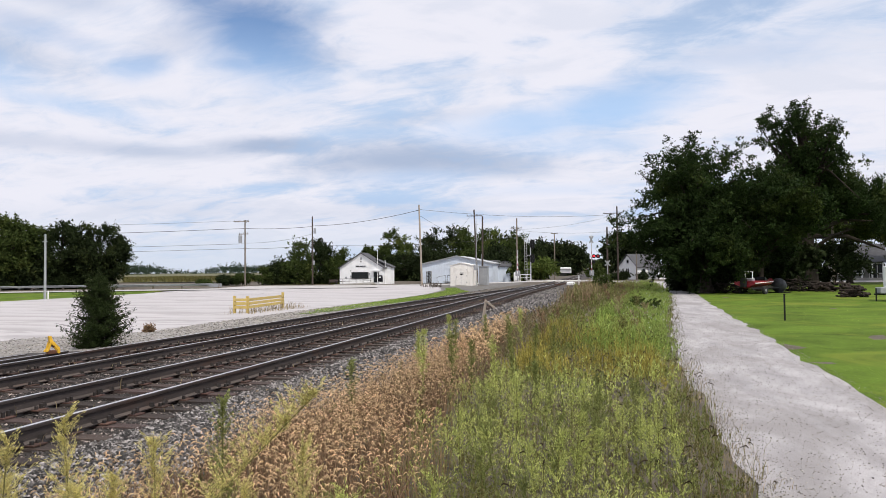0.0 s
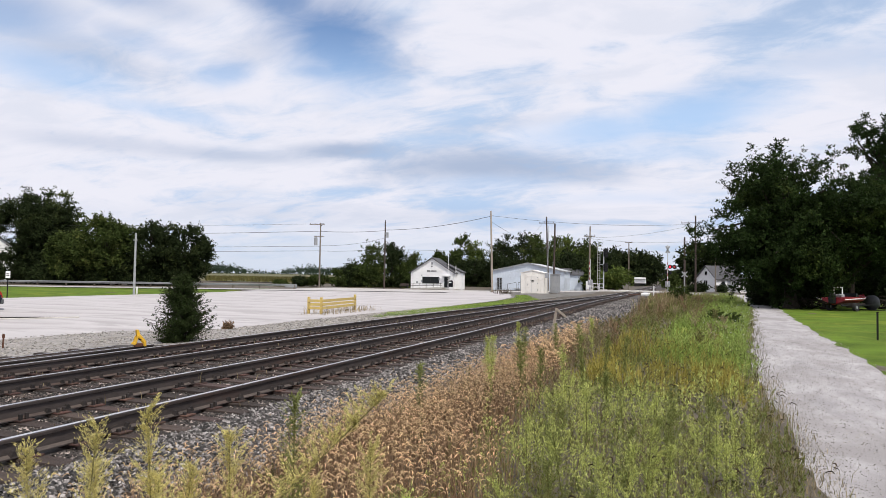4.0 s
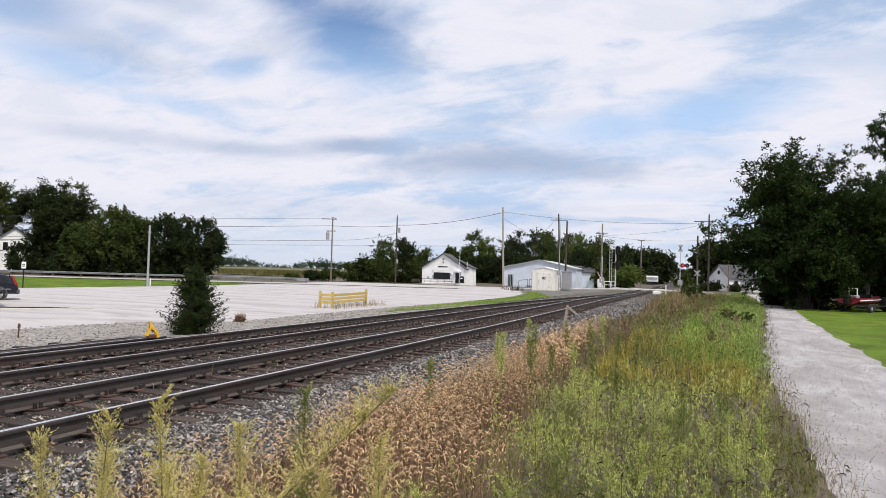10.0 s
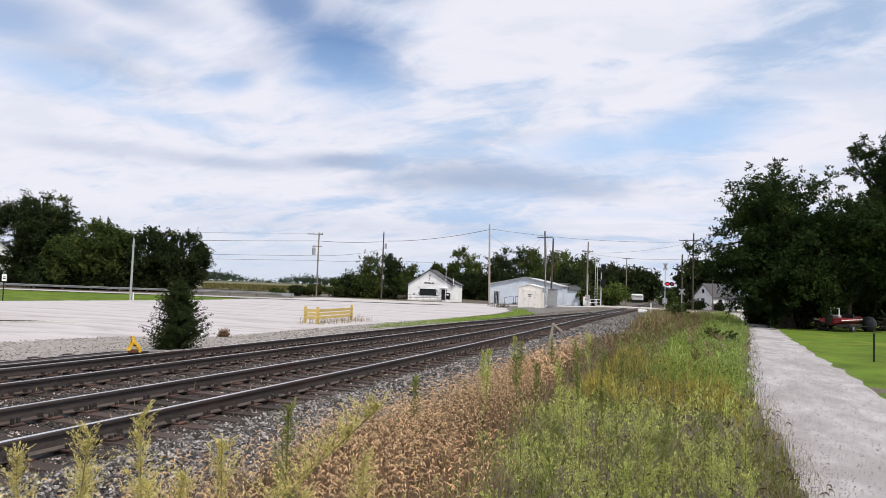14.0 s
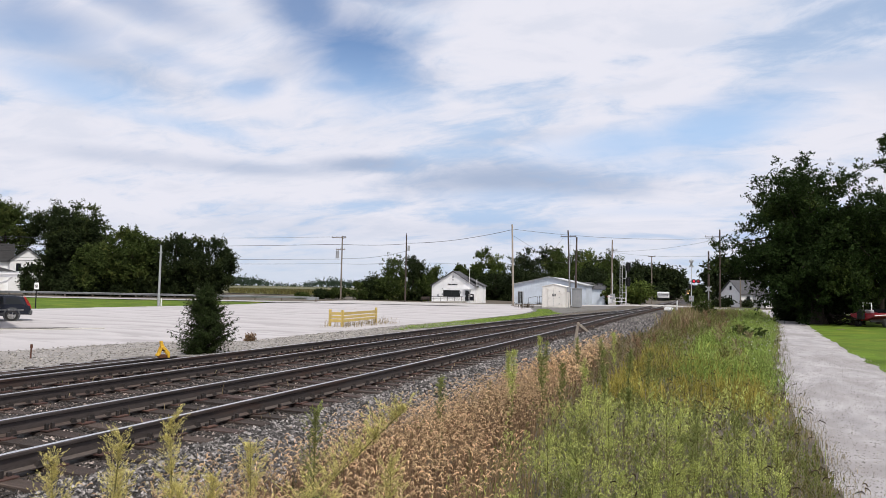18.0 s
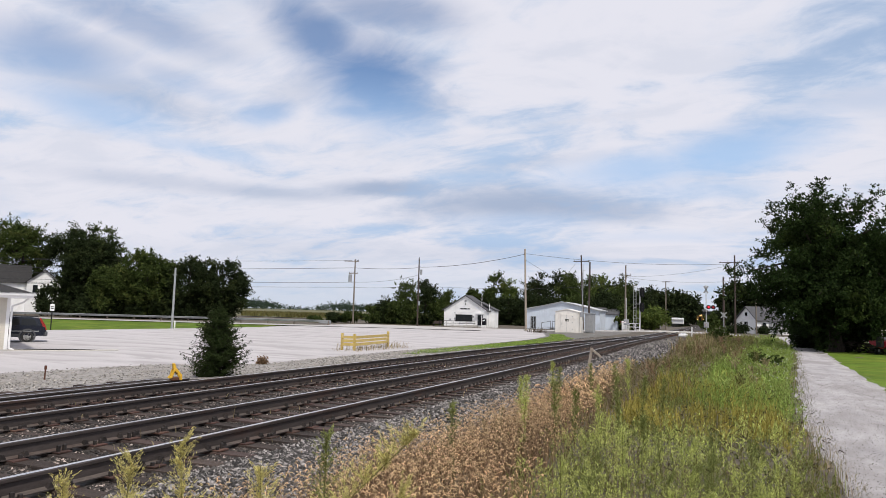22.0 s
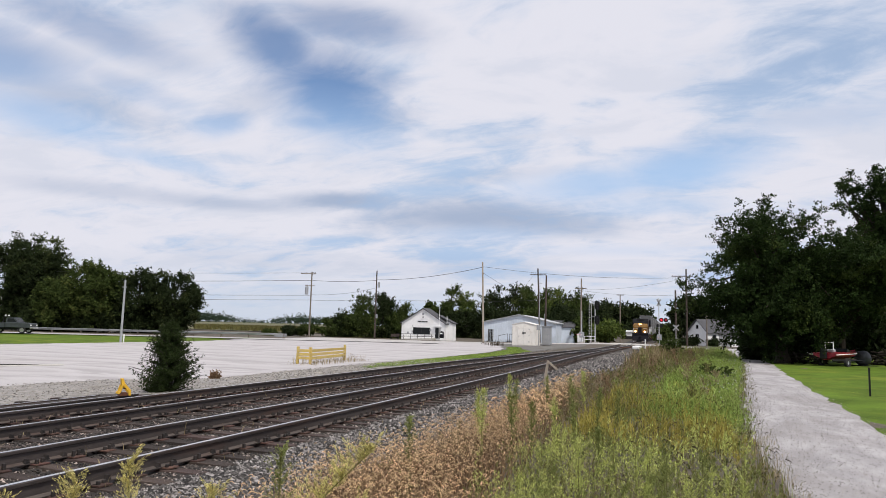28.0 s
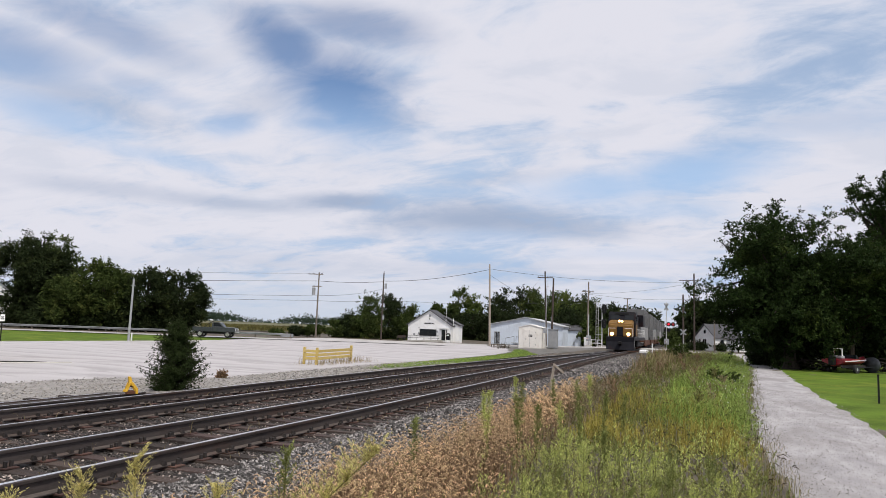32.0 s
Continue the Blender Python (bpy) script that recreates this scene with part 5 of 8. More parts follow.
part("can", tube((0.45, 0, 9.0), (0.45, 0, 9.9), 0.2, 0.2, 12), M_GREYBOX, p)
part("meter", box(0.15, 0.4, -0.2, 0.05, 3.6, 4.3), M_GREYBOX, p)
part("top_pin", tube((0, 0, 11.7), (0, 0, 12.1), 0.05), M_BLACK, p)
p = pole("utility_pole", -28.0, 98.4, 12.5, 0.17, M_PALEPOLE, "tall pale wooden pole at the edge of the lot", (-0.36, 0))
part("bolt", tube((-0.34, -0.2, 11.6), (-0.34, 0.2, 11.6), 0.03), M_GALV, p)
p = pole("light_pole", -54.6, 55.6, 6.55, 0.13, M_GALV, "pale grey metal pole on the grass strip")
part("clip", box(-0.3, 0.22, -0.05, 0.05, 5.7, 5.8), M_GALV, p)
m = thing("marker_post", pose(-55.2, 56.6, ground_z(-55, 56)), "short white marker post on the grass", "post")
part("shaft", tube((0, 0, 0), (0, 0, 0.85), 0.07), M_WHITE, m)
p = pole("utility_pole", -21.7, 109.6, 12.5, 0.16, M_DARKPOLE, "dark wooden pole with a double crossarm behind the shed", (-0.45, 0))
arm_set(p, 11.1, 1.25, M_DARKPOLE, 0.15, 4, -0.4)
p = pole("utility_pole", -21.0, 110.2, 11.4, 0.18, M_DARKPOLE, "plain brown leaning pole beside another", (0.15, 0))
part("cap", tube((0.15, 0, 11.0), (0.15, 0, 11.1), 0.12), M_GALV, p)
p = pole("utility_pole", -15.8, 114.0, 11.2, 0.15, M_POLE, "grey wooden pole with one crossarm by the crossing", (0.1, 0))
arm_set(p, 9.2, 0.95, M_POLE, 0.1, 4)
p = pole("utility_pole", -11.2, 135.0, 9.6, 0.13, M_POLE, "thin grey pole behind the signal")
arm_set(p, 9.1, 0.7, M_POLE, 0.0, 2)
p = pole("utility_pole", -0.95, 118.0, 9.6, 0.19, M_DARKPOLE, "dark wooden pole without arms beside the track")
part("band", tube((0, 0, 8.4), (0, 0, 8.5), 0.17), M_GALV, p)
p = pole("utility_pole", 0.75, 119.5, 13.2, 0.17, M_DARKPOLE, "tall dark pole with one long crossarm")
arm_set(p, 11.6, 1.7, M_DARKPOLE, 0.05, 4, -0.6)
p = pole("utility_pole", 24.6, 86.8, 8.2, 0.15, M_POLE, "grey wooden pole on the lawn near the street")
part("bracket", tube((0, 0, 7.2), (0.7, 0, 7.4), 0.04), M_GALV, p)
p = pole("utility_pole", -108.3, 89.5, 12.6, 0.15, M_POLE, "grey pole before the roadside trees")
arm_set(p, 11.9, 0.8, M_POLE, 0.4, 3)
p = pole("utility_pole", 4.1, 128.5, 6.5, 0.14, M_POLE, "grey pole before the white house")
part("band", tube((0, 0, 5.0), (0, 0, 5.1), 0.16), M_GALV, p)


def cable(a, b, sag, r=0.022, label="black overhead cable between poles"):
    pts = []
    for i in range(13):
        f = i / 12
        p = Vector(a).lerp(Vector(b), f)
        p.z -= 4 * sag * f * (1 - f)
        pts.append(p)
    tagged(part("overhead_cable", sweep(bmesh.new(), pts, r, 5), M_WIRE), label, "cable", "overhead cables")


cable((-190, 40, 9.6), (-60.5, 103.3, 10.0), 1.6, 0.035)
cable((-60.5, 103.3, 10.0), (-50.6, 108.6, 10.4), 0.2, 0.035)
cable((-50.6, 108.6, 10.5), (-28.35, 98.4, 11.7), 0.5, 0.035)
cable((-28.35, 98.4, 11.8), (0.2, 119.5, 11.8), 0.7, 0.022)
cable((-28.35, 98.4, 10.9), (-21.8, 112, 6.0), 0.1, 0.018)
cable((-190, 40, 7.6), (-60.5, 103.3, 7.4), 1.2, 0.025)
cable((-190, 40, 7.0), (-60.5, 103.3, 6.6), 1.2, 0.025)
cable((-60.5, 103.3, 7.5), (-50.6, 108.6, 9.1), 0.4, 0.022)
cable((-60.5, 103.3, 6.6), (-50.6, 108.6, 7.4), 0.3, 0.022)
cable((-190, 40, 12.0), (-61.0, 103.2, 11.3), 1.8, 0.018)
cable((-50.6, 108.6, 7.2), (-16, 114, 8.0), 0.6, 0.016)
cable((-16.0, 114, 9.3), (0.2, 119.5, 11.6), 0.5, 0.016)
cable((-16.5, 114, 9.3), (0.75, 119.5, 9.0), 0.5, 0.016)
cable((-22.9, 109.6, 11.3), (-60, 230, 10), 1.0, 0.016)
cable((-130, 70, 9.0), (-108.3, 89.5, 8.2), 0.8, 0.04)
cable((-130, 70, 6.0), (-108.3, 89.5, 6.6), 0.5, 0.04)
cable((-108.3, 89.5, 11.0), (-190, 60, 8.0), 1.0, 0.03)
cable((24.6, 86.8, 7.4), (60, 70, 8.5), 0.8, 0.02)


# ---- guardrail along the highway ----
def guardrail():
    a, b = Vector((-150, 40.2, 0.22)), Vector((-56.3, 86.6, 0.22))
    d = (b - a).normalized()
    n = Vector((d.y, -d.x, 0))
    g = thing("guardrail", pose(0, 0, 0), "long grey steel guardrail on posts beside the highway", "guardrail")
    prof = [(-0.04, 0.0), (0.03, 0.05), (0.03, 0.11), (-0.03, 0.155), (0.03, 0.20), (0.03, 0.26), (-0.04, 0.31), (-0.055, 0.31), (0.015, 0.26), (0.015, 0.20), (-0.045, 0.155), (0.015, 0.11), (0.015, 0.05), (-0.055, 0.0)]
    length = (b - a).length
    count = int(length / 3.8)
    for i in range(count):
        s, e = a + d * (length * i / count), a + d * (length * (i + 1) / count + 0.1)
        bm = bmesh.new()
        lo = [bm.verts.new(s + n * p[0] + Vector((0, 0, 0.48 + p[1]))) for p in prof]
        hi = [bm.verts.new(e + n * p[0] + Vector((0, 0, 0.48 + p[1]))) for p in prof]
        for j in range(len(prof)):
            bm.faces.new((lo[j], lo[(j + 1) % len(prof)], hi[(j + 1) % len(prof)], hi[j]))
        part("beam", bm, M_DULLGALV, g)
        q = s - n * 0.12
        part("post", block(bmesh.new(), q.x - 0.08, q.x + 0.08, q.y - 0.08, q.y + 0.08, 0.1, 1.0), M_POLE, g)
    part("end_shoe", block(bmesh.new(), -0.9, 0.9, -0.12, 0.12, 0.36, 0.86, 0.04, at=pose(b.x + 0.6, b.y + 0.3, 0.12, 0, 0, 26)), M_DULLGALV, g)
    part("end_post", block(bmesh.new(), b.x + 0.9, b.x + 1.2, b.y + 0.4, b.y + 0.7, 0.05, 0.9), M_POLE, g)


guardrail()


# ---- lot furniture ----
def barrier():
    z = ground_z(-22, 39)
    b = thing("timber_barrier", pose(-21.7, 36.8, z), "faded yellow timber barrier of boards on posts", "barrier")
    ends = [Vector((-0.5, -0.1, 0)), Vector((0.32, 0.0, 0)), Vector((-0.4, 5.85, 0))]
    for e, h in zip(ends, (1.10, 1.08, 1.12)):
        part("post", block(bmesh.new(), e.x - 0.07, e.x + 0.07, e.y - 0.07, e.y + 0.07, 0, h, 0.01), M_PALEYELLOW, b)
    for (u, v) in ((0, 1), (1, 2)):
        d = ends[v] - ends[u]
        ang = math.degrees(math.atan2(d.y, d.x))
        mid = (ends[u] + ends[v]) / 2
        for h in (0.42, 0.64, 0.86):
            part("board", block(bmesh.new(), -d.length / 2, d.length / 2, -0.10, -0.065, h - 0.085, h + 0.085, 0.006, at=pose(mid.x, mid.y, 0, 0, 0, ang)), M_PALEYELLOW, b)


barrier()


def wheel_stop():
    b = thing("wheel_stop", pose(-14.5, 15.0, 0.5, 0, 0, 62), "yellow cast wheel stop clamped to the end of a spur rail", "wheel stop")
    def plate(prof, y0, y1, name):
        bm = extrude(bmesh.new(), [(0.74 * u, 0.74 * v - 0.01) for u, v in prof], "y", y0 * 0.74, y1 * 0.74)
        bmesh.ops.bevel(bm, geom=bm.edges[:], offset=0.008, segments=1, affect="EDGES")
        return part(name, bm, M_YELLOW, b)
    plate([(-0.12, 0.58), (-0.03, 0.58), (0.02, 0.42), (0.06, 0.26), (-0.02, 0.24), (-0.10, 0.40)], -0.07, 0.07, "horn")
    for s in (-1, 1):
        plate([(-0.10, 0.36), (0.02, 0.40), (0.24, 0.14), (0.25, -0.06), (0.17, -0.06), (0.15, 0.08)], s * 0.10 - 0.025, s * 0.10 + 0.025, "slanted_cheek")
        plate([(-0.10, 0.36), (-0.04, 0.30), (-0.13, 0.02), (-0.24, 0.02), (-0.22, 0.10), (-0.17, 0.12)], s * 0.10 - 0.025, s * 0.10 + 0.025, "rear_leg")
    part("clamp", box(-0.12, 0.10, -0.1, 0.1, -0.06, 0.04, 0.015), M_RUST, b)
    part("tie_bolt", tube((0.02, -0.11, 0.15), (0.02, 0.11, 0.15), 0.02), M_RUST, b)
    s = thing("spur_track", pose(0, 0, 0), "buried rusty spur rails ending at the wheel stop", "railway track", kind="structure")
    for off in (-14.55, -15.95):
        rail(s, lambda y: off, lambda y: 0.46 if off > -15 else 0.34, 0.0, [-30, -12, 0, 8, 12, 15.6])
    for i in range(12):
        ob = new("tie", TIE)
        ob.parent = s
        ob.matrix_basis = pose(-15.2, 3 + i * 1.05, 0.32, 0, 0, random.Random(i).uniform(-4, 4))


wheel_stop()


def cedar():
    z = ground_z(-15.2, 17.5) - 0.05
    base = thing("cedar_tree", pose(-15.2, 17.5, z), "bushy dark red cedar with feathery upswept sprays by the siding", "tree")
    rng = random.Random(31)
    blobs, tips = [], []
    for i in range(330):
        f = rng.random() ** 1.2
        h = 0.08 + 2.2 * f
        reach = (1.0 * (1 - f ** 2.1) ** 0.8 + 0.07) * rng.uniform(0.55, 1.12)
        if h < 0.3:
            reach *= 0.8
        a = rng.uniform(0, 2 * math.pi)
        rise = rng.uniform(0.15, 0.55)
        for k in range(6):
            g = 0.35 + 0.13 * k
            blobs.append((reach * g * math.cos(a), reach * g * math.sin(a), h - 0.1 + rise * reach * g * g + rng.gauss(0, 0.015), 0.085 - 0.011 * k))
        tips.append((reach * math.cos(a), reach * math.sin(a), h - 0.1 + rise * reach))
    for k in range(8):
        blobs.append((rng.gauss(0, 0.02), rng.gauss(0, 0.02), 2.0 + 0.07 * k, 0.09 - 0.009 * k))
    bm = tube((0, 0, -0.1), (0, 0, 2.3), 0.07, 0.012)
    for t in tips:
        rod(bm, (0, 0, max(0.05, t[2] - 0.3)), t, 0.012, 0.003, 4)
    part("trunk", bm, M_BARK, base)
    leaf_cloud("foliage", blobs, 120000, 0.021, L_CEDAR, base, 31)


cedar()


def parking_sign():
    b = thing("parking_sign", pose(-55.0, 41.9, ground_z(-55, 42), 0, 0, 52), "small white sign on a dark post by the grass", "sign")
    part("post", tube((0, 0, 0), (0, 0, 2.35), 0.045), M_BLACK, b)
    p = part("plate", box(-0.17, 0.17, -0.06, -0.045, 1.72, 2.3, 0.005), M_WHITE, b)
    part("mark", bars(bmesh.new(), -0.11, 0.11, 1.85, 2.15, -0.062, 2, random.Random(3), 0.004), M_BLACK, p)


parking_sign()
for i, (x, y, h, w) in enumerate([(-20.05, 15.2, 0.5, 0.026), (-21.9, 14.6, 0.3, 0.03)]):
    r = thing("iron_stub", pose(x, y, ground_z(x, y)), "short rusty iron stub post in the gravel", "post", "iron stubs")
    part("shaft", tube((0, 0, -0.1), (0.02, 0, h), w, w * 0.8), M_RUST, r)
    part("knob", tube((0.02, 0, h * 0.75), (0.02, 0, h), w * 1.7, w * 1.3), M_RUST, r)


# ---- crossing and signals ----
def crossing_signal(x, y, tall, toward, arm_len, arm_turn, label):
    """Mast with flashers and crossbuck; the gate arm is a part that swings."""
    z = ground_z(x, y)
    b = thing("crossing_signal", pose(x, y, z), label, "crossing signal", "crossing signals")
    part("base", box(-0.4, 0.4, -0.4, 0.4, -0.1, 0.25), M_CONC, b)
    part("mast", tube((0, 0, 0.2), (0, 0, tall), 0.07, 0.06), M_ALU, b)
    if tall > 6:
        for s in (-1, 1):
            part("crossbuck", block(bmesh.new(), -0.6, 0.6, -0.10, -0.08, -0.11, 0.11, at=pose(0, 0, tall - 0.55, 0, s * 62, 0)), M_GALV, b)
    part("gate_case", box(-0.35, 0.35, -0.3, 0.3, 0.9, 1.75, 0.04), M_GREYBOX, b)
    return b


west = crossing_signal(-14.75, 107.6, 5.0, -1, 7.5, 0, "railway crossing signal with a swinging gate arm")
east = crossing_signal(-3.35, 110.5, 7.2, -1, 7.0, 0, "railway crossing signal with red flashing lamps")
part("lamp_bar", tube((-0.2, 0, 4.0), (1.1, 0, 4.0), 0.05), M_BLACK, east)
for u, m in ((0.35, M_REDLENS), (1.0, M_DIMLENS)):
    l = part("flasher", tube((u, -0.02, 4.0), (u, -0.06, 4.0), 0.33, 0.33, 20), M_BLACK, east, "black round target plate")
    part("lens", tube((u, -0.06, 4.0), (u, -0.13, 4.0), 0.15, 0.13, 16), m, l, "lit red lens")
    part("hood", extrude(bmesh.new(), [(u - 0.2, 4.0), (u - 0.15, 4.16), (u, 4.22), (u + 0.15, 4.16), (u + 0.2, 4.0), (u + 0.19, 4.0), (u, 4.2), (u - 0.19, 4.0)], "y", -0.35, -0.06), M_BLACK, l)
for u in (-0.15, 0.35):
    part("rear_flasher", tube((u, 0.05, 3.1), (u, -0.05, 3.1), 0.26, 0.26, 16), M_BLACK, east)
part("bell", tube((0, 0, 7.1), (0, 0, 7.35), 0.14, 0.05), M_ALU, east)


def gate_arm(owner, length):
    """A striped arm that lies along its own x from the pivot, with a counterweight behind."""
    a = new("gate_arm")
    a.parent = owner
    a["label"] = "red and white striped gate arm with a counterweight"
    n = 8
    for i in range(n):
        part("stripe", box(length * i / n, length * (i + 1) / n, -0.03, 0.03, -0.06, 0.06), M_REDPAINT if i % 2 else M_WHITE, a)
    part("counterweight", box(-1.3, -0.7, -0.12, 0.12, -0.22, 0.22, 0.03), M_GREYBOX, a)
    part("stub", box(-1.0, 0.0, -0.04, 0.04, -0.07, 0.07), M_GALV, a)
    return a


west_arm = gate_arm(west, 3.2)
east_arm = gate_arm(east, 3.4)


def rail_signal():
    x, y = -12.9, 109.3
    z = ground_z(x, y)
    b = thing("railway_signal", pose(x, y, z), "silver railway signal mast with two black heads and ladder", "railway signal")
    part("base", box(-0.5, 0.5, -0.5, 0.5, -0.1, 0.3), M_CONC, b)
    part("mast", tube((0, 0, 0.2), (0, 0, 6.6), 0.1, 0.08), M_ALU, b)
    for zc in (6.0, 3.7):
        h = part("signal_head", extrude(bmesh.new(), [(0.36 * math.cos(a * math.pi / 8), zc + (0.36 * math.sin(a * math.pi / 8) + (0.38 if 0 <= a <= 8 else -0.38))) for a in range(16)], "y", -0.12, 0.02), M_BLACK, b, "oval black signal head")
        h.location.x = 0.3
        for k in (-0.4, 0.0, 0.4):
            part("lens_hood", tube((0.3, -0.10, zc + k), (0.3, -0.38, zc + k + 0.02), 0.13, 0.14, 12), M_BLACK, b)
    for s in (-0.95, -0.6):
        part("ladder_rail", tube((s, 0.1, 0.3), (s, 0.1, 7.0), 0.035), M_ALU, b)
    for i in range(15):
        part("rung", tube((-0.95, 0.1, 0.7 + i * 0.42), (-0.6, 0.1, 0.7 + i * 0.42), 0.02), M_ALU, b)
    part("top_bar", tube((-1.3, 0.1, 7.0), (-0.2, 0.1, 7.0), 0.04), M_ALU, b)
    for h in (2.0, 4.2, 6.3):
        part("brace", tube((-0.6, 0.1, h), (0, 0, h), 0.03), M_ALU, b)
    c = thing("signal_railing", pose(x - 1.2, y - 0.5, z), "white tubular railing round the signal base", "railing")
    for u in (-0.5, 0.5, 1.2):
        for v in (0.0, 1.0):
            part("post", tube((u, v, 0), (u, v, 1.15), 0.04), M_WHITE, c)
    for v in (0.0, 1.0):
        for h in (0.6, 1.12):
            part("bar", tube((-0.5, v, h), (1.2, v, h), 0.04), M_WHITE, c)
    s = thing("relay_case", pose(x - 2.3, y - 0.2, z), "white railway relay case near the signal", "cabinet")
    part("body", box(-0.4, 0.4, -0.3, 0.3, 0.15, 1.5, 0.03), M_WHITE, s)
    part("foot", box(-0.35, 0.35, -0.25, 0.25, -0.05, 0.15), M_CONC, s)


rail_signal()
sw = thing("switch_machine", pose(-4.75, 79.0, 0.72), "low pale switch machine beside the turnout", "switch machine")
part("case", box(-0.45, 0.45, -0.7, 0.7, 0, 0.3, 0.05), M_WHITE, sw)
part("motor", box(-0.3, 0.25, 0.7, 1.1, 0, 0.38, 0.05), M_GREYBOX, sw)
part("throw_rod", tube((-0.45, 0, 0.1), (-1.9, 0, 0.08), 0.03), M_RUST, sw)
for x, y, m, lab in ((-14.5, 160, M_WHITE, "white crossbuck sign farther along the line"), (-0.9, 112.0, M_GALV, "grey back of a crossbuck sign beside the street")):
    far_x = thing("far_crossbuck", pose(x, y, ground_z(x, y)), lab, "sign", "far crossbucks")
    part("post", tube((0, 0, 0), (0, 0, 3.4), 0.06), M_GALV, far_x)
    for s in (-1, 1):
        part("blade", block(bmesh.new(), -0.6, 0.6, -0.1 - 0.02 * s, -0.085 - 0.02 * s, -0.09, 0.09, at=pose(0, 0, 3.0, 0, s * 45, 0)), m, far_x)
tr = thing("white_trailer", pose(-13.8, 205, ground_z(-13.8, 205)), "white boxy trailer parked beside the line", "trailer")
part("body", box(-1.6, 1.6, -1, 1, 0.9, 2.6, 0.1), M_WHITE, tr)
part("awning", box(-1.7, 1.7, -1.3, -0.9, 2.0, 2.15), M_GREYBOX, tr)
part("chassis", box(-1.5, 1.5, -0.8, 0.8, 0.5, 0.9), M_BLACK, tr)
for u in (-1.2, -0.4):
    part("wheel", ring(bmesh.new(), (u, -0.95, 0.4), (0, 1, 0), 0.4, 0.15, 0.25), M_RUBBER, tr)


# ---- stakes on the bank ----
st = thing("timber_stake", pose(-3.85, 19.8, ground_z(-3.85, 19.8)), "pale wooden stake with a drooping crosspiece", "stake")
part("post", block(bmesh.new(), -0.035, 0.035, -0.025, 0.025, -0.1, 1.12, 0.004, at=pose(0, 0, 0, 0, 9, 0)), M_PALEPOLE, st)
part("crosspiece", block(bmesh.new(), 0, 0.36, -0.045, -0.02, -0.03, 0.03, 0.004, at=pose(0.17, 0, 1.08, 0, 38, 0)), M_PALEPOLE, st)
mk = thing("marker_post", pose(-3.25, 66.5, ground_z(-3.25, 66.5)), "white plastic marker post among tall grass", "post")
part("shaft", tube((0, 0, -0.1), (0, 0, 1.35), 0.06, 0.06), M_WHITE, mk)
lp = thing("steel_post", pose(6.5, 29.2, ground_z(6.5, 29.2)), "thin dark steel post on the lawn edge", "post")
part("shaft", block(bmesh.new(), -0.03, 0.03, -0.02, 0.02, -0.1, 1.05), M_BLACK, lp)
part("cap", block(bmesh.new(), -0.04, 0.04, -0.03, 0.03, 1.05, 1.08), M_BLACK, lp)
tb = thing("tuft_bush", pose(-18.3, 23.8, ground_z(-18.3, 23.8)), "small dry brown tuft in the gravel", "shrub")
part("stems", tube((0, 0, -0.05), (0, 0, 0.1), 0.04, 0.02), M_BROWNBARK, tb)
leaf_cloud("leaves", [(0, 0, 0.15, 0.2), (0.12, 0, 0.12, 0.14), (-0.1, 0.05, 0.1, 0.15)], 900, 0.05, V_BROWN, tb, 5)


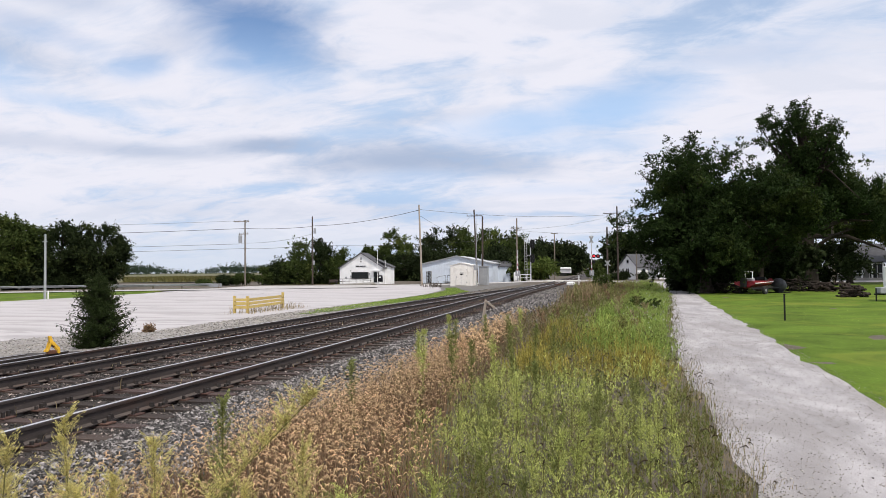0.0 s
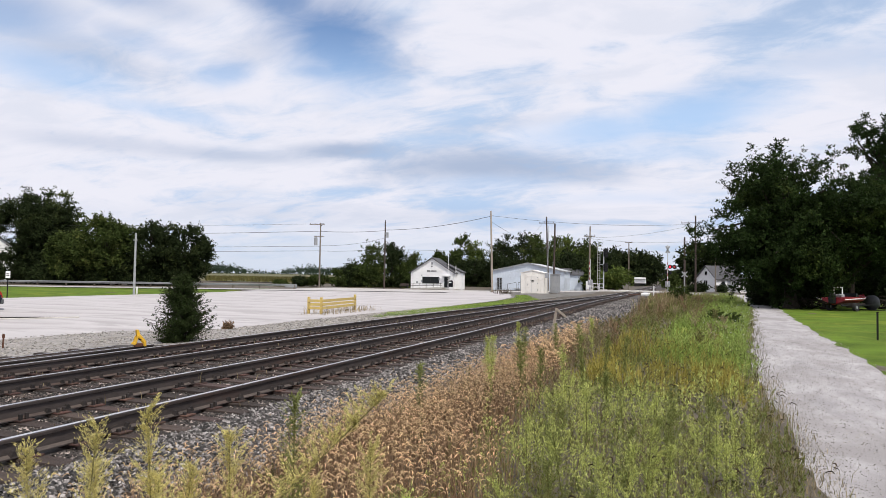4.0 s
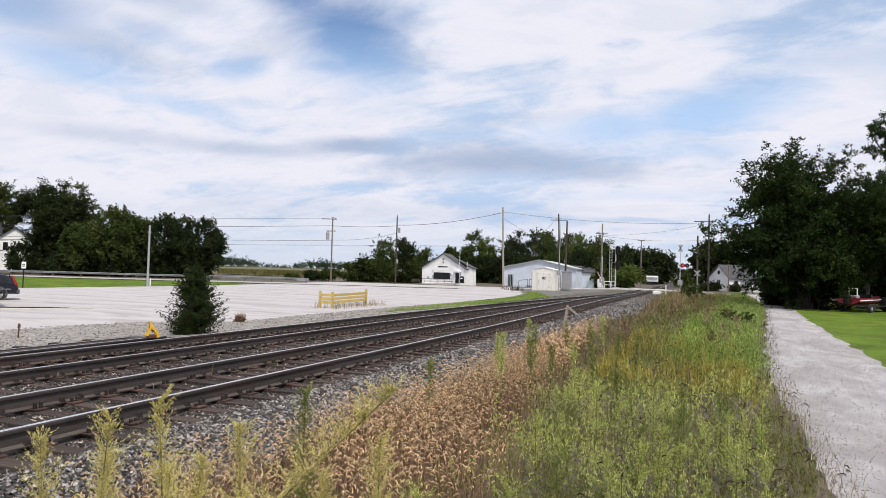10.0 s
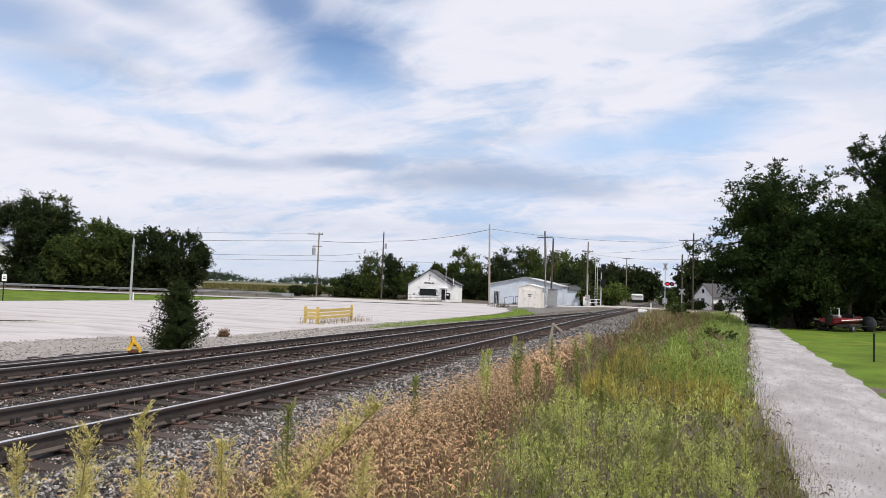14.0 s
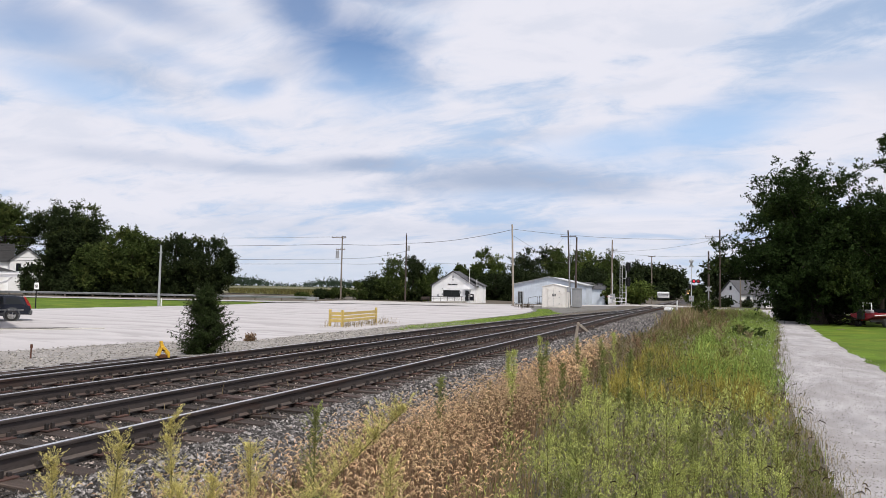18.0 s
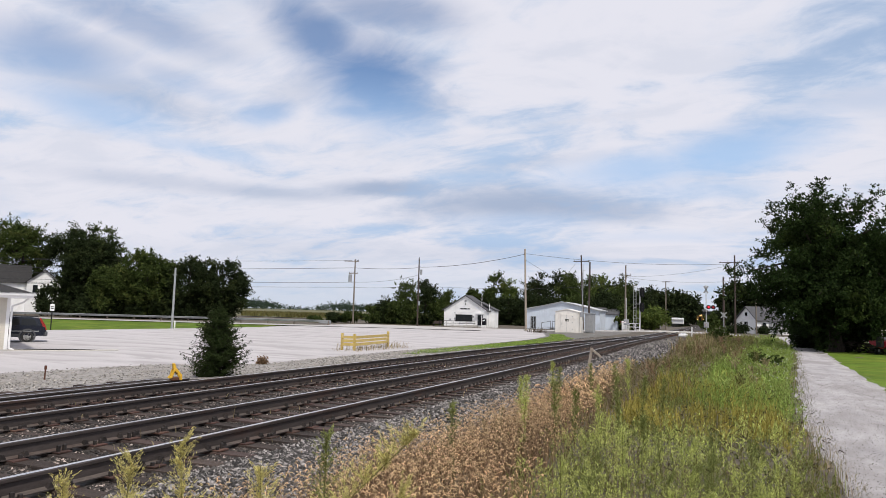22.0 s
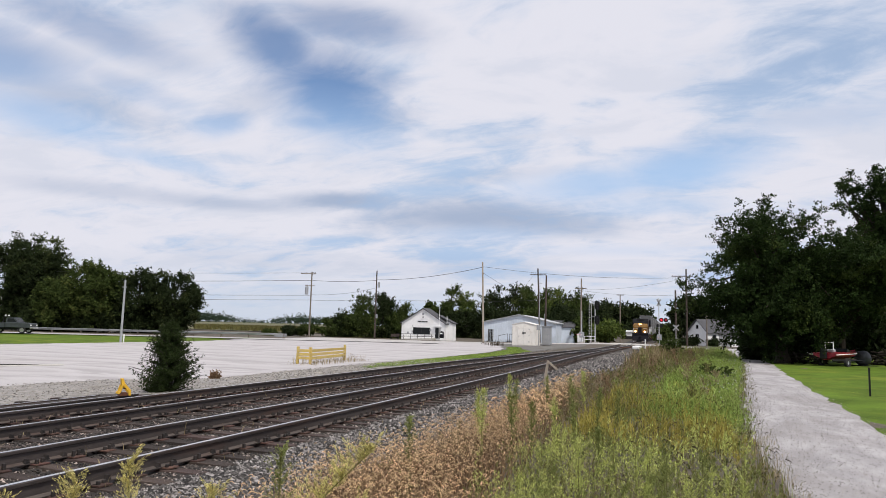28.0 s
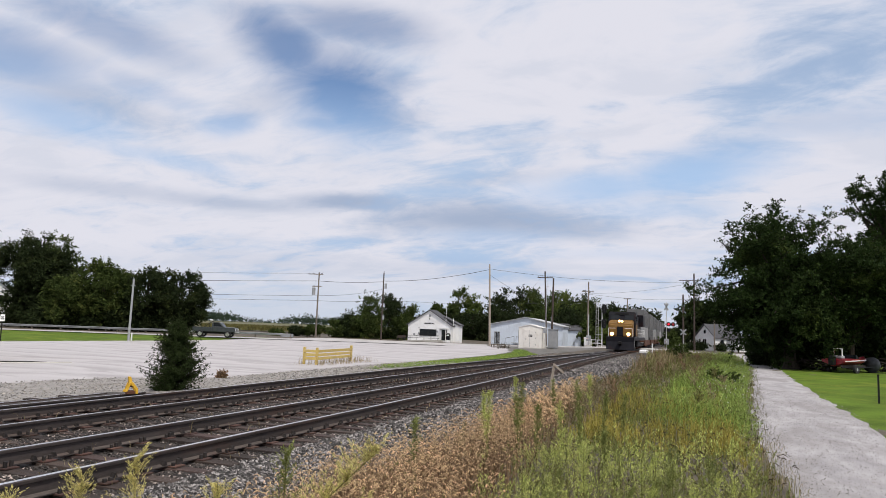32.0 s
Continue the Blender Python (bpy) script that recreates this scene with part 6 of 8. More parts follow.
# ---- the yard ----
def boat():
    z = ground_z(11.3, 59)
    t = thing("boat_trailer", pose(11.2, 58.6, z, 0, 0, 52), "low dark boat trailer on the lawn", "trailer")
    part("chassis", rod(rod(tube((-2.4, -0.7, 0.45), (2.0, -0.7, 0.45), 0.05), (-2.4, 0.7, 0.45), (2.0, 0.7, 0.45), 0.05), (2.0, 0, 0.45), (3.3, 0, 0.42), 0.05), M_BLACK, t)
    for v in (-0.95, 0.95):
        w = part("wheel", ring(bmesh.new(), (-0.9, v, 0.33), (0, 1, 0), 0.33, 0.13, 0.2), M_RUBBER, t)
        part("rim", tube((-0.9, v - 0.08, 0.33), (-0.9, v + 0.08, 0.33), 0.16), M_GALV, w)
        part("bunk", box(-2.2, 1.2, v * 0.55 - 0.05, v * 0.55 + 0.05, 0.5, 0.6), M_DARKPOLE, t)
    b = thing("motor_boat", pose(11.2, 58.6, z + 0.42, 0, 0, 52), "red motor boat with white trim on a trailer", "boat")
    hull = bmesh.new()
    rows = []
    for i in range(11):
        f = i / 10
        u = -2.2 + 4.4 * f
        half = 0.85 * (1 - max(0, (f - 0.45) / 0.55) ** 2.2)
        keel = 0.06 + 0.45 * max(0, (f - 0.6) / 0.4) ** 2
        top = 0.58 + 0.14 * f
        rows.append([hull.verts.new((u, s * w, h)) for s, w, h in ((-1, half, top), (-1, half * 0.93, keel + 0.32), (0, 0, keel), (1, half * 0.93, keel + 0.32), (1, half, top))])
    for r0, r1 in zip(rows, rows[1:]):
        for j in range(4):
            hull.faces.new((r0[j], r1[j], r1[j + 1], r0[j + 1]))
        hull.faces.new((r0[4], r1[4], r1[0], r0[0]))
    hull.faces.new(rows[0])
    bmesh.ops.remove_doubles(hull, verts=hull.verts[:], dist=0.005)
    bmesh.ops.recalc_face_normals(hull, faces=hull.faces[:])
    part("hull", hull, M_REDPAINT, b, smooth=False)
    bm = bmesh.new()
    for i in range(10):
        for s in (-1, 1):
            f0, f1 = i / 10, (i + 1) / 10
            def rim(f):
                return Vector((-2.2 + 4.4 * f, s * (0.85 * (1 - max(0, (f - 0.45) / 0.55) ** 2.2) + 0.02), 0.46 + 0.14 * f))
            rod(bm, rim(f0), rim(f1), 0.035, 0.035, 5)
    part("rub_rail", bm, M_WHITE, b)
    part("windscreen", extrude(bmesh.new(), [(-0.2, 0.62), (0.3, 0.66), (-0.05, 0.92), (-0.12, 0.92)], "y", -0.6, 0.6), M_GLASS, b)
    part("engine", box(-2.5, -2.15, -0.22, 0.22, 0.15, 0.9, 0.06), M_BLACK, b)
    part("seat_tower", sweep(bmesh.new(), [(-1.5, -0.3, 0.75), (-1.5, -0.3, 1.35), (-1.5, 0.3, 1.35), (-1.5, 0.3, 0.75)], 0.04), M_WHITE, b)
    part("seat", box(-1.9, -1.5, -0.5, 0.5, 0.62, 0.86, 0.05), M_GREYBOX, b)


boat()
c = thing("covered_machine", pose(13.1, 60.6, ground_z(13.1, 60.6), 0, 0, 25), "grey tarpaulin-covered machine beside the boat", "covered machine")
bm = bmesh.new()
bmesh.ops.create_icosphere(bm, subdivisions=3, radius=1, matrix=pose(0, 0, 0.6) @ Matrix.Diagonal((0.42, 0.8, 0.6, 1)))
for v in bm.verts:
    v.co.z = max(0.0, v.co.z)
    v.co += 0.06 * Vector(noise.noise_vector(v.co * 2.5))
part("tarpaulin", bm, M_CLADDING, c, smooth=True)
part("skid", box(-0.6, 0.6, -0.7, 0.7, -0.02, 0.08), M_BLACK, c)


def pile(name, x, y, length, depth, h, n, mat, label, category, seed, r=(0.06, 0.13), seg=0.9):
    rng = random.Random(seed)
    z = ground_z(x, y)
    base = thing(name, pose(x, y, z), label, category)
    for i in range(n):
        f, g = rng.uniform(-0.5, 0.5), rng.uniform(-0.5, 0.5)
        top = h * max(0.1, 1 - (abs(f) * 1.6) ** 2)
        a = Vector((f * length, g * depth, rng.uniform(0.05, top)))
        d = Vector((rng.uniform(-1, 1), rng.uniform(-1, 1), rng.uniform(-0.25, 0.25))).normalized() * seg * rng.uniform(0.5, 1)
        part("log", tube(a - d / 2, a + d / 2, rng.uniform(*r), None, 7), mat, base)
    return base


pile("wood_pile", 17.9, 62.6, 3.4, 1.4, 0.8, 80, M_LOG, "long low heap of dark stacked firewood", "wood pile", 1)
pile("brush_pile", 15.7, 51.2, 1.7, 1.2, 0.65, 40, M_LOG, "small dark heap of logs on the lawn", "wood pile", 2, (0.05, 0.1), 0.7)
pile("junk_pile", 8.9, 60.4, 3.0, 1.6, 0.9, 50, M_BROWNBARK, "dark heap of branches beneath the oak", "brush pile", 3, (0.03, 0.08), 1.2)
pile("junk_pile", 15.4, 63.4, 2.6, 1.4, 1.1, 60, M_BROWNBARK, "dark heap of branches beside the covered machine", "brush pile", 4, (0.03, 0.08), 1.4)
u = thing("utility_trailer", pose(15.6, 45.2, ground_z(15.6, 45.2), 0, 0, 10), "white box trailer with a dark tongue on the lawn", "trailer")
part("box", box(0.3, 3.6, -0.9, 0.9, 0.5, 2.1, 0.04), M_WHITE, u)
part("tongue", rod(tube((0.3, -0.5, 0.5), (-0.7, 0, 0.45), 0.05), (0.3, 0.5, 0.5), (-0.7, 0, 0.45), 0.05), M_BLACK, u)
part("tool_box", box(-0.5, 0.2, -0.3, 0.3, 0.5, 0.85, 0.02), M_GREYBOX, u)
part("jack", tube((-0.6, 0, 0), (-0.6, 0, 0.8), 0.04), M_BLACK, u)
for v in (-0.95, 0.95):
    w = part("wheel", ring(bmesh.new(), (1.6, v, 0.33), (0, 1, 0), 0.33, 0.15, 0.2), M_RUBBER, u)
    part("rim", tube((1.6, v - 0.06, 0.33), (1.6, v + 0.06, 0.33), 0.17), M_WHITE, w)

# ---- vehicles ----
def wheel_set(owner, x, y, z, r, width, rim_mat, spokes=5):
    w = part("wheel", ring(bmesh.new(), (x, y, z), (0, 1, 0), r, r * 0.62, width), M_RUBBER, owner)
    s = 1 if y > 0 else -1
    bm = tube((x, y - width * 0.35, z), (x, y + width * 0.35, z), r * 0.3, None, 12)
    for i in range(spokes):
        a = 2 * math.pi * i / spokes
        rod(bm, (x, y + s * width * 0.3, z), (x + r * 0.6 * math.cos(a), y + s * width * 0.3, z + r * 0.6 * math.sin(a)), r * 0.12, r * 0.13, 5)
    ring(bm, (x, y, z), (0, 1, 0), r * 0.64, r * 0.52, width * 0.8, 20)
    part("rim", bm, rim_mat, w)
    return w


def station_wagon():
    """Front towards -x."""
    b = thing("station_wagon", pose(-40.75, 27.75, ground_z(-40.7, 27.7) + 0.03, 0, 0, 53.8), "dark navy estate car with grey lower cladding, parked", "car")
    lower = [(-2.35, 0.45), (-2.38, 0.75), (-2.2, 0.88), (-1.2, 1.0), (2.2, 1.02), (2.36, 0.92), (2.38, 0.55), (2.30, 0.40), (-2.2, 0.35)]
    bm = extrude(bmesh.new(), lower, "y", -0.92, 0.92)
    bmesh.ops.bevel(bm, geom=bm.edges[:], offset=0.04, segments=2, affect="EDGES")
    part("body", bm, M_CARPAINT, b, smooth=False)
    cab = bmesh.new()
    prof = [(-1.25, 0.98), (-0.45, 1.46), (0.1, 1.54), (1.5, 1.52), (2.0, 1.44), (2.24, 1.0)]
    a = [cab.verts.new((p[0], -0.88 + 0.16 * (p[1] - 0.98) / 0.55, p[1])) for p in prof]
    c = [cab.verts.new((p[0], 0.88 - 0.16 * (p[1] - 0.98) / 0.55, p[1])) for p in prof]
    for i in range(6):
        cab.faces.new((a[i], a[(i + 1) % 6], c[(i + 1) % 6], c[i]))
    cab.faces.new(a[::-1])
    cab.faces.new(c)
    bmesh.ops.recalc_face_normals(cab, faces=cab.faces[:])
    part("cabin", cab, M_CARPAINT, b)
    for x0, x1 in ((-0.85, -0.02), (0.05, 0.95), (1.02, 1.88)):
        for s in (-1, 1):
            m = bmesh.new()
            lift = 0.12 if x0 > -0.5 else -0.02
            q = [(x0 + 0.03, 1.03), (x1, 1.03), (x1 - (0.16 if x1 > 1.5 else 0), 1.42), (x0 + (0.38 if x0 < -0.5 else 0.03), 1.42)]
            vs = [m.verts.new((p[0], s * (0.885 - 0.16 * (p[1] - 0.98) / 0.55 + 0.006), p[1])) for p in q]
            m.faces.new(vs)
            part("side_window", m, M_GLASS, b)
    part("rear_window", extrude(bmesh.new(), [(2.06, 1.40), (2.22, 1.08), (2.245, 1.09), (2.08, 1.41)], "y", -0.66, 0.66), M_GLASS, b)
    part("windscreen", extrude(bmesh.new(), [(-1.2, 1.03), (-0.5, 1.44), (-0.52, 1.46), (-1.22, 1.04)], "y", -0.68, 0.68), M_GLASS, b)
    part("rear_bumper", box(2.2, 2.46, -0.92, 0.92, 0.38, 0.66, 0.05), M_CLADDING, b)
    part("front_bumper", box(-2.46, -2.2, -0.9, 0.9, 0.32, 0.66, 0.05), M_CLADDING, b)
    for s in (-1, 1):
        part("sill", box(-1.1, 1.05, s * 0.93 - 0.02, s * 0.93 + 0.02, 0.32, 0.52), M_CLADDING, b)
        part("tail_lamp", extrude(bmesh.new(), [(2.12, 0.78), (2.40, 0.78), (2.33, 1.02), (2.06, 1.46), (1.97, 1.46), (2.16, 1.02)], "y", s * 0.86 - 0.05, s * 0.86 + 0.05), M_TAIL, b, "tall red tail lamp")
        part("roof_rail", rod(rod(tube((-0.1, s * 0.66, 1.58), (1.9, s * 0.66, 1.56), 0.02), (-0.1, s * 0.66, 1.5), (-0.1, s * 0.66, 1.58), 0.02), (1.9, s * 0.66, 1.45), (1.9, s * 0.66, 1.56), 0.02), M_BLACK, b)
        part("mirror", box(-0.75, -0.6, s * 1.0 - 0.08, s * 1.0 + 0.08, 1.0, 1.14, 0.02), M_CARPAINT, b)
        part("moulding", box(-1.6, 2.0, s * 0.925 - 0.012, s * 0.925 + 0.012, 0.66, 0.70), M_CHROME, b)
        for u in (-1.4, 1.4):
            wheel_set(b, u, s * 0.82, 0.34, 0.34, 0.22, M_CHROME)
            part("wheel_arch", ring(bmesh.new(), (u, s * 0.925, 0.38), (0, 1, 0), 0.45, 0.37, 0.03), M_CLADDING, b)


station_wagon()


def pickup():
    """Front towards +x."""
    b = thing("pickup_truck", pose(-57, 72, 0.4), "dark lifted pickup truck with roll bar on the highway", "pickup truck")
    part("bed", extrude(bmesh.new(), [(-2.7, 0.72), (-0.35, 0.72), (-0.35, 1.28), (-2.7, 1.28)], "y", -0.98, 0.98), M_TRUCK, b)
    part("bed_floor", box(-2.6, -0.4, -0.85, 0.85, 1.283, 1.287), M_DARK, b)
    bm = extrude(bmesh.new(), [(-0.33, 0.72), (2.65, 0.7), (2.7, 1.15), (2.6, 1.28), (1.25, 1.34), (-0.33, 1.34)], "y", -0.98, 0.98)
    bmesh.ops.bevel(bm, geom=bm.edges[:], offset=0.03, segments=1, affect="EDGES")
    part("front_body", bm, M_TRUCK, b)
    part("cabin", extrude(bmesh.new(), [(-0.3, 1.34), (1.2, 1.34), (0.7, 1.9), (0.55, 1.95), (-0.15, 1.95), (-0.3, 1.85)], "y", -0.82, 0.82), M_TRUCK, b)
    for s in (-1, 1):
        part("side_window", extrude(bmesh.new(), [(-0.12, 1.40), (0.95, 1.40), (0.6, 1.84), (-0.12, 1.84)], "y", s * 0.828 - 0.006, s * 0.828 + 0.006), M_GLASS, b)
        for u in (-1.75, 1.75):
            wheel_set(b, u, s * 0.86, 0.42, 0.42, 0.28, M_CHROME, 6)
        part("head_lamp", box(2.66, 2.73, s * 0.75 - 0.12, s * 0.75 + 0.12, 0.95, 1.12), M_WHITE, b)
    part("windscreen", extrude(bmesh.new(), [(1.17, 1.36), (0.72, 1.87), (0.74, 1.88), (1.2, 1.37)], "y", -0.7, 0.7), M_GLASS, b)
    part("roll_bar", rod(rod(rod(tube((-0.6, -0.8, 1.28), (-0.6, -0.8, 2.1), 0.04), (-0.6, 0.8, 1.28), (-0.6, 0.8, 2.1), 0.04), (-0.6, -0.8, 2.1), (-0.6, 0.8, 2.1), 0.04), (-0.6, 0.8, 2.05), (-1.7, 0.8, 1.3), 0.04), M_BLACK, b)
    for v in (-0.4, 0.4):
        part("roof_lamp", tube((-0.68, v, 2.2), (-0.55, v, 2.2), 0.1), M_WHITE, b)
    part("bumper", box(2.68, 2.85, -0.95, 0.95, 0.62, 0.82, 0.03), M_CHROME, b)
    part("rear_bumper", box(-2.85, -2.68, -0.95, 0.95, 0.62, 0.8, 0.03), M_CHROME, b)
    part("chassis", box(-2.5, 2.4, -0.45, 0.45, 0.45, 0.72), M_BLACK, b)
    return b


truck = pickup()


# ---- the train ----
def bogie(owner, y, axles=3, r=0.5):
    g = part("bogie", extrude(bmesh.new(), [(y - 2.3, 0.45), (y - 2.0, 0.75), (y + 2.0, 0.75), (y + 2.3, 0.45), (y + 1.6, 0.35), (y - 1.6, 0.35)], "x", -1.15, 1.15), M_BLACK, owner)
    for i in range(axles):
        u = y + (i - (axles - 1) / 2) * (1.75 if axles == 3 else 1.8)
        part("wheelset", rod(rod(tube((-0.72 - 0.07, u, r), (-0.72 + 0.07, u, r), r, None, 20), (0.72 - 0.07, u, r), (0.72 + 0.07, u, r), r, None, 20), (-0.8, u, r), (0.8, u, r), 0.09), M_RUST, g)
    return g


def locomotive():
    """Front at y = 0, body towards +y, rail top at z = 0."""
    b = thing("locomotive", pose(0, 79, 0.85), "dark diesel locomotive with a yellow nose and lit headlights", "locomotive")
    part("plough", extrude(bmesh.new(), [(0.0, 0.12), (0.1, 0.10), (0.55, 0.10), (0.55, 1.0), (0.3, 1.0), (0.15, 0.55)], "x", -1.5, 1.5), M_LOCOBLUE, b)
    part("pilot", box(-1.53, 1.53, 0.35, 1.3, 0.55, 1.55, 0.04), M_LOCOBLUE, b)
    part("coupler", box(-0.18, 0.18, -0.45, 0.4, 0.72, 1.05, 0.04), M_BLACK, b)
    part("frame_sill", box(-1.53, 1.53, 1.2, 21.6, 1.15, 1.55, 0.03), M_LOCOBLUE, b)
    nose = extrude(bmesh.new(), [(0.95, 1.55), (0.95, 2.95), (1.2, 3.3), (2.6, 3.5), (2.6, 1.55)], "x", -1.36, 1.36)
    bmesh.ops.bevel(nose, geom=nose.edges[:], offset=0.12, segments=2, affect="EDGES")
    part("nose", nose, M_LOCOYELLOW, b, "yellow rounded nose")
    part("nose_door", box(-0.42, 0.28, 0.91, 0.96, 1.6, 2.7, 0.02), M_LOCOBLUE, b)
    cab = extrude(bmesh.new(), [(2.45, 1.55), (2.45, 3.25), (2.75, 4.1), (2.95, 4.45), (5.3, 4.5), (5.3, 1.55)], "x", -1.53, 1.53)
    bmesh.ops.bevel(cab, geom=cab.edges[:], offset=0.06, segments=2, affect="EDGES")
    c = part("cab", cab, M_LOCOBLUE, b)
    for s in (-1, 1):
        part("windscreen", extrude(bmesh.new(), [(2.46, 3.5), (2.68, 4.08), (2.66, 4.09), (2.44, 3.51)], "x", s * 0.8 - 0.5, s * 0.8 + 0.5), M_GLASS, c)
        part("side_window", box(s * 1.535 - 0.01, s * 1.535 + 0.01, 3.2, 4.8, 3.2, 4.0), M_GLASS, c)
        part("cab_panel", box(s * 1.545 - 0.01, s * 1.545 + 0.01, 2.7, 5.2, 1.7, 3.0), M_LOCOYELLOW, c, "yellow side panel")
        part("walkway_rail", rod(tube((s * 1.48, 5.6, 2.5), (s * 1.48, 21, 2.5), 0.025), (s * 1.48, 5.6, 2.05), (s * 1.48, 21, 2.05), 0.02), M_WHITE, b)
        part("steps", box(s * 1.3 - 0.22, s * 1.3 + 0.22, 0.75, 1.35, 0.35, 1.5, 0.03), M_LOCOBLUE, b)
        part("step_edge", box(s * 1.5 - 0.03, s * 1.5 + 0.03, 1.36, 1.46, 0.4, 1.5), M_WHITE, b, "white step edge stripe")
        for u in range(9):
            part("stanchion", tube((s * 1.48, 5.8 + u * 1.85, 1.55), (s * 1.48, 5.8 + u * 1.85, 2.5), 0.02), M_WHITE, b)
        part("handrail", rod(tube((s * 1.3, 0.6, 1.55), (s * 1.3, 0.6, 2.5), 0.025), (s * 1.3, 0.6, 2.5), (s * 0.5, 0.55, 2.5), 0.025), M_WHITE, b)
        d = part("ditch_light", tube((s * 0.9, 0.45, 1.86), (s * 0.9, 0.62, 1.86), 0.22, None, 14), M_BLACK, b)
        part("lens", tube((s * 0.9, 0.40, 1.86), (s * 0.9, 0.46, 1.86), 0.2, 0.2, 14), M_LAMP, d, "glowing ditch light lens")
    part("number_board", box(-0.75, 0.75, 2.62, 2.7, 4.1, 4.32), M_BLACK, c)
    h = part("headlight", box(-0.34, 0.34, 1.02, 1.25, 3.1, 3.5, 0.03), M_BLACK, b)
    for s in (-1, 1):
        part("lens", tube((s * 0.15, 0.98, 3.31), (s * 0.15, 1.03, 3.31), 0.145, 0.145, 14), M_TOPLAMP, h, "glowing headlight lens")
    part("hood", box(-0.95, 0.95, 5.3, 17.0, 1.55, 4.25, 0.08), M_LOCOBLUE, b)
    part("radiator", box(-1.5, 1.5, 17.0, 21.0, 3.0, 4.55, 0.08), M_LOCOBLUE, b)
    part("rear_hood", box(-0.95, 0.95, 17.0, 21.2, 1.55, 3.0), M_LOCOBLUE, b)
    part("dynamic_brake", box(-1.25, 1.25, 5.6, 9.0, 3.4, 4.5, 0.08), M_LOCOBLUE, b)
    part("stack", box(-0.4, 0.4, 10.5, 11.6, 4.25, 4.5), M_BLACK, b)
    part("horn", rod(tube((-0.3, 4.0, 4.62), (-0.3, 4.5, 4.62), 0.08, 0.03), (0, 3.9, 4.66), (0, 4.5, 4.66), 0.08, 0.03), M_GALV, b)
    part("fuel_tank", box(-1.35, 1.35, 8.6, 13.2, 0.3, 1.15, 0.15), M_BLACK, b)
    for u in (3.8, 18.0):
        bogie(b, u)
    return b


def stack_car(upper, lower):
    """A well car with two stacked containers; middle at y = 0."""
    b = thing("container_car", pose(0, 130, 0.85), "railway well car carrying two stacked grey containers", "freight car", "freight cars")
    part("well", extrude(bmesh.new(), [(-1.45, 0.35), (1.45, 0.35), (1.45, 1.15), (1.3, 1.15), (1.3, 0.45), (-1.3, 0.45), (-1.3, 1.15), (-1.45, 1.15)], "y", -6.9, 6.9), M_RUST, b)
    for s in (-1, 1):
        part("end_platform", box(-1.3, 1.3, s * 8.0 - 1.1, s * 8.0 + 1.1, 0.85, 1.1), M_RUST, b)
        bogie(b, s * 8.2, 2, 0.42)
        part("ladder", box(1.3, 1.36, s * 8.6 - 0.2, s * 8.6 + 0.2, 0.6, 1.6), M_BLACK, b)
        part("coupler", box(-0.12, 0.12, s * 9.3 - 0.4, s * 9.3 + 0.4, 0.7, 0.95), M_BLACK, b)
    for z0, m, lab in ((0.45, lower, "lower shipping container"), (3.06, upper, "upper shipping container")):
        c = part("container", box(-1.22, 1.22, -6.1, 6.1, z0, z0 + 2.6, 0.03), m, b, lab)
        bm = bmesh.new()
        for i in range(30):
            for s in (-1, 1):
                block(bm, s * 1.225 - 0.015, s * 1.225 + 0.015, -5.9 + i * 0.4, -5.72 + i * 0.4, z0 + 0.2, z0 + 2.4)
        for i in range(6):
            block(bm, -1.05 + i * 0.4, -0.9 + i * 0.4, -6.125, -6.1, z0 + 0.2, z0 + 2.4)
        part("corrugation", bm, m, c)
    return b


loco = locomotive()
first_car = stack_car(M_CONTAINER, M_PALECONT)
cars = [first_car] + [stack_car(M_CONTAINER, M_CONTAINER)]
cars += [copy_thing(cars[i % 2], pose(0, 160 + 20 * i, 0.85)) for i in range(5)]

# ---- weeds, grass and stones on the bank ----
def blades(name, pos, high, wide, lean, mat, seed, label, category="grass", kind="stuff", parent=None):
    """Bent tapering blades, joined into one mesh."""
    rng = np.random.default_rng(seed)
    n = len(pos)
    a = rng.uniform(0, 2 * np.pi, n)
    b = a + rng.uniform(1.0, 2.1, n)
    out = np.stack([np.cos(a), np.sin(a), np.zeros(n)], 1)
    side = np.stack([np.cos(b), np.sin(b), np.zeros(n)], 1)
    up = np.array([0, 0, 1.0])
    h, w, l = high[:, None], wide[:, None], (lean * rng.uniform(0.2, 1.2, n))[:, None]
    mid = pos + up * h * 0.55 + out * h * l * 0.25
    tip = pos + up * h * (1 - 0.25 * l) + out * h * l
    v = np.stack([pos - side * w * 0.5, pos + side * w * 0.5, mid + side * w * 0.38, mid - side * w * 0.38, tip], 1).reshape(-1, 3)
    i = np.arange(n)[:, None] * 5
    ob = mesh_part(name, v, [np.hstack([i, i + 1, i + 2, i + 3]), np.hstack([i + 3, i + 2, i + 4])], mat, parent)
    if parent is None:
        tagged(ob, label, category, kind=kind)
    return ob


def scatter(n, x0, x1, y0, y1, rng, keep=None, power=1.0):
    x, y = rng.uniform(x0, x1, n), y0 + (y1 - y0) * rng.random(n) ** power
    if keep is not None:
        k = np.array([rng.random() < keep(u, v) for u, v in zip(x, y)])
        x, y = x[k], y[k]
    z = np.array([ground_z(u, v) for u, v in zip(x, y)])
    return np.stack([x, y, z - 0.02], 1)


def patch(x, y, s, seed):
    return noise.noise(Vector((x / s, y / s, seed))) * 0.5 + 0.5


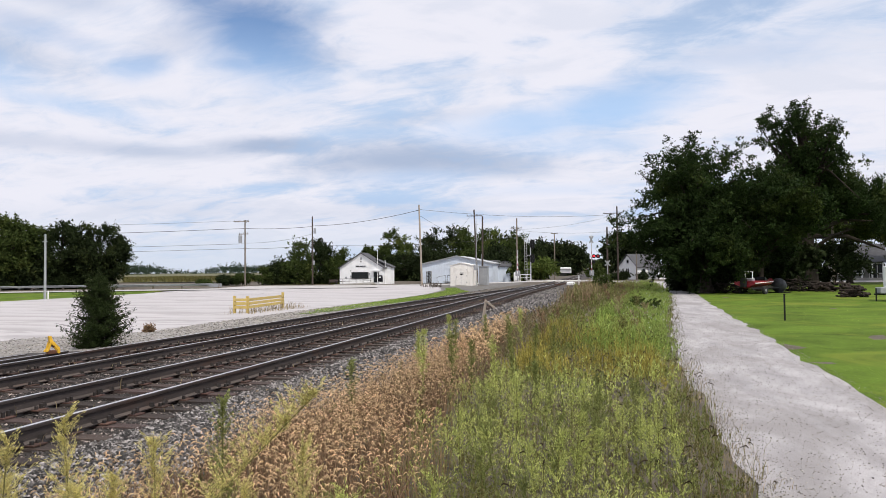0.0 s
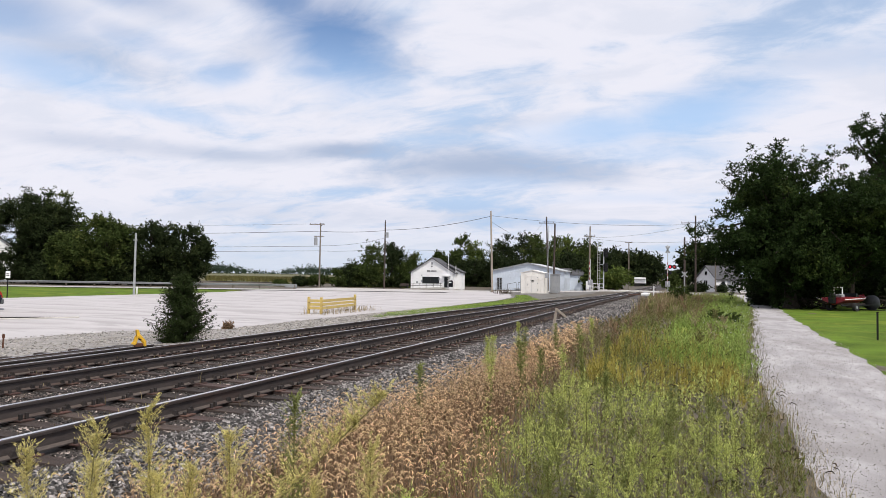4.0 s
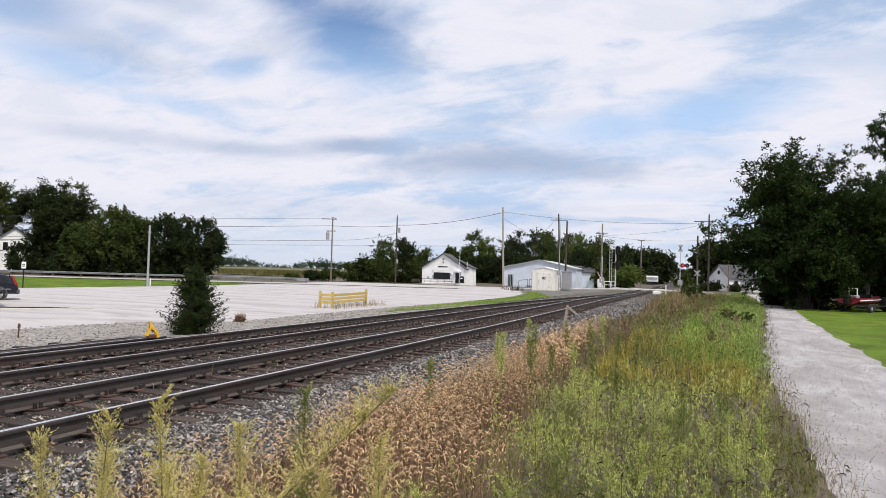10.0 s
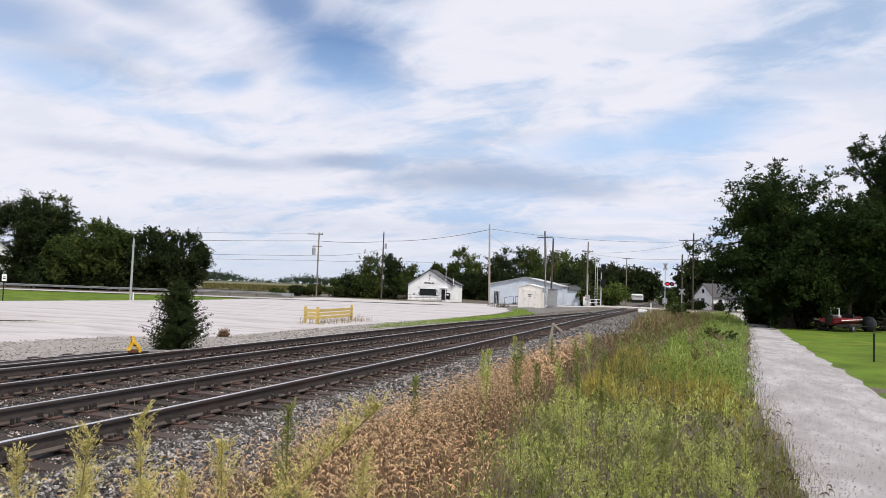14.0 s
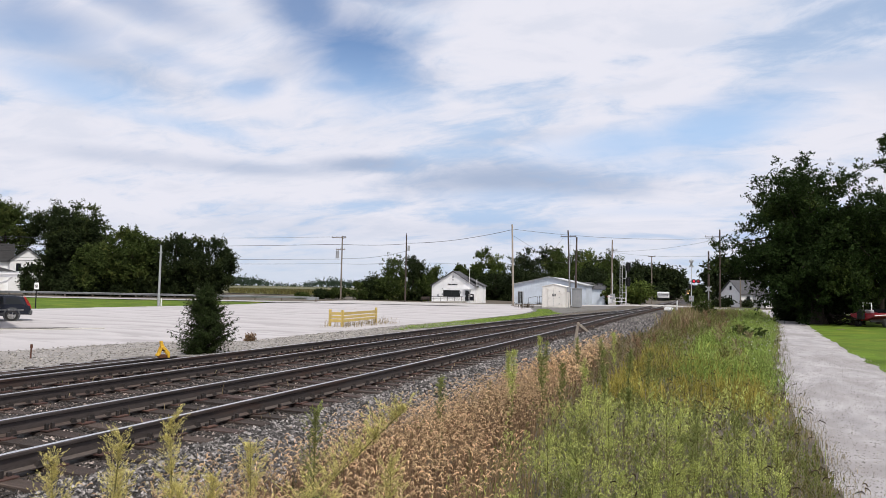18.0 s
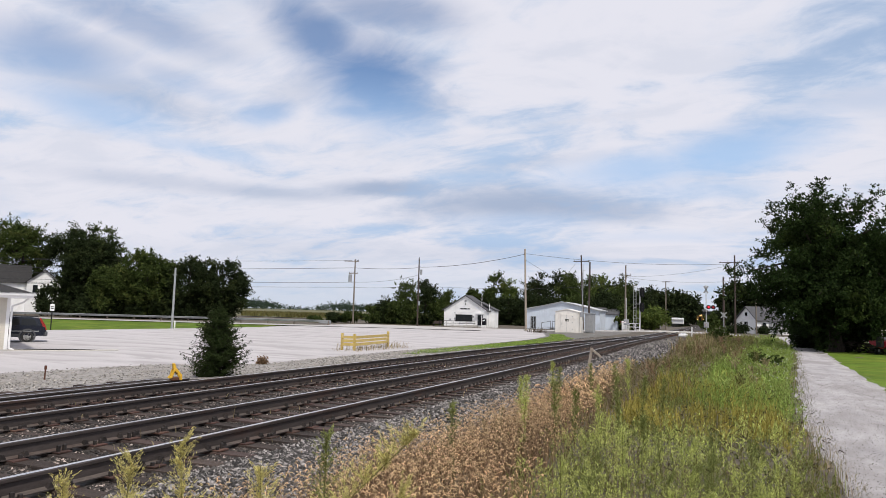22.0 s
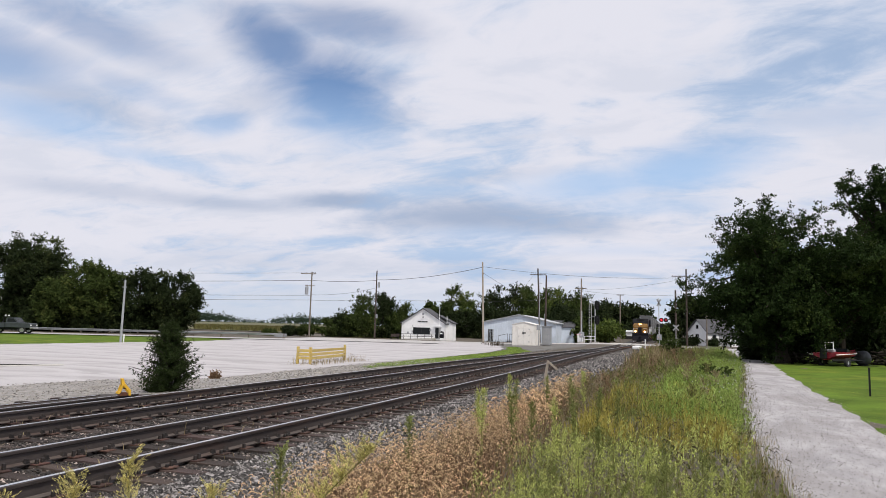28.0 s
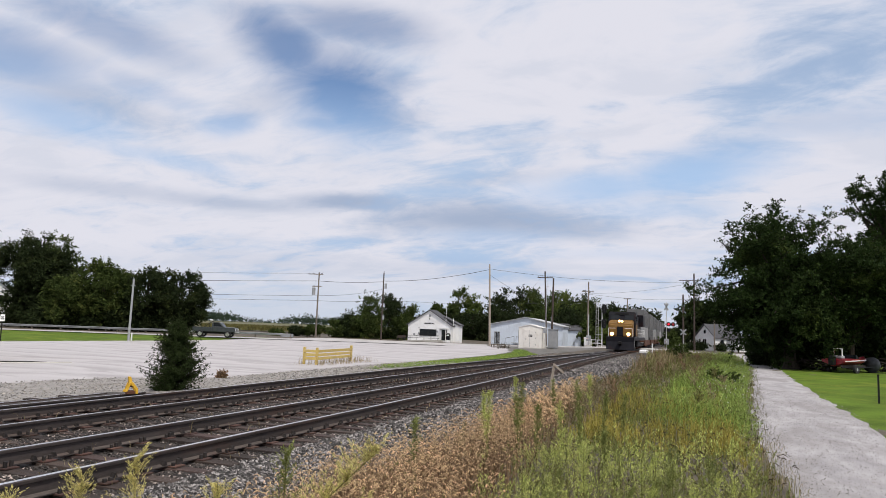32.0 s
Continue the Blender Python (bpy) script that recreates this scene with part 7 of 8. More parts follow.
def brown_share(x, y):
    """How much of the bank is dry foxtail: close to the ballast, thinning to the drive."""
    edge = -1.75 - 0.085 * (y - 5) + 0.9 * (patch(x, y, 1.6, 1) - 0.5)
    return max(0.0, min(1.0, (edge - x) * 1.6 + 0.5))


def toe(x, y):
    """The ballast's ragged edge."""
    return max(0.0, min(1.0, (x - (track_x(y) + 2.45 + 0.3 * min(1.0, max(0.0, (y - 6) / 4)) + shoulder(y) + 0.5 * (patch(x, y, 1.1, 7) - 0.5))) * 2.2))


def inside(x, y):
    return toe(x, y) * (1.0 if x < drive_l(y) + 0.10 * (patch(x, y, 0.8, 4) - 0.3) else 0.0)


def seed_heads(name, pos, length, r, mat, seed, label, droop=1.0):
    """Fuzzy drooping spindles on arched stalks."""
    rng = np.random.default_rng(seed)
    n = len(pos)
    a = rng.uniform(0, 2 * np.pi, n)
    d = np.stack([np.cos(a), np.sin(a), np.zeros(n)], 1)
    s = np.stack([np.sin(a), -np.cos(a), np.zeros(n)], 1)
    bend = droop * rng.uniform(0.5, 1.4, n)
    up, rows = np.array([0, 0, 1.0]), []
    for f, w in ((0.0, 0.25), (0.2, 0.9), (0.45, 1.0), (0.75, 0.7), (1.0, 0.12)):
        out = length * f * (0.35 + 0.5 * np.minimum(1, f * bend))
        high = length * np.sin(np.minimum(np.pi, f * 2.6 * bend + 0.25)) * 0.42
        c = pos + d * out[:, None] + up * high[:, None]
        for k in range(4):
            t = np.pi / 2 * k + np.pi / 4
            rows.append(c + (s * math.cos(t) + up * math.sin(t)) * r * w)
    verts = np.stack(rows, 1).reshape(-1, 3)
    cell = np.array([(4 * j + k, 4 * j + (k + 1) % 4, 4 * j + 4 + (k + 1) % 4, 4 * j + 4 + k) for j in range(4) for k in range(4)])
    quads = (np.arange(n)[:, None, None] * 20 + cell[None]).reshape(-1, 4)
    return tagged(mesh_part(name, verts, [quads], mat), label, "grass", kind="stuff")


def grow_bank():
    rng = np.random.default_rng(77)
    # dry foxtail grass, close by
    for i, (n, y0, y1, w) in enumerate(((34000, 2.0, 9.0, 0.006), (26000, 9.0, 20.0, 0.009), (15000, 20.0, 45.0, 0.018))):
        p = scatter(n, -4.8, -0.6, y0, y1, rng, lambda x, y: brown_share(x, y) * toe(x, y) * min(1.0, max(0.1, 3.0 * patch(x, y, 0.5, 23) - 0.75)))
        blades("dry_grass", p, rng.uniform(0.22, 0.62, len(p)), np.full(len(p), w) * rng.uniform(0.6, 1.4, len(p)), 0.75, V_BROWN, 200 + i, "dense dry reddish-brown grass on the bank")
    p = scatter(25000, -4.7, -0.9, 3.2, 13.0, rng, lambda x, y: brown_share(x, y) * toe(x, y) * (0.35 + 0.9 * patch(x, y, 0.9, 2)), 0.9)
    p[:, 2] += rng.uniform(0.24, 0.6, len(p))
    seed_heads("foxtail_heads", p, rng.uniform(0.035, 0.072, len(p)), 0.005, V_HEAD, 5, "nodding pale tan foxtail seed heads")
    p2 = scatter(6000, -4.9, -1.5, 13.0, 28.0, rng, lambda x, y: brown_share(x, y) * toe(x, y))
    p2[:, 2] += rng.uniform(0.25, 0.6, len(p2))
    seed_heads("foxtail_heads", p2, rng.uniform(0.09, 0.14, len(p2)), 0.011, V_HEAD, 6, "nodding pale tan foxtail seed heads")
    # green and olive growth towards the drive
    for i, (n, y0, y1, w) in enumerate(((5000, 3.6, 9.0, 0.006), (8000, 9.0, 22.0, 0.010), (12000, 22.0, 50.0, 0.022), (9000, 50.0, 98.0, 0.045))):
        p = scatter(n, -4.6, 5.6, y0, y1, rng, lambda x, y: (1 - brown_share(x, y)) * inside(x, y) * min(1.0, max(0.06, 3.0 * patch(x, y, 0.5, 16) - 0.9)))
        green = np.array([patch(u, v, 1.3, 3) + 0.16 * max(-1.5, min(1.0, u - drive_l(v) + 2.4)) for u, v in p[:, :2]]) + rng.normal(0, 0.10, len(p))
        tall = rng.uniform(0.07, 0.30, len(p)) * (0.7 + 0.7 * np.array([patch(u, v, 0.8, 9) for u, v in p[:, :2]]))
        for sel, mat, lab in ((green < 0.40, V_TAN, "straw-coloured grass among green weeds"), ((green >= 0.40) & (green < 0.56), V_OLIVE, "olive green weeds on the bank"), (green >= 0.56, V_GREEN, "fresh green weeds on the bank")):
            q = p[sel]
            if len(q):
                blades("weeds", q, tall[sel] * (1.15 if mat is V_GREEN else 1.0), np.full(len(q), w) * rng.uniform(0.6, 1.5, len(q)), 0.55, mat, 220 + i, lab)
    # lush growth beside the drive
    p = scatter(26000, -0.6, 5.2, 17, 66, rng, lambda x, y: inside(x, y) * (1.0 if drive_l(y) - 0.25 > x > drive_l(y) - 2.6 - 0.8 * patch(x, y, 2.0, 5) else 0.0))
    blades("lush_weeds", p, rng.uniform(0.3, 0.8, len(p)) * (0.55 + 0.8 * np.array([patch(u, v, 1.6, 6) for u, v in p[:, :2]])) * np.where(p[:, 1] > 45, 0.5, 0.75), np.full(len(p), 0.035) * rng.uniform(0.6, 1.4, len(p)), 0.6, V_LUSH, 240, "lush bright green weeds along the drive")
    # yellowed grasses in the middle
    p = scatter(6500, -1.9, 0.9, 12.5, 24, rng, lambda x, y: inside(x, y) * (1 if patch(x, y, 1.5, 8) > 0.5 else 0.1))
    blades("yellow_grass", p, rng.uniform(0.25, 0.6, len(p)), np.full(len(p), 0.012) * rng.uniform(0.6, 1.4, len(p)), 0.35, V_YELLOW, 241, "tall yellowed grass among the weeds")
    # tall tan and olive grass near the crossing
    p = scatter(15000, -3.6, 1.6, 36, 76, rng, lambda x, y: inside(x, y) * max(0.0, 1.0 - abs(x + 2.3 - 0.022 * (y - 40)) / 1.3) * (0.25 + 1.2 * patch(x, y, 3.2, 11)))
    t = rng.random(len(p))
    for sel, mat, lab in ((t < 0.42, V_TAN, "tall straw grass near the crossing"), ((t >= 0.42) & (t < 0.75), V_OLIVE, "tall olive grass near the crossing"), (t >= 0.75, V_BROWN, "tall brown grass near the crossing")):
        q = p[sel]
        blades("tall_grass", q, rng.uniform(0.55, 1.15, len(q)) * (0.65 + 0.7 * np.array([patch(u, v, 3.0, 2) for u, v in q[:, :2]])), np.full(len(q), 0.028) * rng.uniform(0.6, 1.4, len(q)), 0.35, mat, 250, lab)
    # ragged fringe at the drive's edge, with dark seed heads
    p = scatter(9000, 0.4, 6.0, 4, 60, rng, lambda x, y: 1.0 if abs(x - drive_l(y)) < 0.22 + 0.2 * patch(x, y, 0.7, 3) else 0.0)
    blades("drive_fringe", p, rng.uniform(0.08, 0.3, len(p)), np.full(len(p), 0.010) * rng.uniform(0.6, 1.4, len(p)), 0.7, V_OLIVE, 260, "ragged grass fringe at the drive edge")
    p = scatter(5000, 0.2, 2.4, 3.5, 16, rng, lambda x, y: 1.0 if abs(x - drive_l(y) + 0.1) < 0.25 + 0.4 * patch(x, y, 0.6, 8) else 0.0)
    blades("dry_fringe", p, rng.uniform(0.05, 0.22, len(p)), np.full(len(p), 0.007), 0.8, V_TAN, 259, "short straw-coloured grass at the drive edge")
    p = scatter(230, -0.8, 2.4, 4.6, 18, rng, lambda x, y: inside(x, y))
    blades("seed_stalks", p, np.full(len(p), 0.52), np.full(len(p), 0.005), 0.2, V_OLIVE, 261, "thin stalks with dark seed heads")
    p[:, 2] += 0.48
    seed_heads("dark_seed_heads", p, rng.uniform(0.08, 0.13, len(p)), 0.007, V_DARKHEAD, 7, "dark nodding seed heads beside the drive", 0.9)
    p = scatter(900, 0.2, 4.8, 20, 52, rng, lambda x, y: inside(x, y) * (1.0 if x > drive_l(y) - 1.6 else 0.12))
    p[:, 2] += rng.uniform(0.35, 0.65, len(p))
    blades("flower_heads", p, np.full(len(p), 0.025), np.full(len(p), 0.035), 0.6, V_FLOWER, 262, "small white flower heads in the weeds")
    # lawn blades at the drive's far edge, and thin weeds in the verges
    p = scatter(26000, 3.6, 12, 7, 40, rng, lambda x, y: 1.0 if x > drive_r(y) - 0.1 + 0.25 * patch(x, y, 0.6, 2) else 0.0, 1.3)
    blades("lawn_blades", p, rng.uniform(0.03, 0.09, len(p)), np.full(len(p), 0.012), 0.8, V_LUSH, 263, "short lawn grass at the drive edge")
    p = scatter(16000, -22, -12.6, 33, 82, rng, lambda x, y: 1.0 if verge_back(y) - 0.3 < x < verge_edge(y) + 0.3 else 0.0)
    blades("verge_grass", p, rng.uniform(0.05, 0.2, len(p)), np.full(len(p), 0.04), 0.7, V_LUSH, 264, "short green grass beside the siding")
    p = scatter(420, -22.4, -20.4, 35.5, 43.5, rng)
    blades("dead_weeds", p, rng.uniform(0.15, 0.75, len(p)), np.full(len(p), 0.02), 0.6, V_TAN, 265, "dead tan weeds round the barrier")
    p = scatter(700, -30, -22, 74, 97, rng, lambda x, y: 1.0 if abs(x - lot_right(y)) < 1.5 else 0.0)
    blades("dead_weeds", p, rng.uniform(0.2, 0.9, len(p)), np.full(len(p), 0.05), 0.5, V_DARKHEAD, 266, "dead brown weeds at the edge of the lot")
    p = scatter(700, -19.5, -12.8, 6, 44, rng, lambda x, y: 0.6 * patch(x, y, 1.2, 8))
    blades("gravel_weeds", p, rng.uniform(0.04, 0.16, len(p)), np.full(len(p), 0.015), 0.9, V_OLIVE, 267, "sparse weeds in the gravel")
    p = scatter(900, -11.6, -5.0, 4.5, 40, rng, lambda x, y: 1.0 if min(abs(x - track_x(y)), abs(x - siding_x(y))) < 1.2 else 0.3)
    p[:, 2] = [rail_z(v) - 0.2 for v in p[:, 1]]
    blades("track_straw", p, rng.uniform(0.03, 0.14, len(p)), np.full(len(p), 0.012), 1.2, V_TAN, 269, "scattered dry straw lying between the rails")
    p = scatter(170, -7.6, -5.2, 5, 34, rng, lambda x, y: 1.0 if abs(abs(x - track_x(y)) - 0.73) < 0.16 else 0.0)
    p[:, 2] = [rail_z(v) - 0.2 for v in p[:, 1]]
    blades("rail_weeds", p, rng.uniform(0.12, 0.3, len(p)), np.full(len(p), 0.012), 0.5, V_TAN, 270, "dry stalks standing beside the rails")
    # crop rows of the field's near edge
    rngf = np.random.default_rng(12)
    x = rngf.uniform(-215, -66, 16000)
    y = 141 + 150 * rngf.random(16000) ** 1.2
    keep = (x < -66 - (y - 141) * 0.2) & (x > -0.82 * y)
    q = np.stack([x, y, np.full(16000, 0.42)], 1)[keep]
    blades("field_edge", q, rngf.uniform(0.5, 1.2, len(q)), np.full(len(q), 0.22), 0.5, V_CROP, 268, "ripening crop plants at the near edge of the field")


grow_bank()


def plume(x, y, h, tilt, turn, n, seed, mat, label, name="horseweed", spread=0.11, leaf_size=0.045, bare=0.25, shoots=26):
    """A tall weed: a stem with many short narrow leaves and a feathery top."""
    rng = np.random.default_rng(seed)
    z = ground_z(x, y)
    b = thing(name, pose(x, y, z - 0.03, 0, 0, turn), label, "weed", "tall weeds on the bank")
    top = np.array([math.sin(radians(tilt)) * h, 0, math.cos(radians(tilt)) * h])
    bow = np.array([0.10 * h * math.sin(radians(tilt)), 0, 0])
    stem = bmesh.new()
    pts = [Vector(top * f + bow * f * f) for f in np.linspace(0, 1, 7)]
    sweep(stem, pts, [0.007 * (1 - 0.12 * i) for i in range(7)], 5)
    part("stem", stem, V_OLIVE, b)
    # leaves gather on side shoots that climb from the stem
    m = max(10, n // shoots)
    start = bare + (1 - bare) * rng.random(m) ** 0.85
    turn_of = rng.uniform(0, 2 * np.pi, m)
    long = spread * (0.5 + 1.5 * np.sin(np.clip((start - bare) / (1 - bare), 0, 1) * 2.7 + 0.2)) * rng.uniform(0.35, 1.35, m)
    climb = rng.uniform(0.7, 2.2, m)
    k = rng.integers(0, m, n)
    along = rng.random(n)
    f = start[k]
    a = turn_of[k] + rng.normal(0, 0.35, n)
    way = np.stack([np.cos(turn_of[k]), np.sin(turn_of[k]), climb[k]], 1)
    way /= np.linalg.norm(way, axis=1)[:, None]
    c = f[:, None] * top + (f * f)[:, None] * bow + way * (long[k] * along)[:, None] + rng.normal(0, leaf_size * 0.45, (n, 3))
    u = np.stack([np.cos(a), np.sin(a), rng.uniform(0.2, 1.6, n)], 1) + way * 0.5
    u /= np.linalg.norm(u, axis=1)[:, None]
    v = np.cross(u, rng.normal(size=(n, 3)))
    v /= np.linalg.norm(v, axis=1)[:, None]
    s = leaf_size * rng.uniform(0.5, 1.3, n)[:, None]
    verts = np.stack([c - u * s * 0.5, c + v * s * 0.16, c + u * s * 0.9, c - v * s * 0.16], 1).reshape(-1, 3)
    mesh_part("leaves", verts, [np.arange(4 * n).reshape(-1, 4)], mat, b)
    return b


FORE = [(-2.42, 2.18, 1.30, 3, 40, V_PLUME), (-2.16, 2.42, 1.36, -4, 10, V_PLUME), (-2.05, 2.30, 1.12, 6, 80, V_PLUME), (-1.90, 2.58, 1.26, 2, 200, V_PLUME), (-1.72, 2.74, 1.38, 3, 120, V_GREEN), (-1.58, 2.80, 1.0, -3, 30, V_PLUME), (-2.6, 2.5, 1.02, 5, 160, V_PLUME), (-2.28, 2.66, 1.0, -6, 60, V_PLUME), (-1.42, 2.92, 1.20, 4, 300, V_PLUME), (-2.75, 2.3, 1.15, 4, 190, V_PLUME)]
for i, (x, y, h, tilt, turn, mat) in enumerate(FORE):
    plume(x, y, h, tilt, turn, 8200, 300 + i, mat, "tall pale green weed with a feathery flowering top", spread=0.08, leaf_size=0.0095, shoots=50)
plume(-2.45, 2.04, 1.92, 41, 29, 8500, 330, V_PLUME, "tall leaning weed with a feathery pale green top", spread=0.085, leaf_size=0.011, bare=0.36, shoots=60)
rng = random.Random(21)
TALL = [(-2.75, 9.6, 1.28), (-2.35, 9.9, 1.15), (-2.15, 10.3, 1.0), (-1.75, 10.2, 1.12), (-1.62, 10.9, 1.2), (-1.35, 11.6, 1.25), (-3.3, 11.3, 1.1), (-2.9, 12.4, 1.2), (-1.9, 12.8, 1.3), (-3.5, 14.5, 1.2), (-2.8, 15.2, 1.1), (-1.2, 13.6, 1.0), (-2.2, 16.4, 1.2), (-3.3, 8.3, 0.95), (-1.05, 9.4, 0.8)]
for i, (x, y, h) in enumerate(TALL):
    plume(x, y, h * 0.85, rng.uniform(-5, 5), rng.uniform(0, 360), 1500, 340 + i, V_GREEN if i % 3 else V_PALE, "tall green weed standing above the dry grass", spread=0.075, leaf_size=0.024, bare=0.12, shoots=14)
for i in range(40):
    y = rng.uniform(3.3, 9.0)
    x = rng.uniform(-1.7, 0.5) + 0.02 * y
    plume(x, y, rng.uniform(0.45, 0.8), rng.uniform(-10, 10), rng.uniform(0, 360), 1500, 400 + i, V_PALE if i % 3 else V_GREEN, "bushy light green weed clump", "weed_clump", 0.10, 0.016, 0.1)
for i in range(46):
    y = rng.uniform(17, 60)
    x = rng.uniform(-3.2, 0.3 + 0.03 * y)
    plume(x, y, rng.uniform(0.5, 0.95), rng.uniform(-8, 8), rng.uniform(0, 360), 240, 500 + i, (V_OLIVE, V_BROWN, V_GREEN, V_TAN)[i % 4], "bushy tall weed on the bank", "weed_clump", 0.18, 0.07, 0.1, 8)
def bush_field(name, pos, h, wide, n, size, mat, seed, label):
    """Many bushy weeds, each a ragged dome of upturned leaves on several stems, joined."""
    r = np.random.default_rng(seed)
    m, stems = len(pos), 7
    a = r.uniform(0, 2 * np.pi, (m, stems))
    out = wide[:, None] * np.sqrt(r.random((m, stems)))
    tops = pos[:, None, :] + np.stack([np.cos(a) * out, np.sin(a) * out, h[:, None] * (1.05 - 0.45 * (out / wide[:, None]) ** 2) * r.uniform(0.75, 1.2, (m, stems))], 2)
    roots = pos[:, None, :] + np.stack([np.cos(a) * out * 0.35, np.sin(a) * out * 0.35, np.zeros((m, stems))], 2)
    k = r.integers(0, stems, (m, n))
    row = np.arange(m)[:, None]
    f = (1 - r.random((m, n)) ** 1.7)[..., None] * 0.9 + 0.1
    c = roots[row, k] * (1 - f) + tops[row, k] * f + r.normal(0, 1, (m, n, 3)) * (0.11 * wide)[:, None, None] * (1.25 - f)
    u = (tops - roots)[row, k]
    u /= np.linalg.norm(u, axis=2)[..., None]
    u = (u * 0.9 + r.normal(0, 0.55, (m, n, 3)) + np.array([0, 0, 0.25])).reshape(-1, 3)
    c = c.reshape(-1, 3)
    u /= np.linalg.norm(u, axis=1)[:, None]
    v = np.cross(u, r.normal(size=(m * n, 3)))
    v /= np.linalg.norm(v, axis=1)[:, None]
    s = (size * r.uniform(0.5, 1.4, m * n))[:, None]
    verts = np.stack([c - u * s * 0.6, c + v * s * 0.24, c + u * s, c - v * s * 0.24], 1).reshape(-1, 3)
    tagged(mesh_part(name, verts, [np.arange(4 * m * n).reshape(-1, 4)], mat), label, "weeds", kind="stuff")


LIME_SPOTS = [(-1.55, 7.1, 0.55), (-0.7, 6.2, 0.5), (-0.65, 10.0, 0.7), (-1.8, 9.7, 0.5), (0.2, 7.6, 0.4), (-1.0, 8.3, 0.35), (-0.1, 5.3, 0.4), (-1.9, 5.6, 0.4), (0.6, 12.5, 0.6)]


def grow_clumps():
    r = np.random.default_rng(91)
    bins = collections.defaultdict(list)
    for band, (y0, y1, cell) in enumerate(((3.8, 10.0, 0.20), (10.0, 21.0, 0.30), (21.0, 48.0, 0.52), (48.0, 97.0, 1.05))):
        for y in np.arange(y0, y1, cell):
            for x in np.arange(-4.9, 6.0, cell):
                px, py = x + r.uniform(-0.5, 0.5) * cell, y + r.uniform(-0.5, 0.5) * cell
                if r.random() > inside(px, py) or r.random() < 0.88 * brown_share(px, py):
                    continue
                v = patch(px, py, 1.3, 14) + 0.5 * (patch(px, py, 0.45, 15) - 0.5)
                lime = max([0.0] + [1 - ((px - sx) ** 2 + (py - sy) ** 2) / (sr * sr) for sx, sy, sr in LIME_SPOTS])
                edge = drive_l(py) - px
                if edge < (0.10, 0.17, 0.34, 0.6)[band]:
                    continue
                if v < 0.33 and lime <= 0 and r.random() < 0.75:
                    continue
                if py > 15 and edge < 2.4 + 0.8 * (patch(px, py, 2.0, 5) - 0.5):
                    kind = "lush" if r.random() < 0.8 else "green"
                elif lime > 0.1 * r.random():
                    kind = "pale" if r.random() < 0.8 else "green"
                elif py > 10 and px < -1.9 - 0.01 * py:
                    kind = "drab" if r.random() < 0.6 else "olive"
                elif 11.5 < py < 20 and patch(px, py, 1.5, 8) > 0.42:
                    kind = "yellow" if r.random() < 0.6 else "olive"
                else:
                    kind = ("deep", "olive", "green", "olive", "green", "drab")[min(5, int(6 * min(0.999, max(0.0, v + r.normal(0, 0.16)))))]
                grow = (0.7 + 0.9 * patch(px, py, 0.9, 19)) * {"pale": 1.5, "lush": 1.15, "deep": 0.75, "olive": 0.8}.get(kind, 0.95)
                bins[band, kind].append((px, py, ground_z(px, py) - 0.02, grow))
    # The deep kind puts shade between the clumps into its leaf colour.
    names = {"lush": (V_LUSH, "bushy bright green weeds along the drive"), "pale": (V_PALE, "bushy lime green weeds"), "green": (V_GREEN, "bushy green weeds"), "olive": (V_OLIVE, "bushy olive weeds"), "deep": (V_SHADOW, "low dark green weeds painted as shade among the clumps"), "drab": (V_DRAB, "bushy drab brown dried weeds"), "yellow": (V_YELLOW, "bushy yellowed weeds")}
    sizes = ((0.27, 0.14, 230, 0.017), (0.33, 0.20, 170, 0.027), (0.36, 0.33, 110, 0.05), (0.42, 0.62, 70, 0.095))
    for i, ((band, kind), rows) in enumerate(sorted(bins.items())):
        q = np.array(rows)
        h, w, n, size = sizes[band]
        bush_field("weed_clumps", q[:, :3], h * q[:, 3] * r.uniform(0.7, 1.3, len(q)), w * q[:, 3] * r.uniform(0.8, 1.25, len(q)), n, size, names[kind][0], 700 + i, names[kind][1])


grow_clumps()
shrub(-0.9, 57.0, 1.5, 0.9, 1500, 0.11, L_MID, 600, "small dark green bush in the tall grass")
shrub(1.2, 33.0, 0.8, 0.8, 1200, 0.09, L_MID, 601, "low dark green bush in the weeds")


def lay_gravel():
    """Loose pale stones on the verge beside the siding."""
    rng = np.random.default_rng(18)
    n = 15000
    y = 4 + 40 * rng.random(n) ** 1.2
    x = np.array([rng.uniform(lot_right(v) - 0.3, -12.9) for v in y])
    keep = np.array([not (u > -16.6 and v < 16.2) and rng.random() < 0.35 + 0.8 * patch(u, v, 1.0, 21) for u, v in zip(x, y)])
    x, y = x[keep], y[keep]
    c = np.stack([x, y, np.array([ground_z(u, v) + 0.062 for u, v in zip(x, y)])], 1)
    tagged(stone_mesh("verge_stones", c, rng.uniform(0.012, 0.04, len(c)), rng, M_PEBBLE), "loose pale crushed stone beside the siding", "stones", kind="stuff")
    m = 16000
    y = 5 + 28 * rng.random(m) ** 1.5
    share = np.where(rng.random(m) < 0.3, np.abs(rng.normal(0, 0.08, m)) % 1.0, rng.random(m))
    x = np.array([drive_l(v) + (drive_r(v) - drive_l(v)) * f for v, f in zip(y, share)])
    c = np.stack([x, y, np.array([ground_z(u, v) + 0.048 for u, v in zip(x, y)])], 1)
    tagged(stone_mesh("drive_stones", c, rng.uniform(0.004, 0.012, len(c)), rng, M_PEBBLE), "fine loose stone scattered on the drive", "stones", kind="stuff")


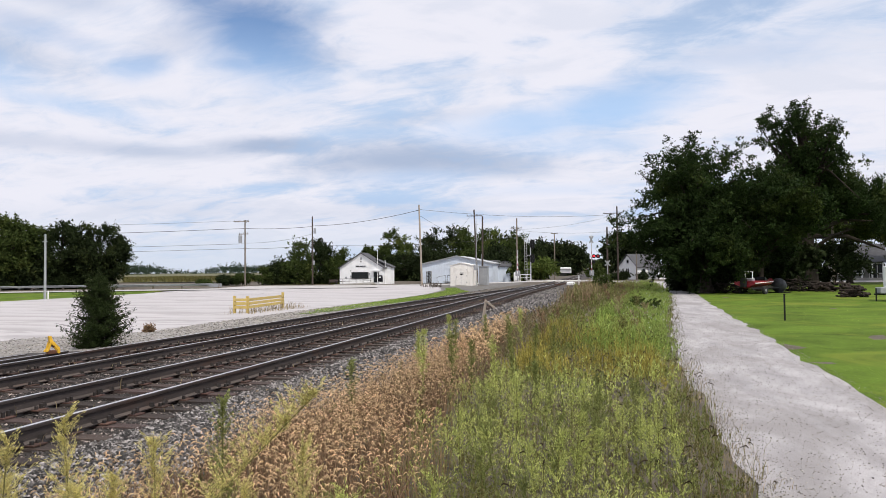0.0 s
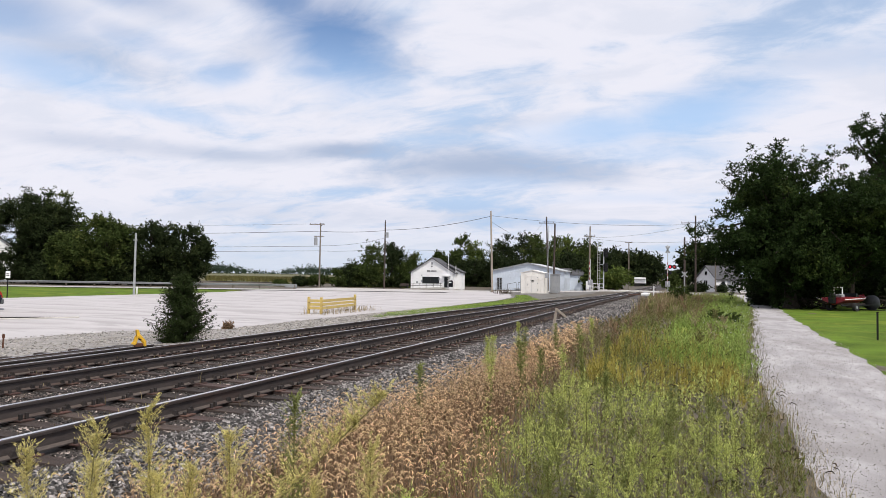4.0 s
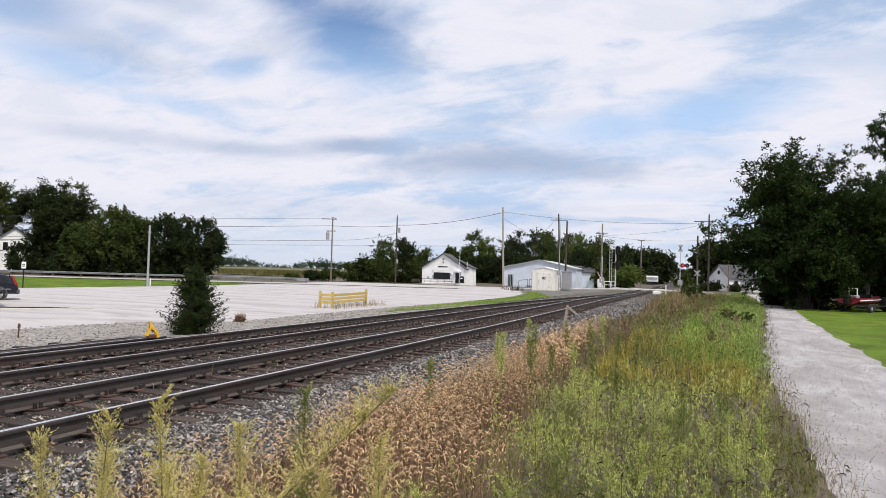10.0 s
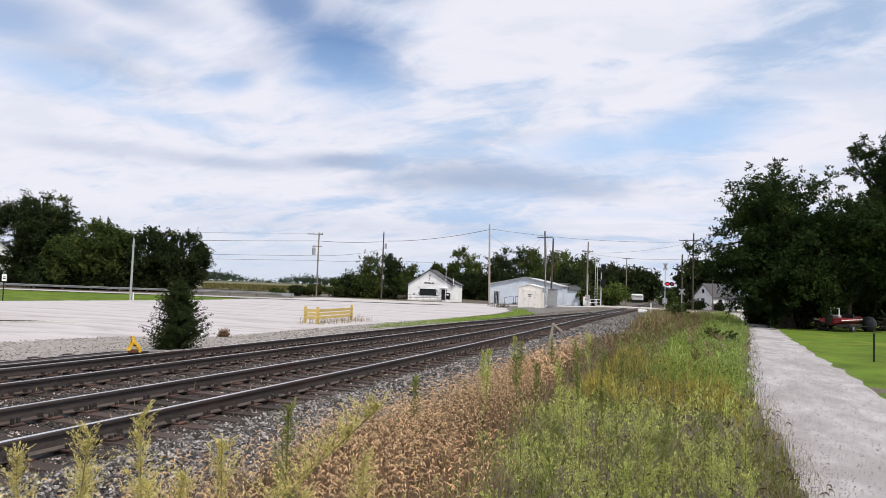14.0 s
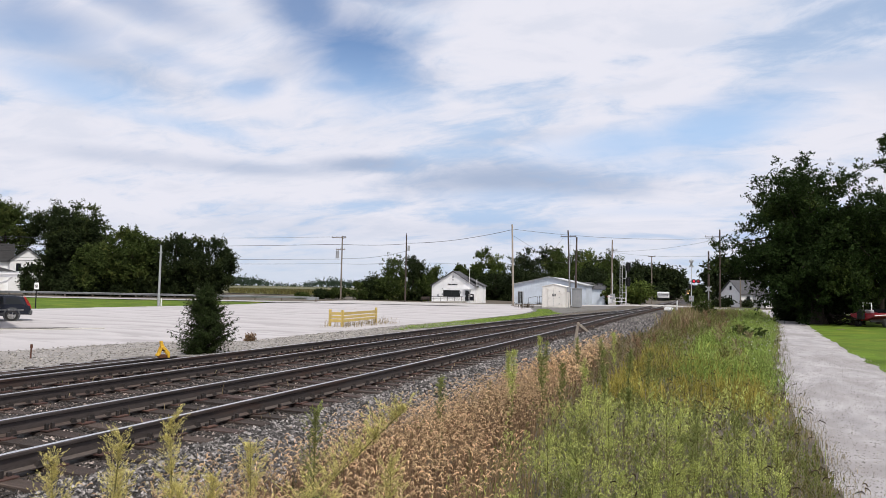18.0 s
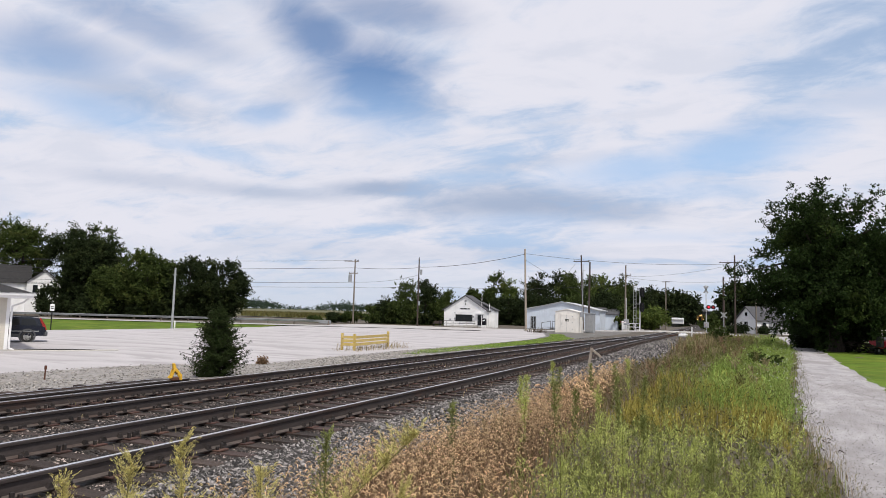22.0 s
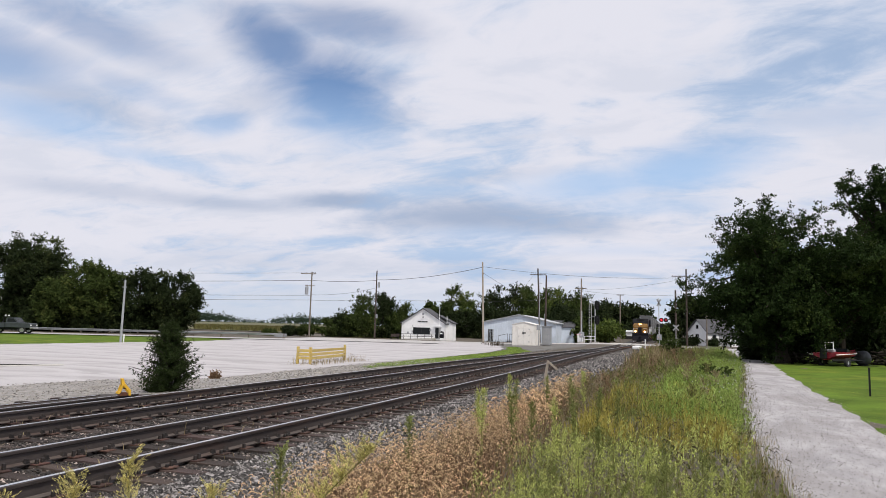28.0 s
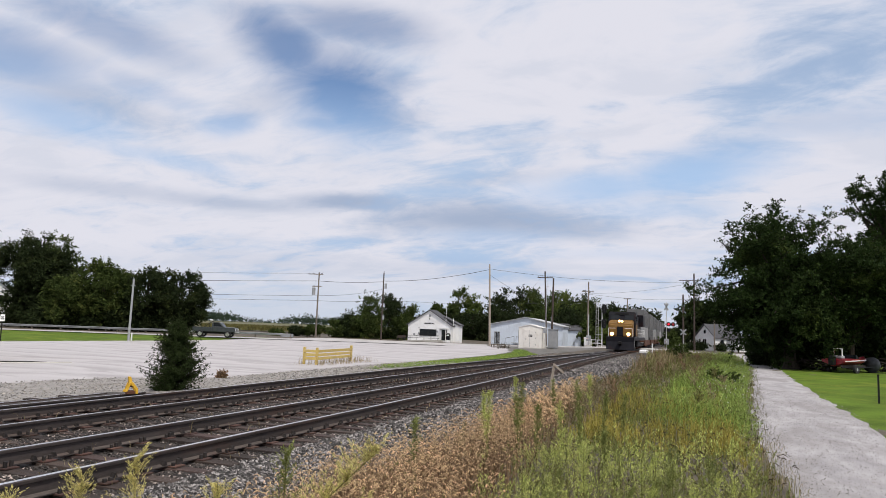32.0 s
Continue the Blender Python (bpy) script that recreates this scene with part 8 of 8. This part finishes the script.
def stone_mesh(name, c, s, rng, mat):
    shape = np.array([(1, 0, 0), (-1, 0, 0), (0, 1, 0), (0, -1, 0), (0, 0, 1), (0, 0, -1)], float)
    tris = np.array([(0, 2, 4), (2, 1, 4), (1, 3, 4), (3, 0, 4), (2, 0, 5), (1, 2, 5), (3, 1, 5), (0, 3, 5)])
    n = len(c)
    jitter = shape[None] * rng.uniform(0.55, 1.25, (n, 6, 3)) + rng.normal(0, 0.22, (n, 6, 3))
    jitter[:, :, 2] *= 0.7
    a = rng.uniform(0, 2 * np.pi, n)
    x, y = jitter[:, :, 0].copy(), jitter[:, :, 1].copy()
    jitter[:, :, 0], jitter[:, :, 1] = x * np.cos(a)[:, None] - y * np.sin(a)[:, None], x * np.sin(a)[:, None] + y * np.cos(a)[:, None]
    verts = (c[:, None, :] + jitter * s[:, None, None]).reshape(-1, 3)
    faces = (np.arange(n)[:, None, None] * 6 + tris[None]).reshape(-1, 3)
    return mesh_part(name, verts, [faces], mat)


lay_gravel()


def lay_stones():
    """Loose ballast stones between the rails and on the shoulders."""
    rng = np.random.default_rng(15)
    centres, sizes, between, beds = [], [], [], {}
    for n, y0, y1, lo, hi in ((66000, 3.0, 11.0, 0.012, 0.032), (34000, 11.0, 24.0, 0.018, 0.042), (18000, 24.0, 70.0, 0.03, 0.06)):
        y = rng.uniform(y0, y1, n)
        x = np.where(rng.random(n) < 0.36, rng.uniform(-5.6, -2.9, n), rng.uniform(-12.9, -3.7, n))
        for u, v in zip(x, y):
            key = int(v * 4)
            if key not in beds:
                prof = bed_near((key + 0.5) / 4)
                beds[key] = [q[0] for q in prof], [q[1] for q in prof], track_x(v), siding_x(v), shoulder(v)
            bx, bz, main_x, side_x, wider = beds[key]
            z = float(np.interp(u, bx, bz))
            if u > main_x + 2.95 + wider:
                continue
            d = min(abs(u - main_x), abs(u - side_x))
            if abs(d - 0.7325) < 0.10:
                continue
            centres.append((u, v, z + 0.01))
            sizes.append(rng.uniform(lo, hi))
            between.append(d < 1.25 + 0.3 * (patch(u, v, 0.7, 33) - 0.5) or -9.4 < u < -8.0)
    c, s, b = np.array(centres), np.array(sizes), np.array(between)
    tagged(stone_mesh("ballast_stones", c[~b], s[~b], rng, M_STONE), "loose grey and pale crushed ballast stones on the shoulders", "stones", kind="stuff")
    tagged(stone_mesh("ballast_stones", c[b], s[b] * 0.85, rng, M_SOOTSTONE), "sooty dark crushed ballast stones between the rails", "stones", kind="stuff")


lay_stones()

# ---- what moves ----
def train_pose(y):
    d = (track_x(y + 4) - track_x(y - 4)) / 8
    return pose(track_x(y), y, rail_z(y), 0, 0, -math.degrees(math.atan(d)))


def motions():
    def front(t):
        return 79.0 + 15.4 * (32.0 - t)
    walk(loco, [(t, train_pose(front(t))) for t in range(0, 33, 2)])
    for i, c in enumerate(cars):
        walk(c, [(t, train_pose(front(t) + 32.2 + 19.2 * i)) for t in range(0, 33, 2)])
    # the pickup crosses behind the lot near the end
    speed = 6.1

    def truck_at(s):
        return pose(-58.2 + s * 0.909, 73.9 + s * 0.416, 0.36, 0, 0, math.degrees(math.atan2(0.416, 0.909)))
    walk(truck, [(t, truck_at(speed * (t - 32.0))) for t in (0, 16, 28.5, 30, 32)])
    # gate arms come down after the lights begin
    for arm, height, turn, lean in ((west_arm, 1.3, -96, 8), (east_arm, 1.3, -90, -6)):
        rows = []
        for t, up in ((0, 86), (5.5, 84), (7, 74), (8, 62), (9, 46), (10, 25), (11, 6), (12, 1), (32, 1)):
            rows.append((t, pose(0.0, -0.35, height) @ pose(0, 0, 0, 0, 0, turn) @ pose(0, 0, 0, 0, -up, 0)))
        walk(arm, rows)


motions()
